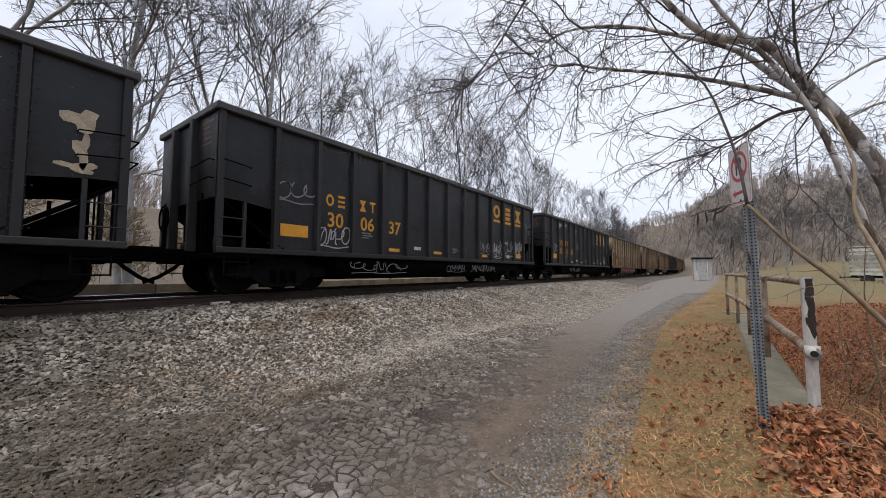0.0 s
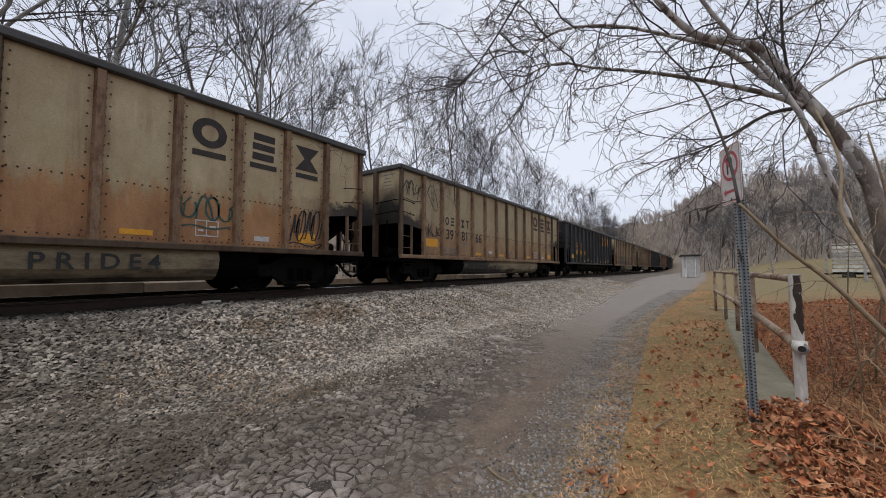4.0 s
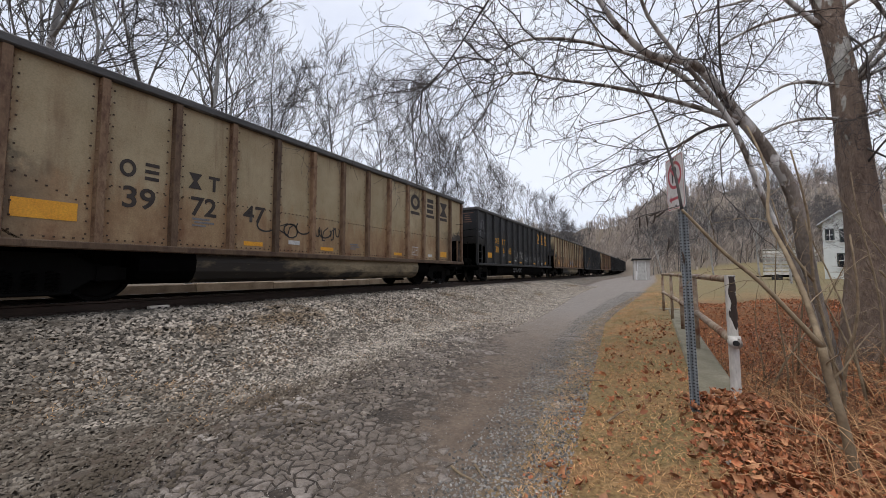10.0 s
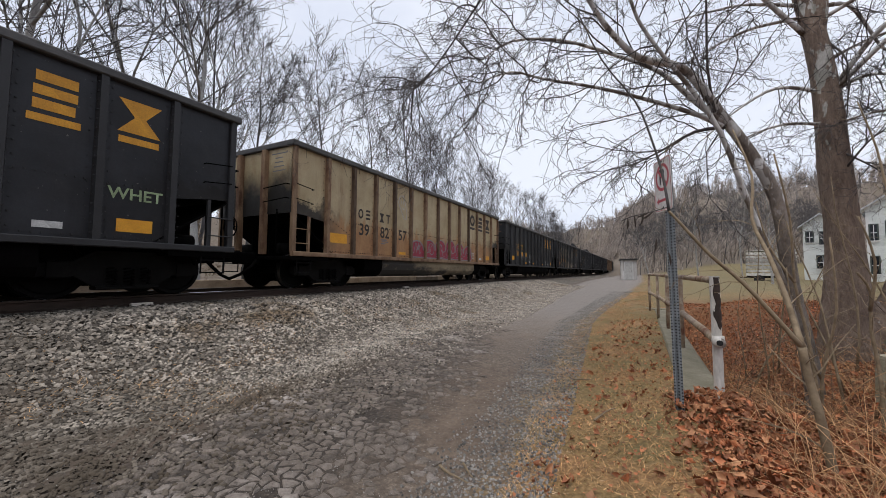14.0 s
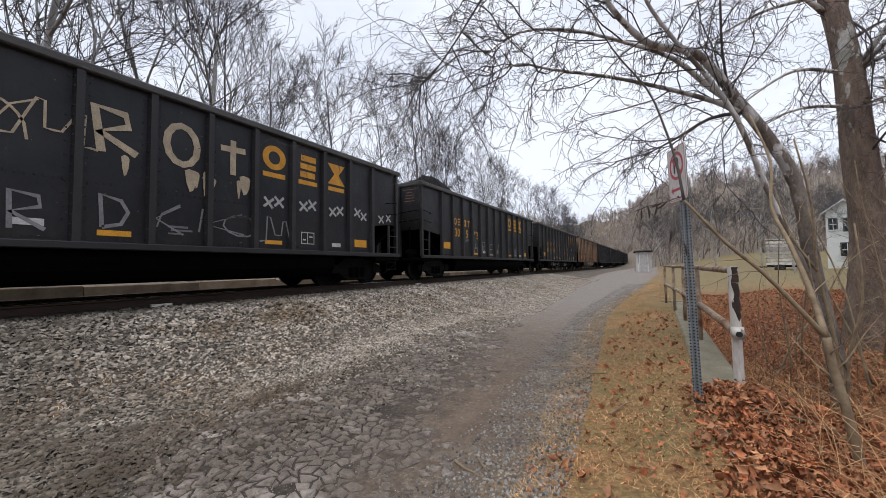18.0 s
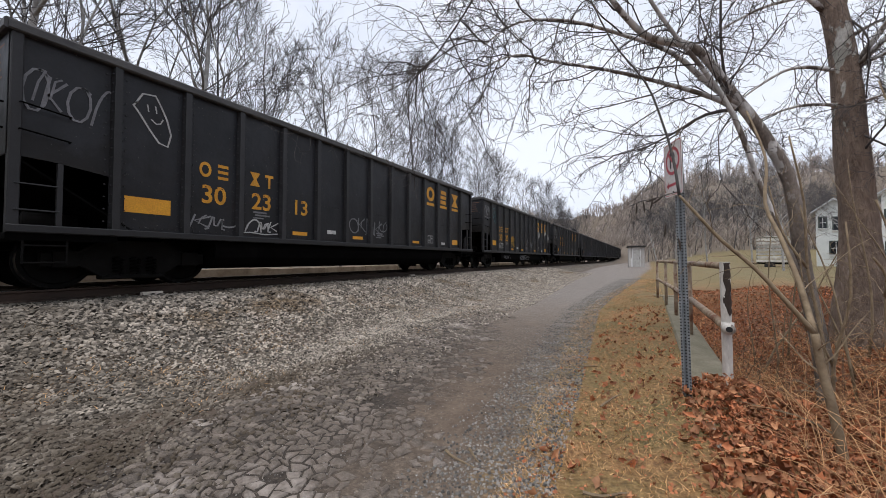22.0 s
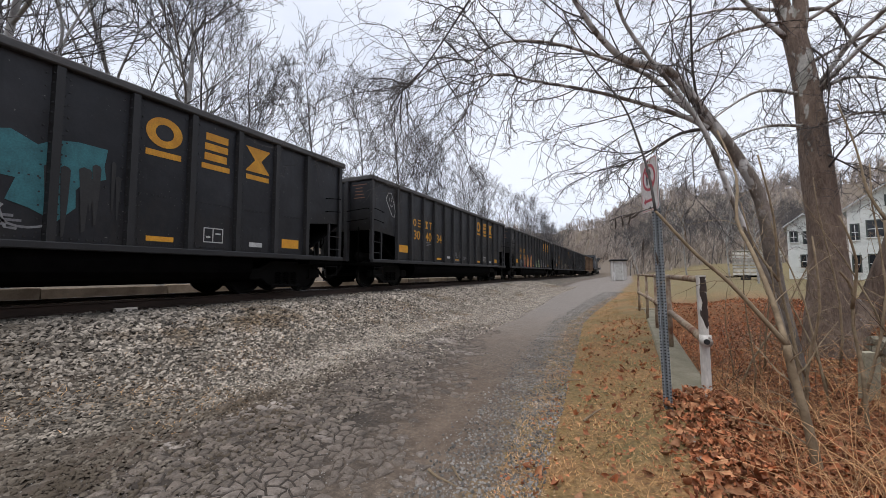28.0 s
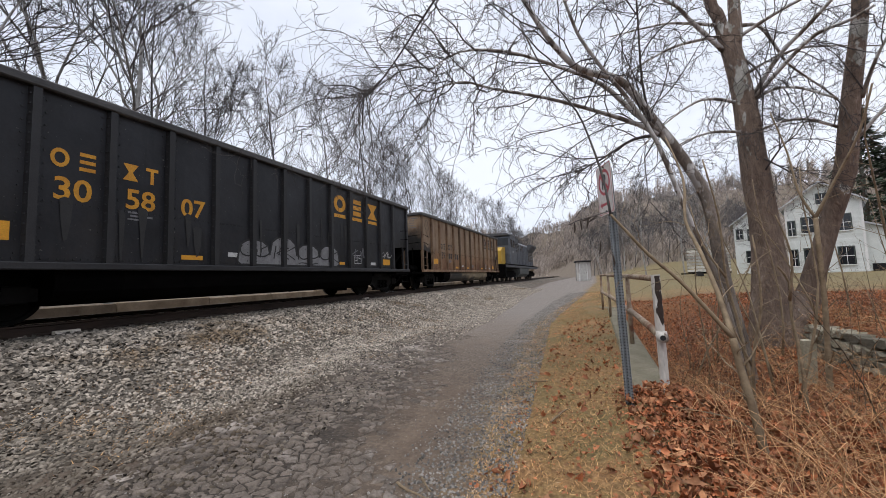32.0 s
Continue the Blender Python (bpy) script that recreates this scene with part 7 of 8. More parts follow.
# ---- the pushing locomotive ----
LOCO_BLUE = surface("faded_dark_blue_locomotive_paint", (0.045, 0.053, 0.068), (0.115, 0.128, 0.15), 2, 0.5, bump=0.1, spots=(0.10, 0.095, 0.09), spot_at=0.58, spot_scale=1.5)
LOCO_YELLOW = surface("yellow_locomotive_paint", (0.40, 0.24, 0.03), (0.54, 0.34, 0.045), 2, 0.5, bump=0.1, spots=(0.2, 0.13, 0.04), spot_at=0.65, spot_scale=2)
TANK_GREY = surface("dusty_grey_fuel_tank_paint", (0.06, 0.065, 0.062), (0.12, 0.125, 0.118), 2, 0.8, bump=0.2)
LOCO_LEN = 21.6


def build_locomotive():
    loco = thing("diesel_locomotive", "dark blue diesel locomotive with a yellow nose pushing the train", "locomotive")
    part("frame", Geo().box(-1.5, 1.5, -10.3, 10.3, 1.32, 1.62, 0.03), LOCO_BLUE, loco)
    part("nose", Geo().prism([(-9.6, 1.62), (-7.9, 1.62), (-7.9, 3.35), (-9.1, 3.25), (-9.6, 2.9)], -1.0, 1.0, "x"), LOCO_YELLOW, loco, "yellow sloped nose")
    cab = part("cab", Geo().prism([(-7.9, 1.62), (-5.3, 1.62), (-5.3, 4.62), (-7.4, 4.62), (-7.9, 4.35)], -1.52, 1.52, "x"), LOCO_BLUE, loco, "dark blue cab with windows")
    for s in (-1, 1):
        for y in (-7.2, -6.1):
            part("window", Geo().box(s * 1.53 - 0.015, s * 1.53 + 0.015, y - 0.4, y + 0.4, 3.35, 4.1), GLASS_DARK, cab)
        part("windscreen", Geo().box(s * 0.75 - 0.6, s * 0.75 + 0.6, -7.93, -7.90, 3.5, 4.25), GLASS_DARK, cab)
        part("handrail", Geo().tube([(s * 1.48, -5.2, 2.6), (s * 1.48, 10.0, 2.6)], 0.02, 5), LOCO_BLUE, loco)
        for k in range(9):
            y = -5.1 + 1.88 * k
            part("stanchion", Geo().tube([(s * 1.48, y, 1.6), (s * 1.48, y, 2.6)], 0.018, 5), LOCO_BLUE, loco)
        part("step_well", Geo().box(s * 1.35 - 0.17, s * 1.35 + 0.17, -10.5, -10.0, 0.45, 1.55, 0.02), UNDER, loco)
        part("radiator_wing", Geo().prism([(s * 0.95, 3.5), (s * 1.52, 4.25), (s * 1.52, 4.5), (s * 0.95, 4.5)], 5.6, 9.6, "y"), ROOF_DARK, loco)
    part("hood", Geo().prism([(-0.95, 1.62), (0.95, 1.62), (0.95, 4.15), (0.7, 4.4), (-0.7, 4.4), (-0.95, 4.15)], -5.3, 9.9, "y"), LOCO_BLUE, loco)
    for k in range(10):
        y = -4.6 + 1.02 * k
        part("hood_door", Geo().box(0.955, 0.975, y, y + 0.92, 1.8, 3.9, 0.008), LOCO_BLUE, loco)
    part("blower_box", Geo().box(-1.35, 1.35, -5.3, -2.6, 3.9, 4.55, 0.05), ROOF_DARK, loco)
    part("cab_roof", Geo().prism([(-1.56, 4.5), (1.56, 4.5), (1.2, 4.72), (-1.2, 4.72)], -8.0, -5.25, "y"), ROOF_DARK, loco, "dark grimy cab roof")
    for y0, y1, z0, z1 in ((-2.3, -0.6, 3.2, 4.0), (0.4, 2.0, 3.3, 4.05), (5.8, 9.4, 2.3, 3.4)):
        grille = part("grille", Geo().box(0.976, 0.99, y0, y1, z0, z1), GLASS_DARK, loco, "dark intake grille")
        for q in range(5):
            z = z0 + (z1 - z0) * (q + 0.5) / 5
            part("slat", Geo().box(0.99, 1.0, y0, y1, z - 0.03, z + 0.03), LOCO_BLUE, grille)
    part("walkway_edge", Geo().box(1.44, 1.53, -10.2, 10.2, 1.56, 1.66, 0.01), UNDER, loco)
    part("fuel_tank", Geo().prism([(-1.45, 1.3), (1.45, 1.3), (1.45, 0.7), (1.1, 0.35), (-1.1, 0.35), (-1.45, 0.7)], -3.0, 3.0, "y"), TANK_GREY, loco, "grimy fuel tank")
    part("pilot", Geo().box(-1.45, 1.45, -10.55, -10.3, 0.3, 1.6, 0.03), UNDER, loco)
    part("coupler", Geo().box(-0.15, 0.15, -11.2, -10.5, 0.65, 0.95, 0.04), UNDER, loco)
    part("number_bars", plates([(-0.3, -0.1, -0.08, 0.08), (-0.06, 0.14, -0.08, 0.08)]), WHITE_MARK, loco, at=pose(1.54, -6.6, 2.9))
    for s in (-1, 1):
        truck = part("truck", Geo().box(-1.05, 1.05, s * 6.6 - 2.3, s * 6.6 + 2.3, 0.55, 1.05, 0.05), UNDER, loco)
        for x in (-1.12, 1.12):
            part("side_frame", Geo().prism([(s * 6.6 - 2.6, 0.45), (s * 6.6 - 2.6, 0.75), (s * 6.6 - 1.2, 0.95), (s * 6.6 + 1.2, 0.95), (s * 6.6 + 2.6, 0.75), (s * 6.6 + 2.6, 0.45), (s * 6.6 + 1.5, 0.32), (s * 6.6 - 1.5, 0.32)], x - 0.07, x + 0.07, "x"), UNDER, truck)
        for k in (-1, 0, 1):
            # sits at its own place; turns with the keys given in motions()
            LOCO_WHEELS.append((part("wheel_set", WHEEL_MESH, None, truck, "steel wheels", at=pose(0, s * 6.6 + 1.85 * k, 0.457)), s * 6.6 + 1.85 * k))
    return loco


LOCO_WHEELS = []
TRAIN[31] = (build_locomotive(), LOCO_LEN / 2 - END + 0.8)
build_sign()
build_culvert()


# ---- trees ----
BARK = surface("mottled_grey_sycamore_bark", (0.095, 0.076, 0.062), (0.24, 0.205, 0.175), 5, 0.9, bump=0.6, spots=(0.5, 0.48, 0.45), spot_at=0.62, spot_scale=5.5, stretch=(1, 1, 0.5), dist=0.02)
DARK_BARK = surface("brown_trunk_bark", (0.105, 0.073, 0.055), (0.25, 0.186, 0.145), 6, 0.92, bump=1.0, spots=(0.36, 0.32, 0.28), spot_at=0.62, spot_scale=6, stretch=(1, 1, 0.32), dist=0.05, fine=26)
TWIG = surface("grey_brown_twig_bark", (0.035, 0.03, 0.029), (0.085, 0.075, 0.071), 7, 0.9, bump=0)
SAPLING = surface("smooth_tan_sapling_bark", (0.14, 0.098, 0.058), (0.30, 0.228, 0.145), 8, 0.85, bump=0.5, fine=22)
PALE_BARK = surface("pale_far_sycamore_bark", (0.20, 0.195, 0.185), (0.44, 0.43, 0.41), 1.5, 0.9, bump=0.3, spots=(0.10, 0.085, 0.07), spot_at=0.55, spot_scale=0.8)
FAR_TWIG = surface("far_grey_twig", (0.05, 0.046, 0.047), (0.115, 0.108, 0.108), 3, 0.95, bump=0, per="object", vary=(0.7, 1.4))
# Hill twigs are paler and greyer: distance haze is put into their colour.
HILL_TWIG = surface("haze_tinted_hill_wood", (0.29, 0.242, 0.208), (0.49, 0.425, 0.375), 0.05, 0.95, bump=0, per="island")
POD = surface("dark_seed_pod", (0.03, 0.02, 0.015), (0.06, 0.042, 0.03), 8, 0.8, bump=0)


def flaking(m, low, high, pale, tone, much=0.17):
    """Old bark gives way to smooth pale patches with height."""
    nt, ln = m.node_tree.nodes, m.node_tree.links
    bs = nt["Principled BSDF"]
    src = bs.inputs["Base Color"].links[0].from_socket
    sep = nt.new("ShaderNodeSeparateXYZ")
    ln.new(object_vec(nt), sep.inputs[0])
    r = nt.new("ShaderNodeMapRange")
    r.inputs["From Min"].default_value, r.inputs["From Max"].default_value = low, high
    ln.new(sep.outputs["Z"], r.inputs["Value"])
    patch = noise_node(nt, ln, object_vec(nt), 4.5, 4, 0.55, (1, 1, 0.4))
    fac = ramp_node(nt, ln, math_node(nt, ln, "ADD", patch, math_node(nt, ln, "MULTIPLY", r.outputs[0], much)), [(0.70, grey(0)), (0.72, grey(0.85))])
    second = ramp_node(nt, ln, noise_node(nt, ln, object_vec(nt), 7.0, 3, 0.5, (1, 1, 0.5)), [(0.45, tone), (0.55, pale)])
    ln.new(mix_node(nt, ln, fac, src, second), bs.inputs["Base Color"])


flaking(BARK, 0.6, 3.0, (0.62, 0.61, 0.59), (0.40, 0.39, 0.37), 0.25)
flaking(DARK_BARK, 2.0, 5.0, (0.46, 0.45, 0.42), (0.27, 0.27, 0.24))


def bend_path(rng, p, d, length, steps, wander, droop):
    """A wandering branch: points from p along d; droop pulls the tip down (negative: up)."""
    pts = [p.copy()]
    d = d.copy()
    for _ in range(steps):
        d = (d + Vector((rng.gauss(0, wander), rng.gauss(0, wander), rng.gauss(0, wander) - droop))).normalized()
        p = p + d * (length / steps)
        pts.append(p.copy())
    return pts


def side_way(rng, d, spread):
    """A way that leaves d at about the spread angle."""
    o = d.orthogonal().normalized()
    o.rotate(Matrix.Rotation(rng.uniform(0, 6.2832), 3, d))
    return (d * math.cos(spread) + o * math.sin(spread)).normalized()


def twigs(rng, geo, pts, r0, r1, level, count, length, wander, droop, sides):
    """Side shoots along a branch, and shoots on those."""
    n = len(pts) - 1
    for k in range(count):
        f = 0.15 + 0.85 * (k + rng.random()) / count
        i = min(int(f * n), n - 1)
        p = pts[i].lerp(pts[i + 1], f * n - i)
        d = (pts[i + 1] - pts[i]).normalized()
        ln = length * (1.15 - 0.6 * f) * rng.uniform(0.6, 1.25)
        r = max(min((r0 + (r1 - r0) * f) * 0.55, ln * 0.022), 0.0022)
        w = side_way(rng, d, rng.uniform(0.5, 1.1))
        q = bend_path(rng, p, w, ln, 5 if level > 1 else 4, wander, droop)
        geo.tube(q, [r * (1 - 0.75 * j / (len(q) - 1)) for j in range(len(q))], sides if level > 1 else 3, False)
        if level > 1:
            twigs(rng, geo, q, r, r * 0.3, level - 1, max(3, int(count * 0.62)), ln * 0.48, wander, droop, 3)


def hang(rng, geo, pts, count, length, r):
    """Long crooked branches that spread and droop, with sparse fine twigs on them."""
    n = len(pts) - 1
    for k in range(count):
        f = 0.05 + 0.95 * (k + rng.random()) / count
        i = min(int(f * n), n - 1)
        p = pts[i].lerp(pts[i + 1], f * n - i)
        d = (pts[i + 1] - pts[i]).normalized()
        ln = length * rng.uniform(0.5, 1.3)
        q = bend_path(rng, p, side_way(rng, d, rng.uniform(0.5, 1.2)), ln, 9, 0.22, 0.045)
        geo.tube(q, [r * (1 - 0.07 * j) for j in range(10)], 4, False)
        for m in range(9):
            g = 0.12 + 0.88 * (m + rng.random()) / 9
            j = min(int(g * 9), 8)
            s = q[j].lerp(q[j + 1], g * 9 - j)
            u = bend_path(rng, s, side_way(rng, (q[j + 1] - q[j]).normalized(), rng.uniform(0.45, 1.1)), ln * rng.uniform(0.2, 0.48), 5, 0.32, 0.10)
            geo.tube(u, [r * 0.5 * (1 - 0.12 * c) for c in range(6)], 3, False)
            for e in range(5):
                h = rng.uniform(0.2, 1.0)
                c = min(int(h * 5), 4)
                s2 = u[c].lerp(u[c + 1], h * 5 - c)
                w = bend_path(rng, s2, side_way(rng, (u[c + 1] - u[c]).normalized(), rng.uniform(0.5, 1.1)), ln * rng.uniform(0.06, 0.20), 3, 0.38, 0.13)
                geo.tube(w, [r * 0.3, r * 0.27, r * 0.24, r * 0.2], 3, False)


def trunk_geo(paths, sides=10):
    g = Geo()
    for pts, r0, r1 in paths:
        v = [Vector(p) for p in pts]
        # rounder: split each stretch once by a smooth curve
        fine = []
        for i in range(len(v) - 1):
            a, b, c, d = v[max(i - 1, 0)], v[i], v[i + 1], v[min(i + 2, len(v) - 1)]
            for s in (0.0, 0.34, 0.67):
                fine.append(0.5 * ((2 * b) + (c - a) * s + (2 * a - 5 * b + 4 * c - d) * s * s + (3 * b - a - 3 * c + d) * s ** 3))
        fine.append(v[-1])
        n = len(fine) - 1
        g.tube(fine, [r0 + (r1 - r0) * (k / n) ** 0.8 for k in range(n + 1)], sides)
    return g


LEANING = [
    ([(2.02, 6.74, -0.6), (1.96, 6.72, 0.09), (1.79, 6.66, 1.12), (1.63, 6.50, 2.31), (1.29, 6.37, 3.06), (1.01, 6.22, 3.49), (0.82, 6.05, 3.77), (0.53, 5.88, 4.12), (0.05, 5.60, 4.22), (-0.23, 5.39, 4.46), (-0.46, 5.18, 4.77), (-0.78, 4.94, 5.40)], 0.11, 0.026),  # leaning trunk
    ([(1.02, 6.22, 3.39), (0.69, 6.16, 3.74), (0.30, 5.99, 4.15), (-0.26, 5.79, 4.45), (-0.99, 5.41, 4.68), (-1.58, 4.96, 4.58), (-1.94, 4.61, 4.18)], 0.05, 0.009),  # upper limb
    ([(1.02, 6.22, 3.31), (0.77, 6.15, 3.49), (0.19, 6.00, 3.76), (-0.49, 5.78, 4.01), (-1.22, 5.36, 4.13), (-1.61, 5.05, 4.18), (-1.98, 4.70, 3.94)], 0.042, 0.009),  # lower limb
    ([(1.86, 6.38, -0.6), (1.78, 6.36, 0.29), (1.59, 6.30, 1.27), (1.29, 6.17, 2.13), (0.95, 5.92, 3.14), (0.61, 5.77, 3.77), (0.34, 5.59, 4.13), (0.06, 5.40, 4.57), (-0.04, 5.30, 4.82), (-0.21, 5.10, 5.35)], 0.045, 0.018),  # dark stem
    ([(-1.18, 4.24, 5.39), (-1.77, 4.24, 4.76), (-2.20, 4.26, 4.30), (-2.60, 4.27, 3.93), (-2.79, 4.27, 3.83)], 0.017, 0.006),  # high limb
    ([(0.93, 6.13, 3.50), (0.84, 5.94, 4.06), (0.82, 5.74, 4.79), (0.80, 5.54, 5.34)], 0.02, 0.01),  # upright
    ([(1.10, 6.31, 3.33), (0.67, 5.96, 3.21), (0.27, 5.79, 2.96), (-0.14, 5.60, 2.73)], 0.03, 0.008),  # low right limb
]


def build_leaning_tree():
    rng = random.Random(31)
    tree = thing("sycamore_tree", "leaning bare sycamore with mottled bark over the lane", "tree", group="bare trees by the ditch", at=pose(0, 0, 0))
    part("trunk", trunk_geo(LEANING[:1], 12), BARK, tree, "mottled grey and white trunk", smooth=True)
    for pts, r0, r1 in LEANING[1:]:
        part("limb", trunk_geo([(pts, r0, r1)], 7), BARK if r0 > 0.04 else TWIG, tree, smooth=True)
    g = Geo()
    for k, (pts, r0, r1) in enumerate(LEANING):
        v = [Vector(p) for p in pts]
        if k == 0 or k == 3:
            v = v[5 if k == 0 else 4:]
        hang(rng, g, v, (9, 12, 12, 7, 7, 5, 7)[k], (1.9, 1.9, 1.8, 1.6, 1.4, 1.3, 1.4)[k], 0.011)
        hang(rng, g, v[-2:], 8 if k in (1, 2, 4) else 5, 1.9 if k in (1, 2, 4) else 1.3, 0.007)
    part("crown", g, TWIG, tree, "fine drooping bare twigs")


def build_big_tree():
    rng = random.Random(32)
    tree = thing("sycamore_tree", "big two-trunked bare tree on the leafy bank", "tree", group="bare trees by the ditch", at=pose(0, 0, 0))
    first = [((2.95, 8.54, -0.4), 0.42), ((2.96, 8.54, 0.4), 0.34), ((2.98, 8.54, 1.03), 0.285), ((2.98, 8.54, 1.6), 0.245), ((2.96, 8.54, 2.27), 0.225), ((2.91, 8.54, 3.12), 0.215),
             ((2.88, 8.54, 4.0), 0.195), ((2.83, 8.54, 4.74), 0.175), ((2.74, 8.54, 5.45), 0.165), ((2.64, 8.55, 5.9), 0.115), ((2.57, 8.55, 6.28), 0.105), ((2.47, 8.55, 6.62), 0.10), ((2.2, 8.4, 8.4), 0.07)]
    fork = [((2.76, 8.54, 5.35), 0.12), ((2.82, 8.5, 5.86), 0.11), ((2.83, 8.5, 6.3), 0.10), ((2.86, 8.45, 7.0), 0.09), ((3.0, 8.3, 8.6), 0.06)]
    second = [((3.3, 8.8, -0.4), 0.38), ((3.45, 8.78, 0.5), 0.24), ((3.59, 8.75, 0.83), 0.185), ((3.69, 8.7, 1.26), 0.158), ((3.81, 8.65, 1.68), 0.148), ((3.94, 8.6, 2.18), 0.148), ((4.1, 8.42, 2.91), 0.148),
              ((4.13, 8.25, 3.64), 0.135), ((4.19, 8.1, 4.43), 0.118), ((4.28, 8.0, 5.2), 0.105), ((4.3, 7.9, 5.8), 0.10), ((4.35, 7.6, 7.8), 0.065)]

    def grown(rows, sides=14):
        """A trunk through the rows of point and radius, rounded, with slight bulges."""
        pts, radii = [], []
        for i in range(len(rows) - 1):
            q = [Vector(rows[max(0, min(len(rows) - 1, i + e))][0]) for e in (-1, 0, 1, 2)]
            for f in (0.0, 0.25, 0.5, 0.75):
                pts.append(0.5 * ((2 * q[1]) + (q[2] - q[0]) * f + (2 * q[0] - 5 * q[1] + 4 * q[2] - q[3]) * f * f + (3 * q[1] - q[0] - 3 * q[2] + q[3]) * f ** 3))
                radii.append((rows[i][1] + (rows[i + 1][1] - rows[i][1]) * f) * rng.uniform(0.985, 1.02))
        return Geo().tube(pts + [Vector(rows[-1][0])], radii + [rows[-1][1]], sides)
    part("trunk", grown(first), DARK_BARK, tree, "straight brown trunk, flaking to pale patches higher up", smooth=True)
    part("trunk", grown(fork), DARK_BARK, tree, "upper fork of the straight trunk", smooth=True)
    part("trunk", grown(second), DARK_BARK, tree, "outward-leaning brown trunk", smooth=True)
    part("root_flare", grown([((3.12, 8.62, -0.6), 0.70), ((3.14, 8.62, 0.0), 0.53), ((3.17, 8.64, 0.4), 0.42), ((3.22, 8.66, 0.7), 0.27), ((3.25, 8.68, 0.86), 0.12)]), DARK_BARK, tree, smooth=True)
    limbs = [([(2.98, 8.5, 4.5), (3.3, 8.2, 5.04), (3.58, 7.9, 5.3), (3.78, 7.6, 5.5), (4.0, 7.3, 5.75)], 0.05, 0.022), ([(2.95, 8.5, 4.4), (3.32, 8.1, 4.82), (3.64, 7.8, 5.09), (3.89, 7.5, 5.05), (4.1, 7.3, 5.1)], 0.05, 0.02),
             ([(2.9, 8.55, 4.95), (3.42, 8.7, 5.24), (3.98, 8.8, 5.37), (5.03, 8.9, 5.16)], 0.035, 0.012), ([(2.85, 8.5, 5.7), (3.3, 8.3, 5.86), (3.54, 8.1, 5.88), (3.84, 7.9, 5.9), (4.2, 7.6, 5.9)], 0.042, 0.014),
             ([(2.85, 8.6, 5.98), (3.25, 8.7, 5.94), (3.56, 8.9, 5.52), (3.75, 9.0, 5.2), (4.13, 9.1, 4.81), (4.5, 9.2, 4.43)], 0.045, 0.012), ([(2.93, 8.5, 4.38), (3.22, 8.3, 4.49), (3.45, 8.1, 4.37), (3.64, 7.9, 4.14), (3.82, 7.8, 3.95)], 0.036, 0.014),
             ([(4.08, 8.3, 3.6), (3.56, 8.1, 3.78), (3.19, 8.0, 3.78), (2.86, 7.9, 3.68)], 0.032, 0.011), ([(2.75, 8.5, 4.42), (2.33, 8.3, 4.5), (1.96, 8.1, 4.42), (1.42, 7.9, 4.04), (1.0, 7.6, 3.6)], 0.042, 0.010),
             ([(2.75, 8.5, 3.85), (2.18, 8.2, 3.84), (1.61, 8.0, 3.62), (1.3, 7.8, 3.3)], 0.034, 0.008), ([(2.6, 8.5, 5.5), (2.06, 8.2, 6.05), (1.8, 8.0, 6.3), (1.45, 7.8, 6.47), (0.6, 7.3, 6.9)], 0.055, 0.015),
             ([(2.5, 8.5, 6.05), (1.94, 8.2, 6.06), (1.48, 7.9, 5.98), (0.58, 7.5, 5.75)], 0.04, 0.012), ([(2.55, 8.5, 5.8), (1.89, 8.3, 5.71), (1.38, 8.1, 5.48), (0.78, 7.9, 5.12), (0.3, 7.6, 4.7)], 0.036, 0.010),
             ([(2.9, 8.5, 5.25), (3.05, 8.3, 4.77), (2.97, 8.2, 3.81)], 0.022, 0.008), ([(4.25, 8.1, 4.0), (4.32, 7.9, 4.41), (4.38, 7.7, 4.7), (4.6, 7.4, 5.3)], 0.04, 0.012),
             ([(2.98, 8.4, 3.0), (3.15, 8.1, 3.35), (3.3, 7.9, 3.5)], 0.022, 0.008), ([(2.98, 8.4, 3.3), (3.2, 8.1, 2.95), (3.4, 7.9, 2.6)], 0.02, 0.006), ([(4.1, 8.4, 3.2), (4.8, 8.0, 4.1), (5.6, 7.8, 4.4)], 0.04, 0.01)]
    g = Geo()
    for pts, r0, r1 in limbs:
        part("limb", trunk_geo([(pts, r0 * 0.9, r1)], 7), BARK if r0 > 0.03 else TWIG, tree, smooth=True)
        hang(rng, g, [Vector(p) for p in pts], 6, 1.3, 0.009)
    part("crown", g, TWIG, tree, "bare grey-brown twigs")


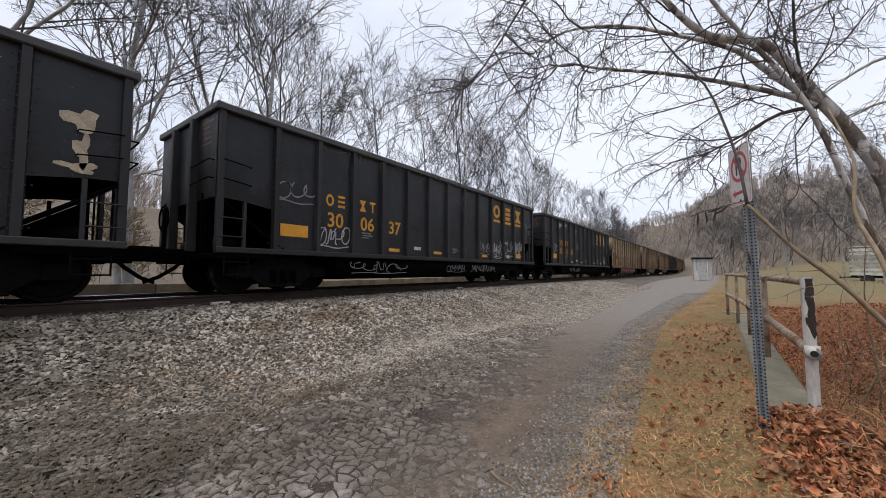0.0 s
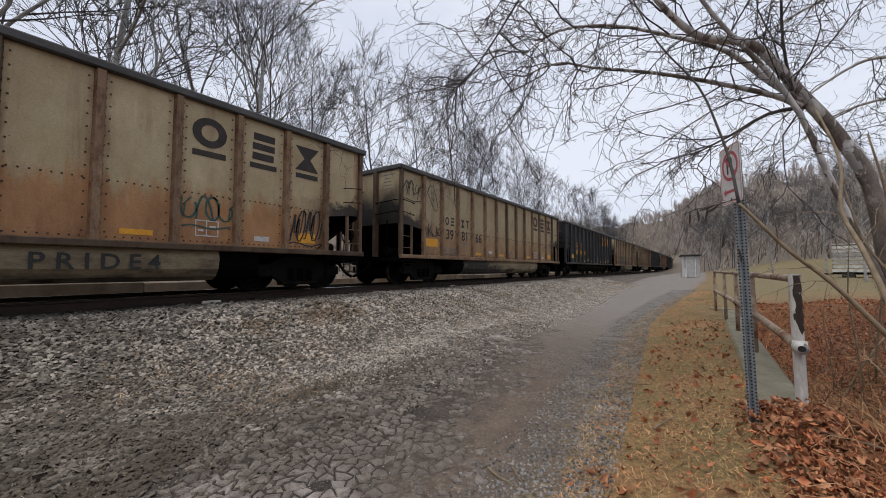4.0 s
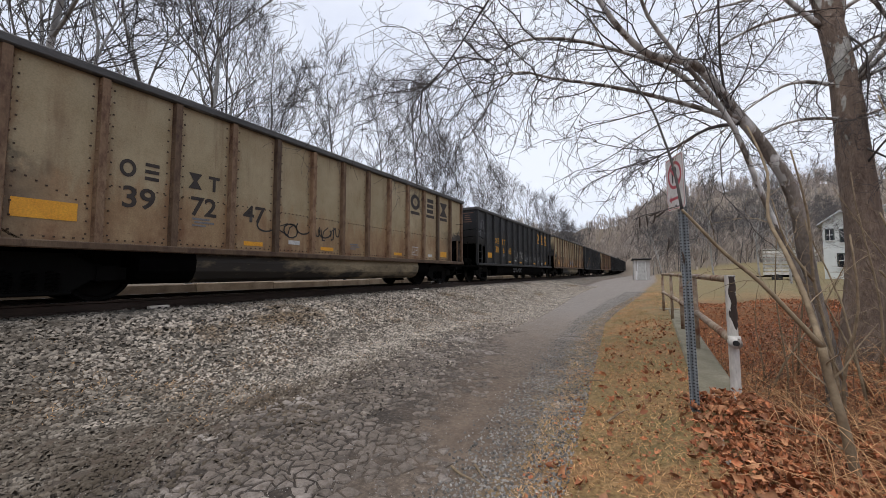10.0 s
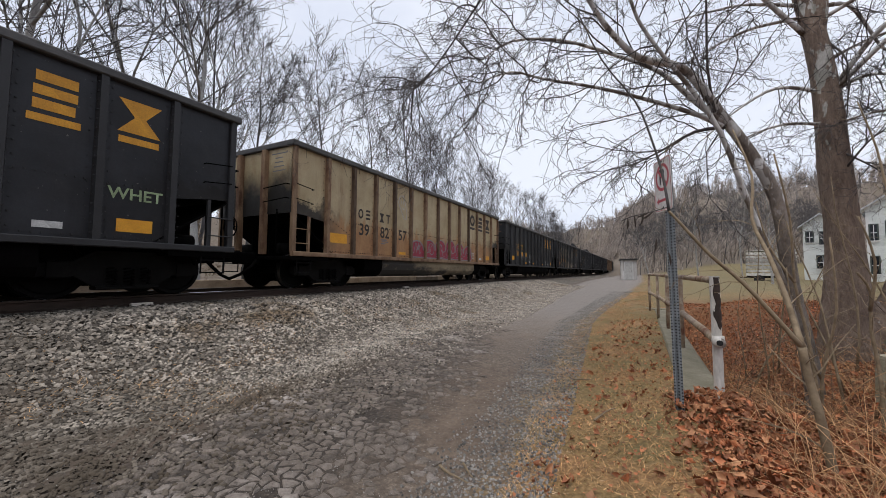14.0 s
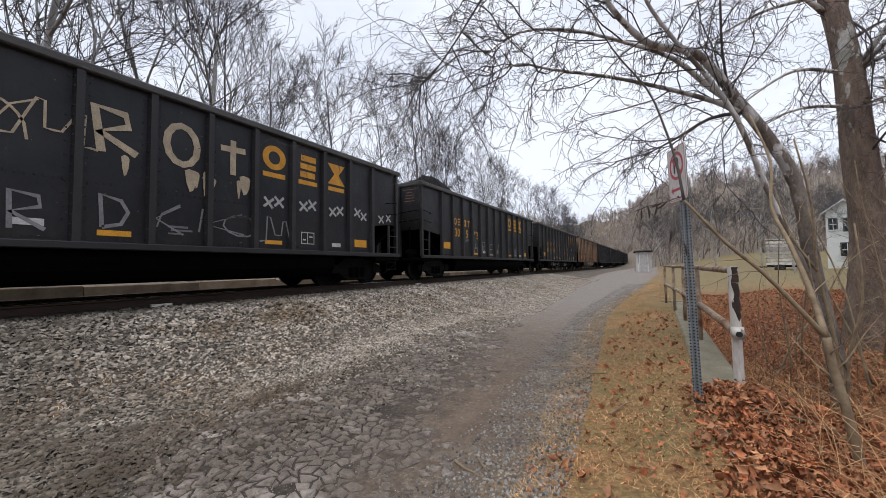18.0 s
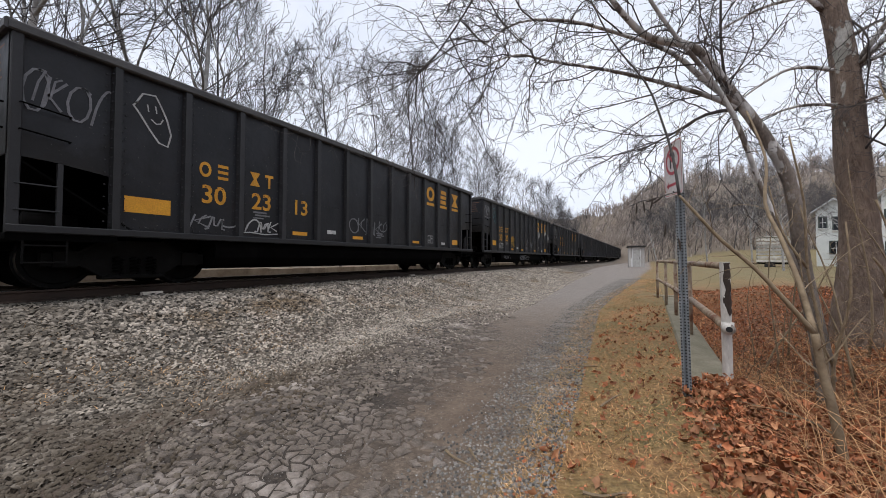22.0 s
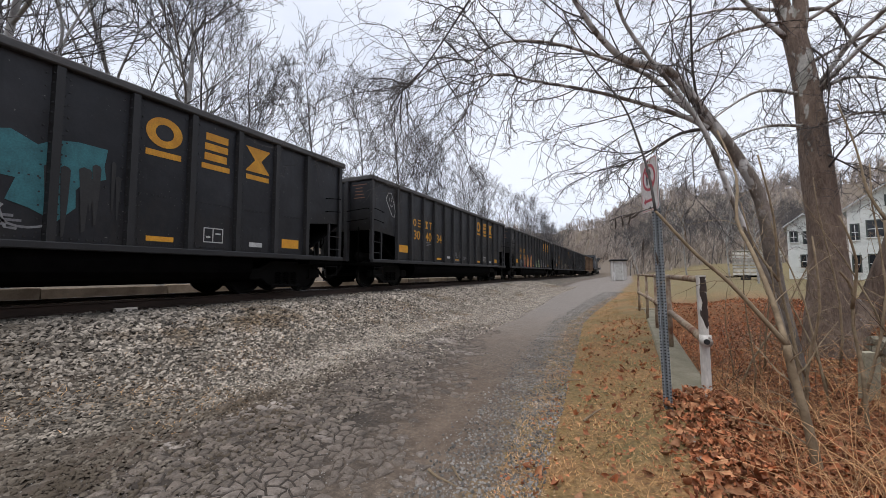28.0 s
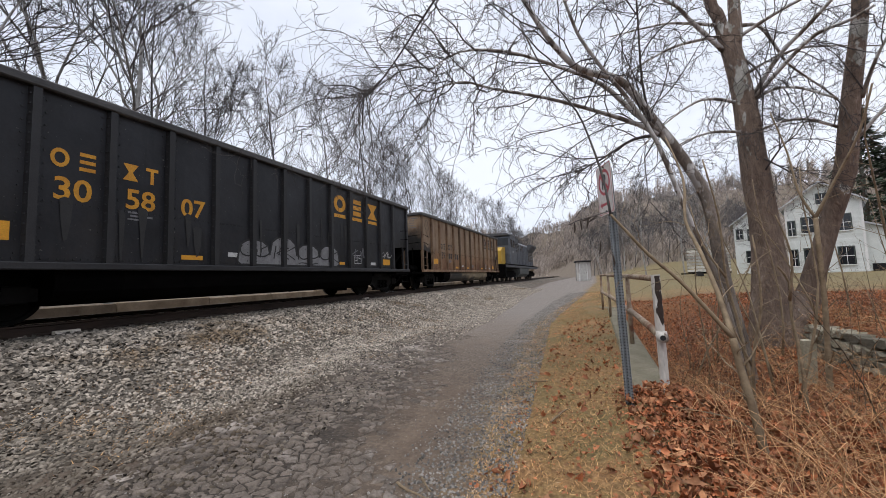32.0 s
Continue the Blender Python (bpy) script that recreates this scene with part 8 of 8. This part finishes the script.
def build_saplings():
    rng = random.Random(33)
    group = "saplings in the ditch"
    sets = [("thin forked sapling whose branch crosses the sign", [([(1.0, 3.10, -0.02), (0.95, 3.11, 0.35), (0.91, 3.17, 0.66), (0.89, 3.18, 0.83)], 0.028, 0.022),
             ([(0.89, 3.18, 0.83), (0.77, 3.16, 1.0), (0.60, 3.14, 1.23), (0.42, 3.12, 1.42), (0.26, 3.09, 1.63), (0.18, 3.09, 1.74)], 0.017, 0.009),
             ([(0.18, 3.09, 1.74), (0.15, 3.2, 2.04), (0.09, 3.3, 2.34), (-0.02, 3.4, 2.72), (-0.28, 3.5, 3.2), (-0.5, 3.6, 3.8)], 0.0105, 0.006),
             ([(0.89, 3.18, 0.83), (0.88, 3.39, 1.13), (0.84, 3.6, 1.45), (0.80, 3.82, 1.74), (0.85, 4.01, 2.14), (0.79, 4.33, 2.66)], 0.021, 0.008)], 6),
            ("slim pale sapling by the slab stone", [([(2.43, 5.70, -0.25), (2.45, 5.70, 0.3), (2.47, 5.69, 0.96), (2.47, 5.69, 1.86)], 0.032, 0.024), ([(2.47, 5.69, 1.86), (2.64, 5.61, 2.26), (2.79, 5.42, 2.71), (2.87, 5.27, 3.2)], 0.021, 0.009),
             ([(2.47, 5.69, 1.86), (2.36, 5.73, 2.19), (2.34, 5.85, 2.72), (2.23, 5.89, 3.27)], 0.017, 0.007)], 7),
            ("crooked slim sapling in the ditch", [([(2.0, 5.13, -0.5), (1.99, 5.13, 0.29), (1.95, 5.14, 0.76), (1.96, 5.14, 1.12), (1.85, 5.07, 1.31)], 0.02, 0.01), ([(1.95, 5.14, 0.94), (1.96, 5.03, 1.42), (1.84, 4.97, 1.85)], 0.017, 0.006)], 6),
            ("slim sapling against the leaning trunk", [([(1.62, 5.3, -0.4), (1.55, 5.3, 0.5), (1.45, 5.3, 1.2), (1.42, 5.25, 1.9), (1.30, 5.2, 2.6)], 0.021, 0.008), ([(1.45, 5.3, 1.2), (1.25, 5.3, 1.6), (1.15, 5.3, 2.1)], 0.015, 0.006)], 7),
            ("thin bent sapling at the ditch edge", [([(1.35, 4.4, -0.4), (1.32, 4.3, 0.4), (1.4, 4.2, 1.0), (1.38, 4.2, 1.6)], 0.018, 0.006), ([(1.32, 4.3, 0.4), (1.15, 4.25, 0.9), (1.1, 4.2, 1.35)], 0.011, 0.004)], 6)]
    for label, paths, count in sets:
        tree = thing("sapling", label, "sapling", group=group)
        for k, pp in enumerate(paths):
            part("stem" if k == 0 else "branch", trunk_geo([pp], 7), TWIG if pp[1] == 0.0105 else SAPLING, tree, smooth=True)
        g = Geo()
        for pts, r0, r1 in paths:
            twigs(rng, g, [Vector(p) for p in pts], r0 * 0.5, r1 * 0.5, 2, count, 0.5, 0.16, -0.01, 3)
        part("crown", g, SAPLING, tree)
    for k in range(22):
        x, y = rng.uniform(1.3, 5.2), rng.uniform(4.6, 9.5)
        if (x - 2.9) ** 2 + (y - 8.6) ** 2 < 0.5:
            continue
        h = rng.uniform(1.3, 3.2)
        pts = bend_path(rng, Vector((x, y, gz(x, y) - 0.05)), Vector((rng.gauss(0, 0.12), rng.gauss(0, 0.12), 1)).normalized(), h, 6, 0.07, -0.01)
        tree = thing("sapling", "thin bare tan shoot in the brush by the ditch", "sapling", group=group)
        r0 = 0.006 * h
        part("stem", Geo().tube(pts, [r0 * (1 - 0.12 * j) for j in range(7)], 6), SAPLING, tree, smooth=True)
        g = Geo()
        twigs(rng, g, pts, r0 * 0.6, r0 * 0.3, 2, 6, 0.55, 0.15, -0.02, 3)
        part("crown", g, SAPLING, tree)
    pods = thing("seed_pods", "dark seed pods hanging from a thin twig", "seed pods")
    part("twig", Geo().tube([(0.18, 3.3, 1.80), (0.05, 3.45, 1.785), (-0.06, 3.55, 1.78), (-0.15, 3.6, 1.75)], 0.004, 4), TWIG, pods)
    for x, y, z, a in ((0.09, 3.42, 1.79, 55), (0.02, 3.48, 1.79, 12), (-0.05, 3.55, 1.78, -5), (-0.10, 3.58, 1.77, 3), (0.06, 3.44, 1.79, 70), (0.10, 3.2, 1.55, 8), (0.18, 3.25, 1.45, -6)):
        part("pod", Geo().tube([(0, 0, 0), (0.003, 0, -0.03), (0.004, 0, -0.07), (0, 0, -0.10)], [0.003, 0.008, 0.008, 0.002], 5), POD, pods, at=pose(x, y, z, 0, a, 0))
    # arching bramble canes
    bush = thing("bramble", "arching bare bramble canes in the ditch", "bramble")
    for k in range(45):
        x, y = rng.uniform(0.9, 3.2), rng.uniform(1.9, 7.5)
        p = Vector((x, y, gz(x, y)))
        d = Vector((rng.gauss(0, 0.5), rng.gauss(0, 0.5), 1)).normalized()
        pts = bend_path(rng, p, d, rng.uniform(0.6, 1.5), 7, 0.12, 0.16)
        part("cane", Geo().tube(pts, [0.0055 - 0.0006 * j for j in range(8)], 4, False), SAPLING if k % 2 else CANE, bush)


def grow_tree(seed, height, kind):
    """One bare tree about the origin: trunk mesh and crown mesh."""
    rng = random.Random(seed)
    tr, cr = Geo(), Geo()
    lean = rng.uniform(-0.06, 0.06)
    stems = []
    if kind == "spreading":
        base = bend_path(rng, Vector((0, 0, -0.4)), Vector((lean, rng.uniform(-0.06, 0.06), 1)), height * 0.85, 8, 0.07, -0.02)
        r = height * 0.0085
        tr.tube(base, [r * (1 - 0.105 * k) for k in range(9)], 7, False)
        for k in range(11):
            f = 2.6 + 5.2 * k / 10
            p = base[int(f)].lerp(base[int(f) + 1], f - int(f))
            w = side_way(rng, Vector((0, 0, 1)), rng.uniform(0.55, 1.15))
            stems.append((bend_path(rng, p, w, height * rng.uniform(0.30, 0.46) * (1.15 - 0.05 * k), 8, 0.17, -0.035), r * (0.52 - 0.025 * k)))
        first, second, third, ln = 8, 6, 4, 0.17
    else:
        base = bend_path(rng, Vector((0, 0, -0.4)), Vector((lean, rng.uniform(-0.05, 0.05), 1)), height * 0.95, 9, 0.045, -0.03)
        r = height * 0.0068
        tr.tube(base, [r * (1 - 0.1 * k) for k in range(10)], 6, False)
        stems.append((base[5:], r * 0.45))
        for k in range(17):
            f = 2.4 + 6.0 * k / 16
            p = base[int(f)].lerp(base[int(f) + 1], f - int(f))
            w = side_way(rng, Vector((0, 0, 1)), rng.uniform(0.45, 0.85))
            stems.append((bend_path(rng, p, w, height * rng.uniform(0.25, 0.36) * (1.1 - 0.045 * k), 7, 0.06, -0.055), r * (0.46 - 0.02 * k)))
        first, second, third, ln = 6, 5, 3, 0.13
    for pts, r0 in stems:
        tr.tube(pts, [r0 * 0.8 * (1 - 0.85 * k / (len(pts) - 1)) for k in range(len(pts))], 5, False)
        n = len(pts) - 1
        for k in range(first):
            f = 0.12 + 0.88 * (k + rng.random()) / first
            i = min(int(f * n), n - 1)
            p = pts[i].lerp(pts[i + 1], f * n - i)
            d = (pts[i + 1] - pts[i]).normalized()
            l1 = height * ln * (1.1 - 0.55 * f) * rng.uniform(0.6, 1.2)
            q = bend_path(rng, p, side_way(rng, d, rng.uniform(0.35, 0.8) if kind == "spreading" else rng.uniform(0.35, 0.7)), l1, 4, 0.07, -0.05 if kind != "spreading" else -0.05)
            ra = r0 * (1 - 0.85 * f) * 0.42 + 0.006
            cr.tube(q, [ra * (1 - 0.2 * j) for j in range(5)], 3, False)
            for m in range(second):
                g = 0.2 + 0.8 * (m + rng.random()) / second
                j = min(int(g * 4), 3)
                s = q[j].lerp(q[j + 1], g * 4 - j)
                l2 = l1 * rng.uniform(0.28, 0.55)
                u = bend_path(rng, s, side_way(rng, (q[j + 1] - q[j]).normalized(), rng.uniform(0.35, 0.8)), l2, 3, 0.08, -0.05)
                cr.tube(u, [0.014, 0.012, 0.010, 0.008], 3, False)
                for e in range(third):
                    h = 0.25 + 0.75 * (e + rng.random()) / third
                    j2 = min(int(h * 3), 2)
                    s2 = u[j2].lerp(u[j2 + 1], h * 3 - j2)
                    u2 = bend_path(rng, s2, side_way(rng, (u[j2 + 1] - u[j2]).normalized(), rng.uniform(0.4, 0.9)), l2 * rng.uniform(0.35, 0.6), 2, 0.07, -0.05)
                    cr.tube(u2, [0.0085, 0.0075, 0.0065], 3, False)
    return tr, cr


def build_woods():
    rng = random.Random(41)
    kinds = []
    for k in range(3):
        t, c = grow_tree(50 + k, 20.0, "spreading")
        kinds.append(("sycamore_tree", "tall bare sycamore with pale spreading limbs beyond the track", t.mesh("trunk", PALE_BARK, True), c.mesh("crown", FAR_TWIG)))
    for k in range(4):
        t, c = grow_tree(60 + k, 16.0, "upright")
        kinds.append(("maple_tree", "slender bare tree with upright twigs beyond the track", t.mesh("trunk", FAR_TWIG, True), c.mesh("crown", FAR_TWIG)))

    def plant(k, x, y, s, turn):
        nm, lb, t, c = kinds[k]
        tree = thing(nm, lb, "tree", group="bare trees beyond the track", at=pose(x, y, gz(x, y), 0, 0, turn))
        tree.scale = (s, s, s)
        part("trunk", t, None, tree)
        part("crown", c, None, tree)
    # the big pale sycamores opposite the camera
    for x, y, s in ((-15.8, 8.6, 1.0), (-17.3, 4.2, 1.05), (-19.5, 9.6, 0.95), (-17.0, -0.5, 1.0), (-21.5, 4.8, 1.0), (-16.5, -5.0, 0.9)):
        plant(rng.choice((0, 1, 2)), x, y, s, rng.uniform(0, 360))
    # the row of slender trees
    y = 10.5
    while y < 100:
        plant(rng.choice((3, 4, 5, 6)), -16.0 - rng.uniform(0, 5), y, rng.uniform(0.85, 1.1), rng.uniform(0, 360))
        y += rng.uniform(2.2, 4.4) * (1 + y / 120)
    for k in range(42):
        y = rng.uniform(-25, 95)
        x = -25 - 34 * rng.random()
        plant(rng.choice((0, 3, 4, 5, 6, 3, 4)), x, y, rng.uniform(0.5, 0.85), rng.uniform(0, 360))
    # thin wood at the end of the lane and on the house's side
    for k in range(80):
        a = rng.uniform(-13, 18)
        d = rng.uniform(75, 125)
        x, y = d * math.sin(radians(a)), d * math.cos(radians(a))
        if abs(x - TRACK_X) > 5:
            plant(rng.choice((3, 4, 5, 6, 0)), x, y, rng.uniform(0.45, 0.75), rng.uniform(0, 360))
    for x, y, s in ((7.2, 30.0, 0.42), (5.0, 44.0, 0.5), (9.0, 47, 0.5), (3.0, 55, 0.5), (12.5, 55, 0.55), (1.0, 62, 0.5), (8.5, 24.0, 0.3)):
        plant(rng.choice((0, 1, 2)), x, y, s, rng.uniform(0, 360))
    # brushwood below the trees beyond the track
    brush_t, brush_c = grow_tree(75, 5.0, "upright")
    bm = brush_c.mesh("crown", SAPLING)
    for k in range(74):
        y = -14 + 1.5 * k + rng.uniform(-1, 1)
        x = rng.uniform(-22, -14.2)
        b = thing("bush", "thin straggling bare bush beyond the track", "bush", group="bushes beyond the track", at=pose(x, y, gz(x, y) - 0.6, 0, 0, rng.uniform(0, 360)))
        b.scale = (1, 1, rng.uniform(0.6, 1.0))
        part("crown", bm, None, b)


def build_far_wood():
    """The wood on the hill and along the far slope, haze put into its colour: thousands of thin stems and twigs in one
    mesh.
    """
    r = np.random.RandomState(77)
    tri_v, n_trees = [], 6000
    for k in range(n_trees):
        if k % 10 < 8:
            a, d = (radians(r.uniform(-16, 4)), r.uniform(200, 380)) if k % 10 < 3 else (radians(r.uniform(-24, 70)), r.uniform(76, 270))
            x, y = d * math.sin(a), d * math.cos(a)
            if abs(x - TRACK_X + max(0, y - 112) ** 2 / 840) < 6:
                continue
        else:
            x, y = r.uniform(-110, -48), r.uniform(-60, 190)
        z = float(ground_z(x, y))
        h = (0.62 if math.hypot(x, y) < 200 else 0.85) * r.uniform(4, 13) ** 0.9 * (1.7 if r.rand() < 0.15 else 1.3)
        way = np.array([-y, x, 0.0]) / math.hypot(x, y)
        top = np.array([x + r.randn() * 1.2, y + r.randn(), z + h])
        base = np.array([x, y, z - 0.5])
        tri_v += [base - way * 0.10, base + way * 0.10, base + (top - base) * 0.8]
        for q in range(64):
            f = r.uniform(0.2, 0.92)
            s = base + (top - base) * f
            ln = h * 0.26 * (0.25 + math.sin(3.1416 * f ** 1.2)) * r.uniform(0.4, 1.3) + 0.4
            ang = r.uniform(0, 6.28)
            e = s + np.array([math.cos(ang) * ln * 0.6, math.sin(ang) * ln * 0.6, ln * r.uniform(0.4, 1.0)])
            w = 0.035 if math.hypot(x, y) < 200 else 0.06
            tri_v += [s - np.array([0, 0, w]) - way * w, s + np.array([0, 0, w]) + way * w, e]
    v = np.array(tri_v)
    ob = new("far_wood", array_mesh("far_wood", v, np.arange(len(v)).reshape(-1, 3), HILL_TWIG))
    tagged(ob, "brown-grey winter wood on the hillside, lightened for haze", "woods", kind="stuff")


build_leaning_tree()
build_big_tree()
build_saplings()
build_woods()
build_far_wood()
build_ditch_things()
build_shed()
build_house()
build_trailer()
build_far_wall()
build_conifers()


build_plates()
build_stones()
build_cover()


# ---- what moves ----
def share_turn(ob, lead):
    """Lets a wheel set turn with the keys of another that sits at the same place on its truck."""
    ob.rotation_mode = "QUATERNION"
    ob.animation_data_create()
    ob.animation_data.action = lead.animation_data.action
    ob.animation_data.action_slot = lead.animation_data.action_slot


def motions():
    for n, (car, shift) in TRAIN.items():
        walk(car, [(t, car_pose(n, t, shift)) for t in range(0, 33)])
    for w, y in LOCO_WHEELS:
        walk(w, [(f / 30, pose(0, y, 0.457, math.degrees(travelled(f / 30) / 0.457))) for f in range(0, 961)])
    frames = range(0, 961)
    for k in (-1, 1):
        lead = WHEEL_SETS[k][0]
        walk(lead, [(f / 30, pose(0, 0.89 * k, 0.457, math.degrees(travelled(f / 30) / 0.457))) for f in frames])
        for w in WHEEL_SETS[k][1:]:
            share_turn(w, lead)


motions()
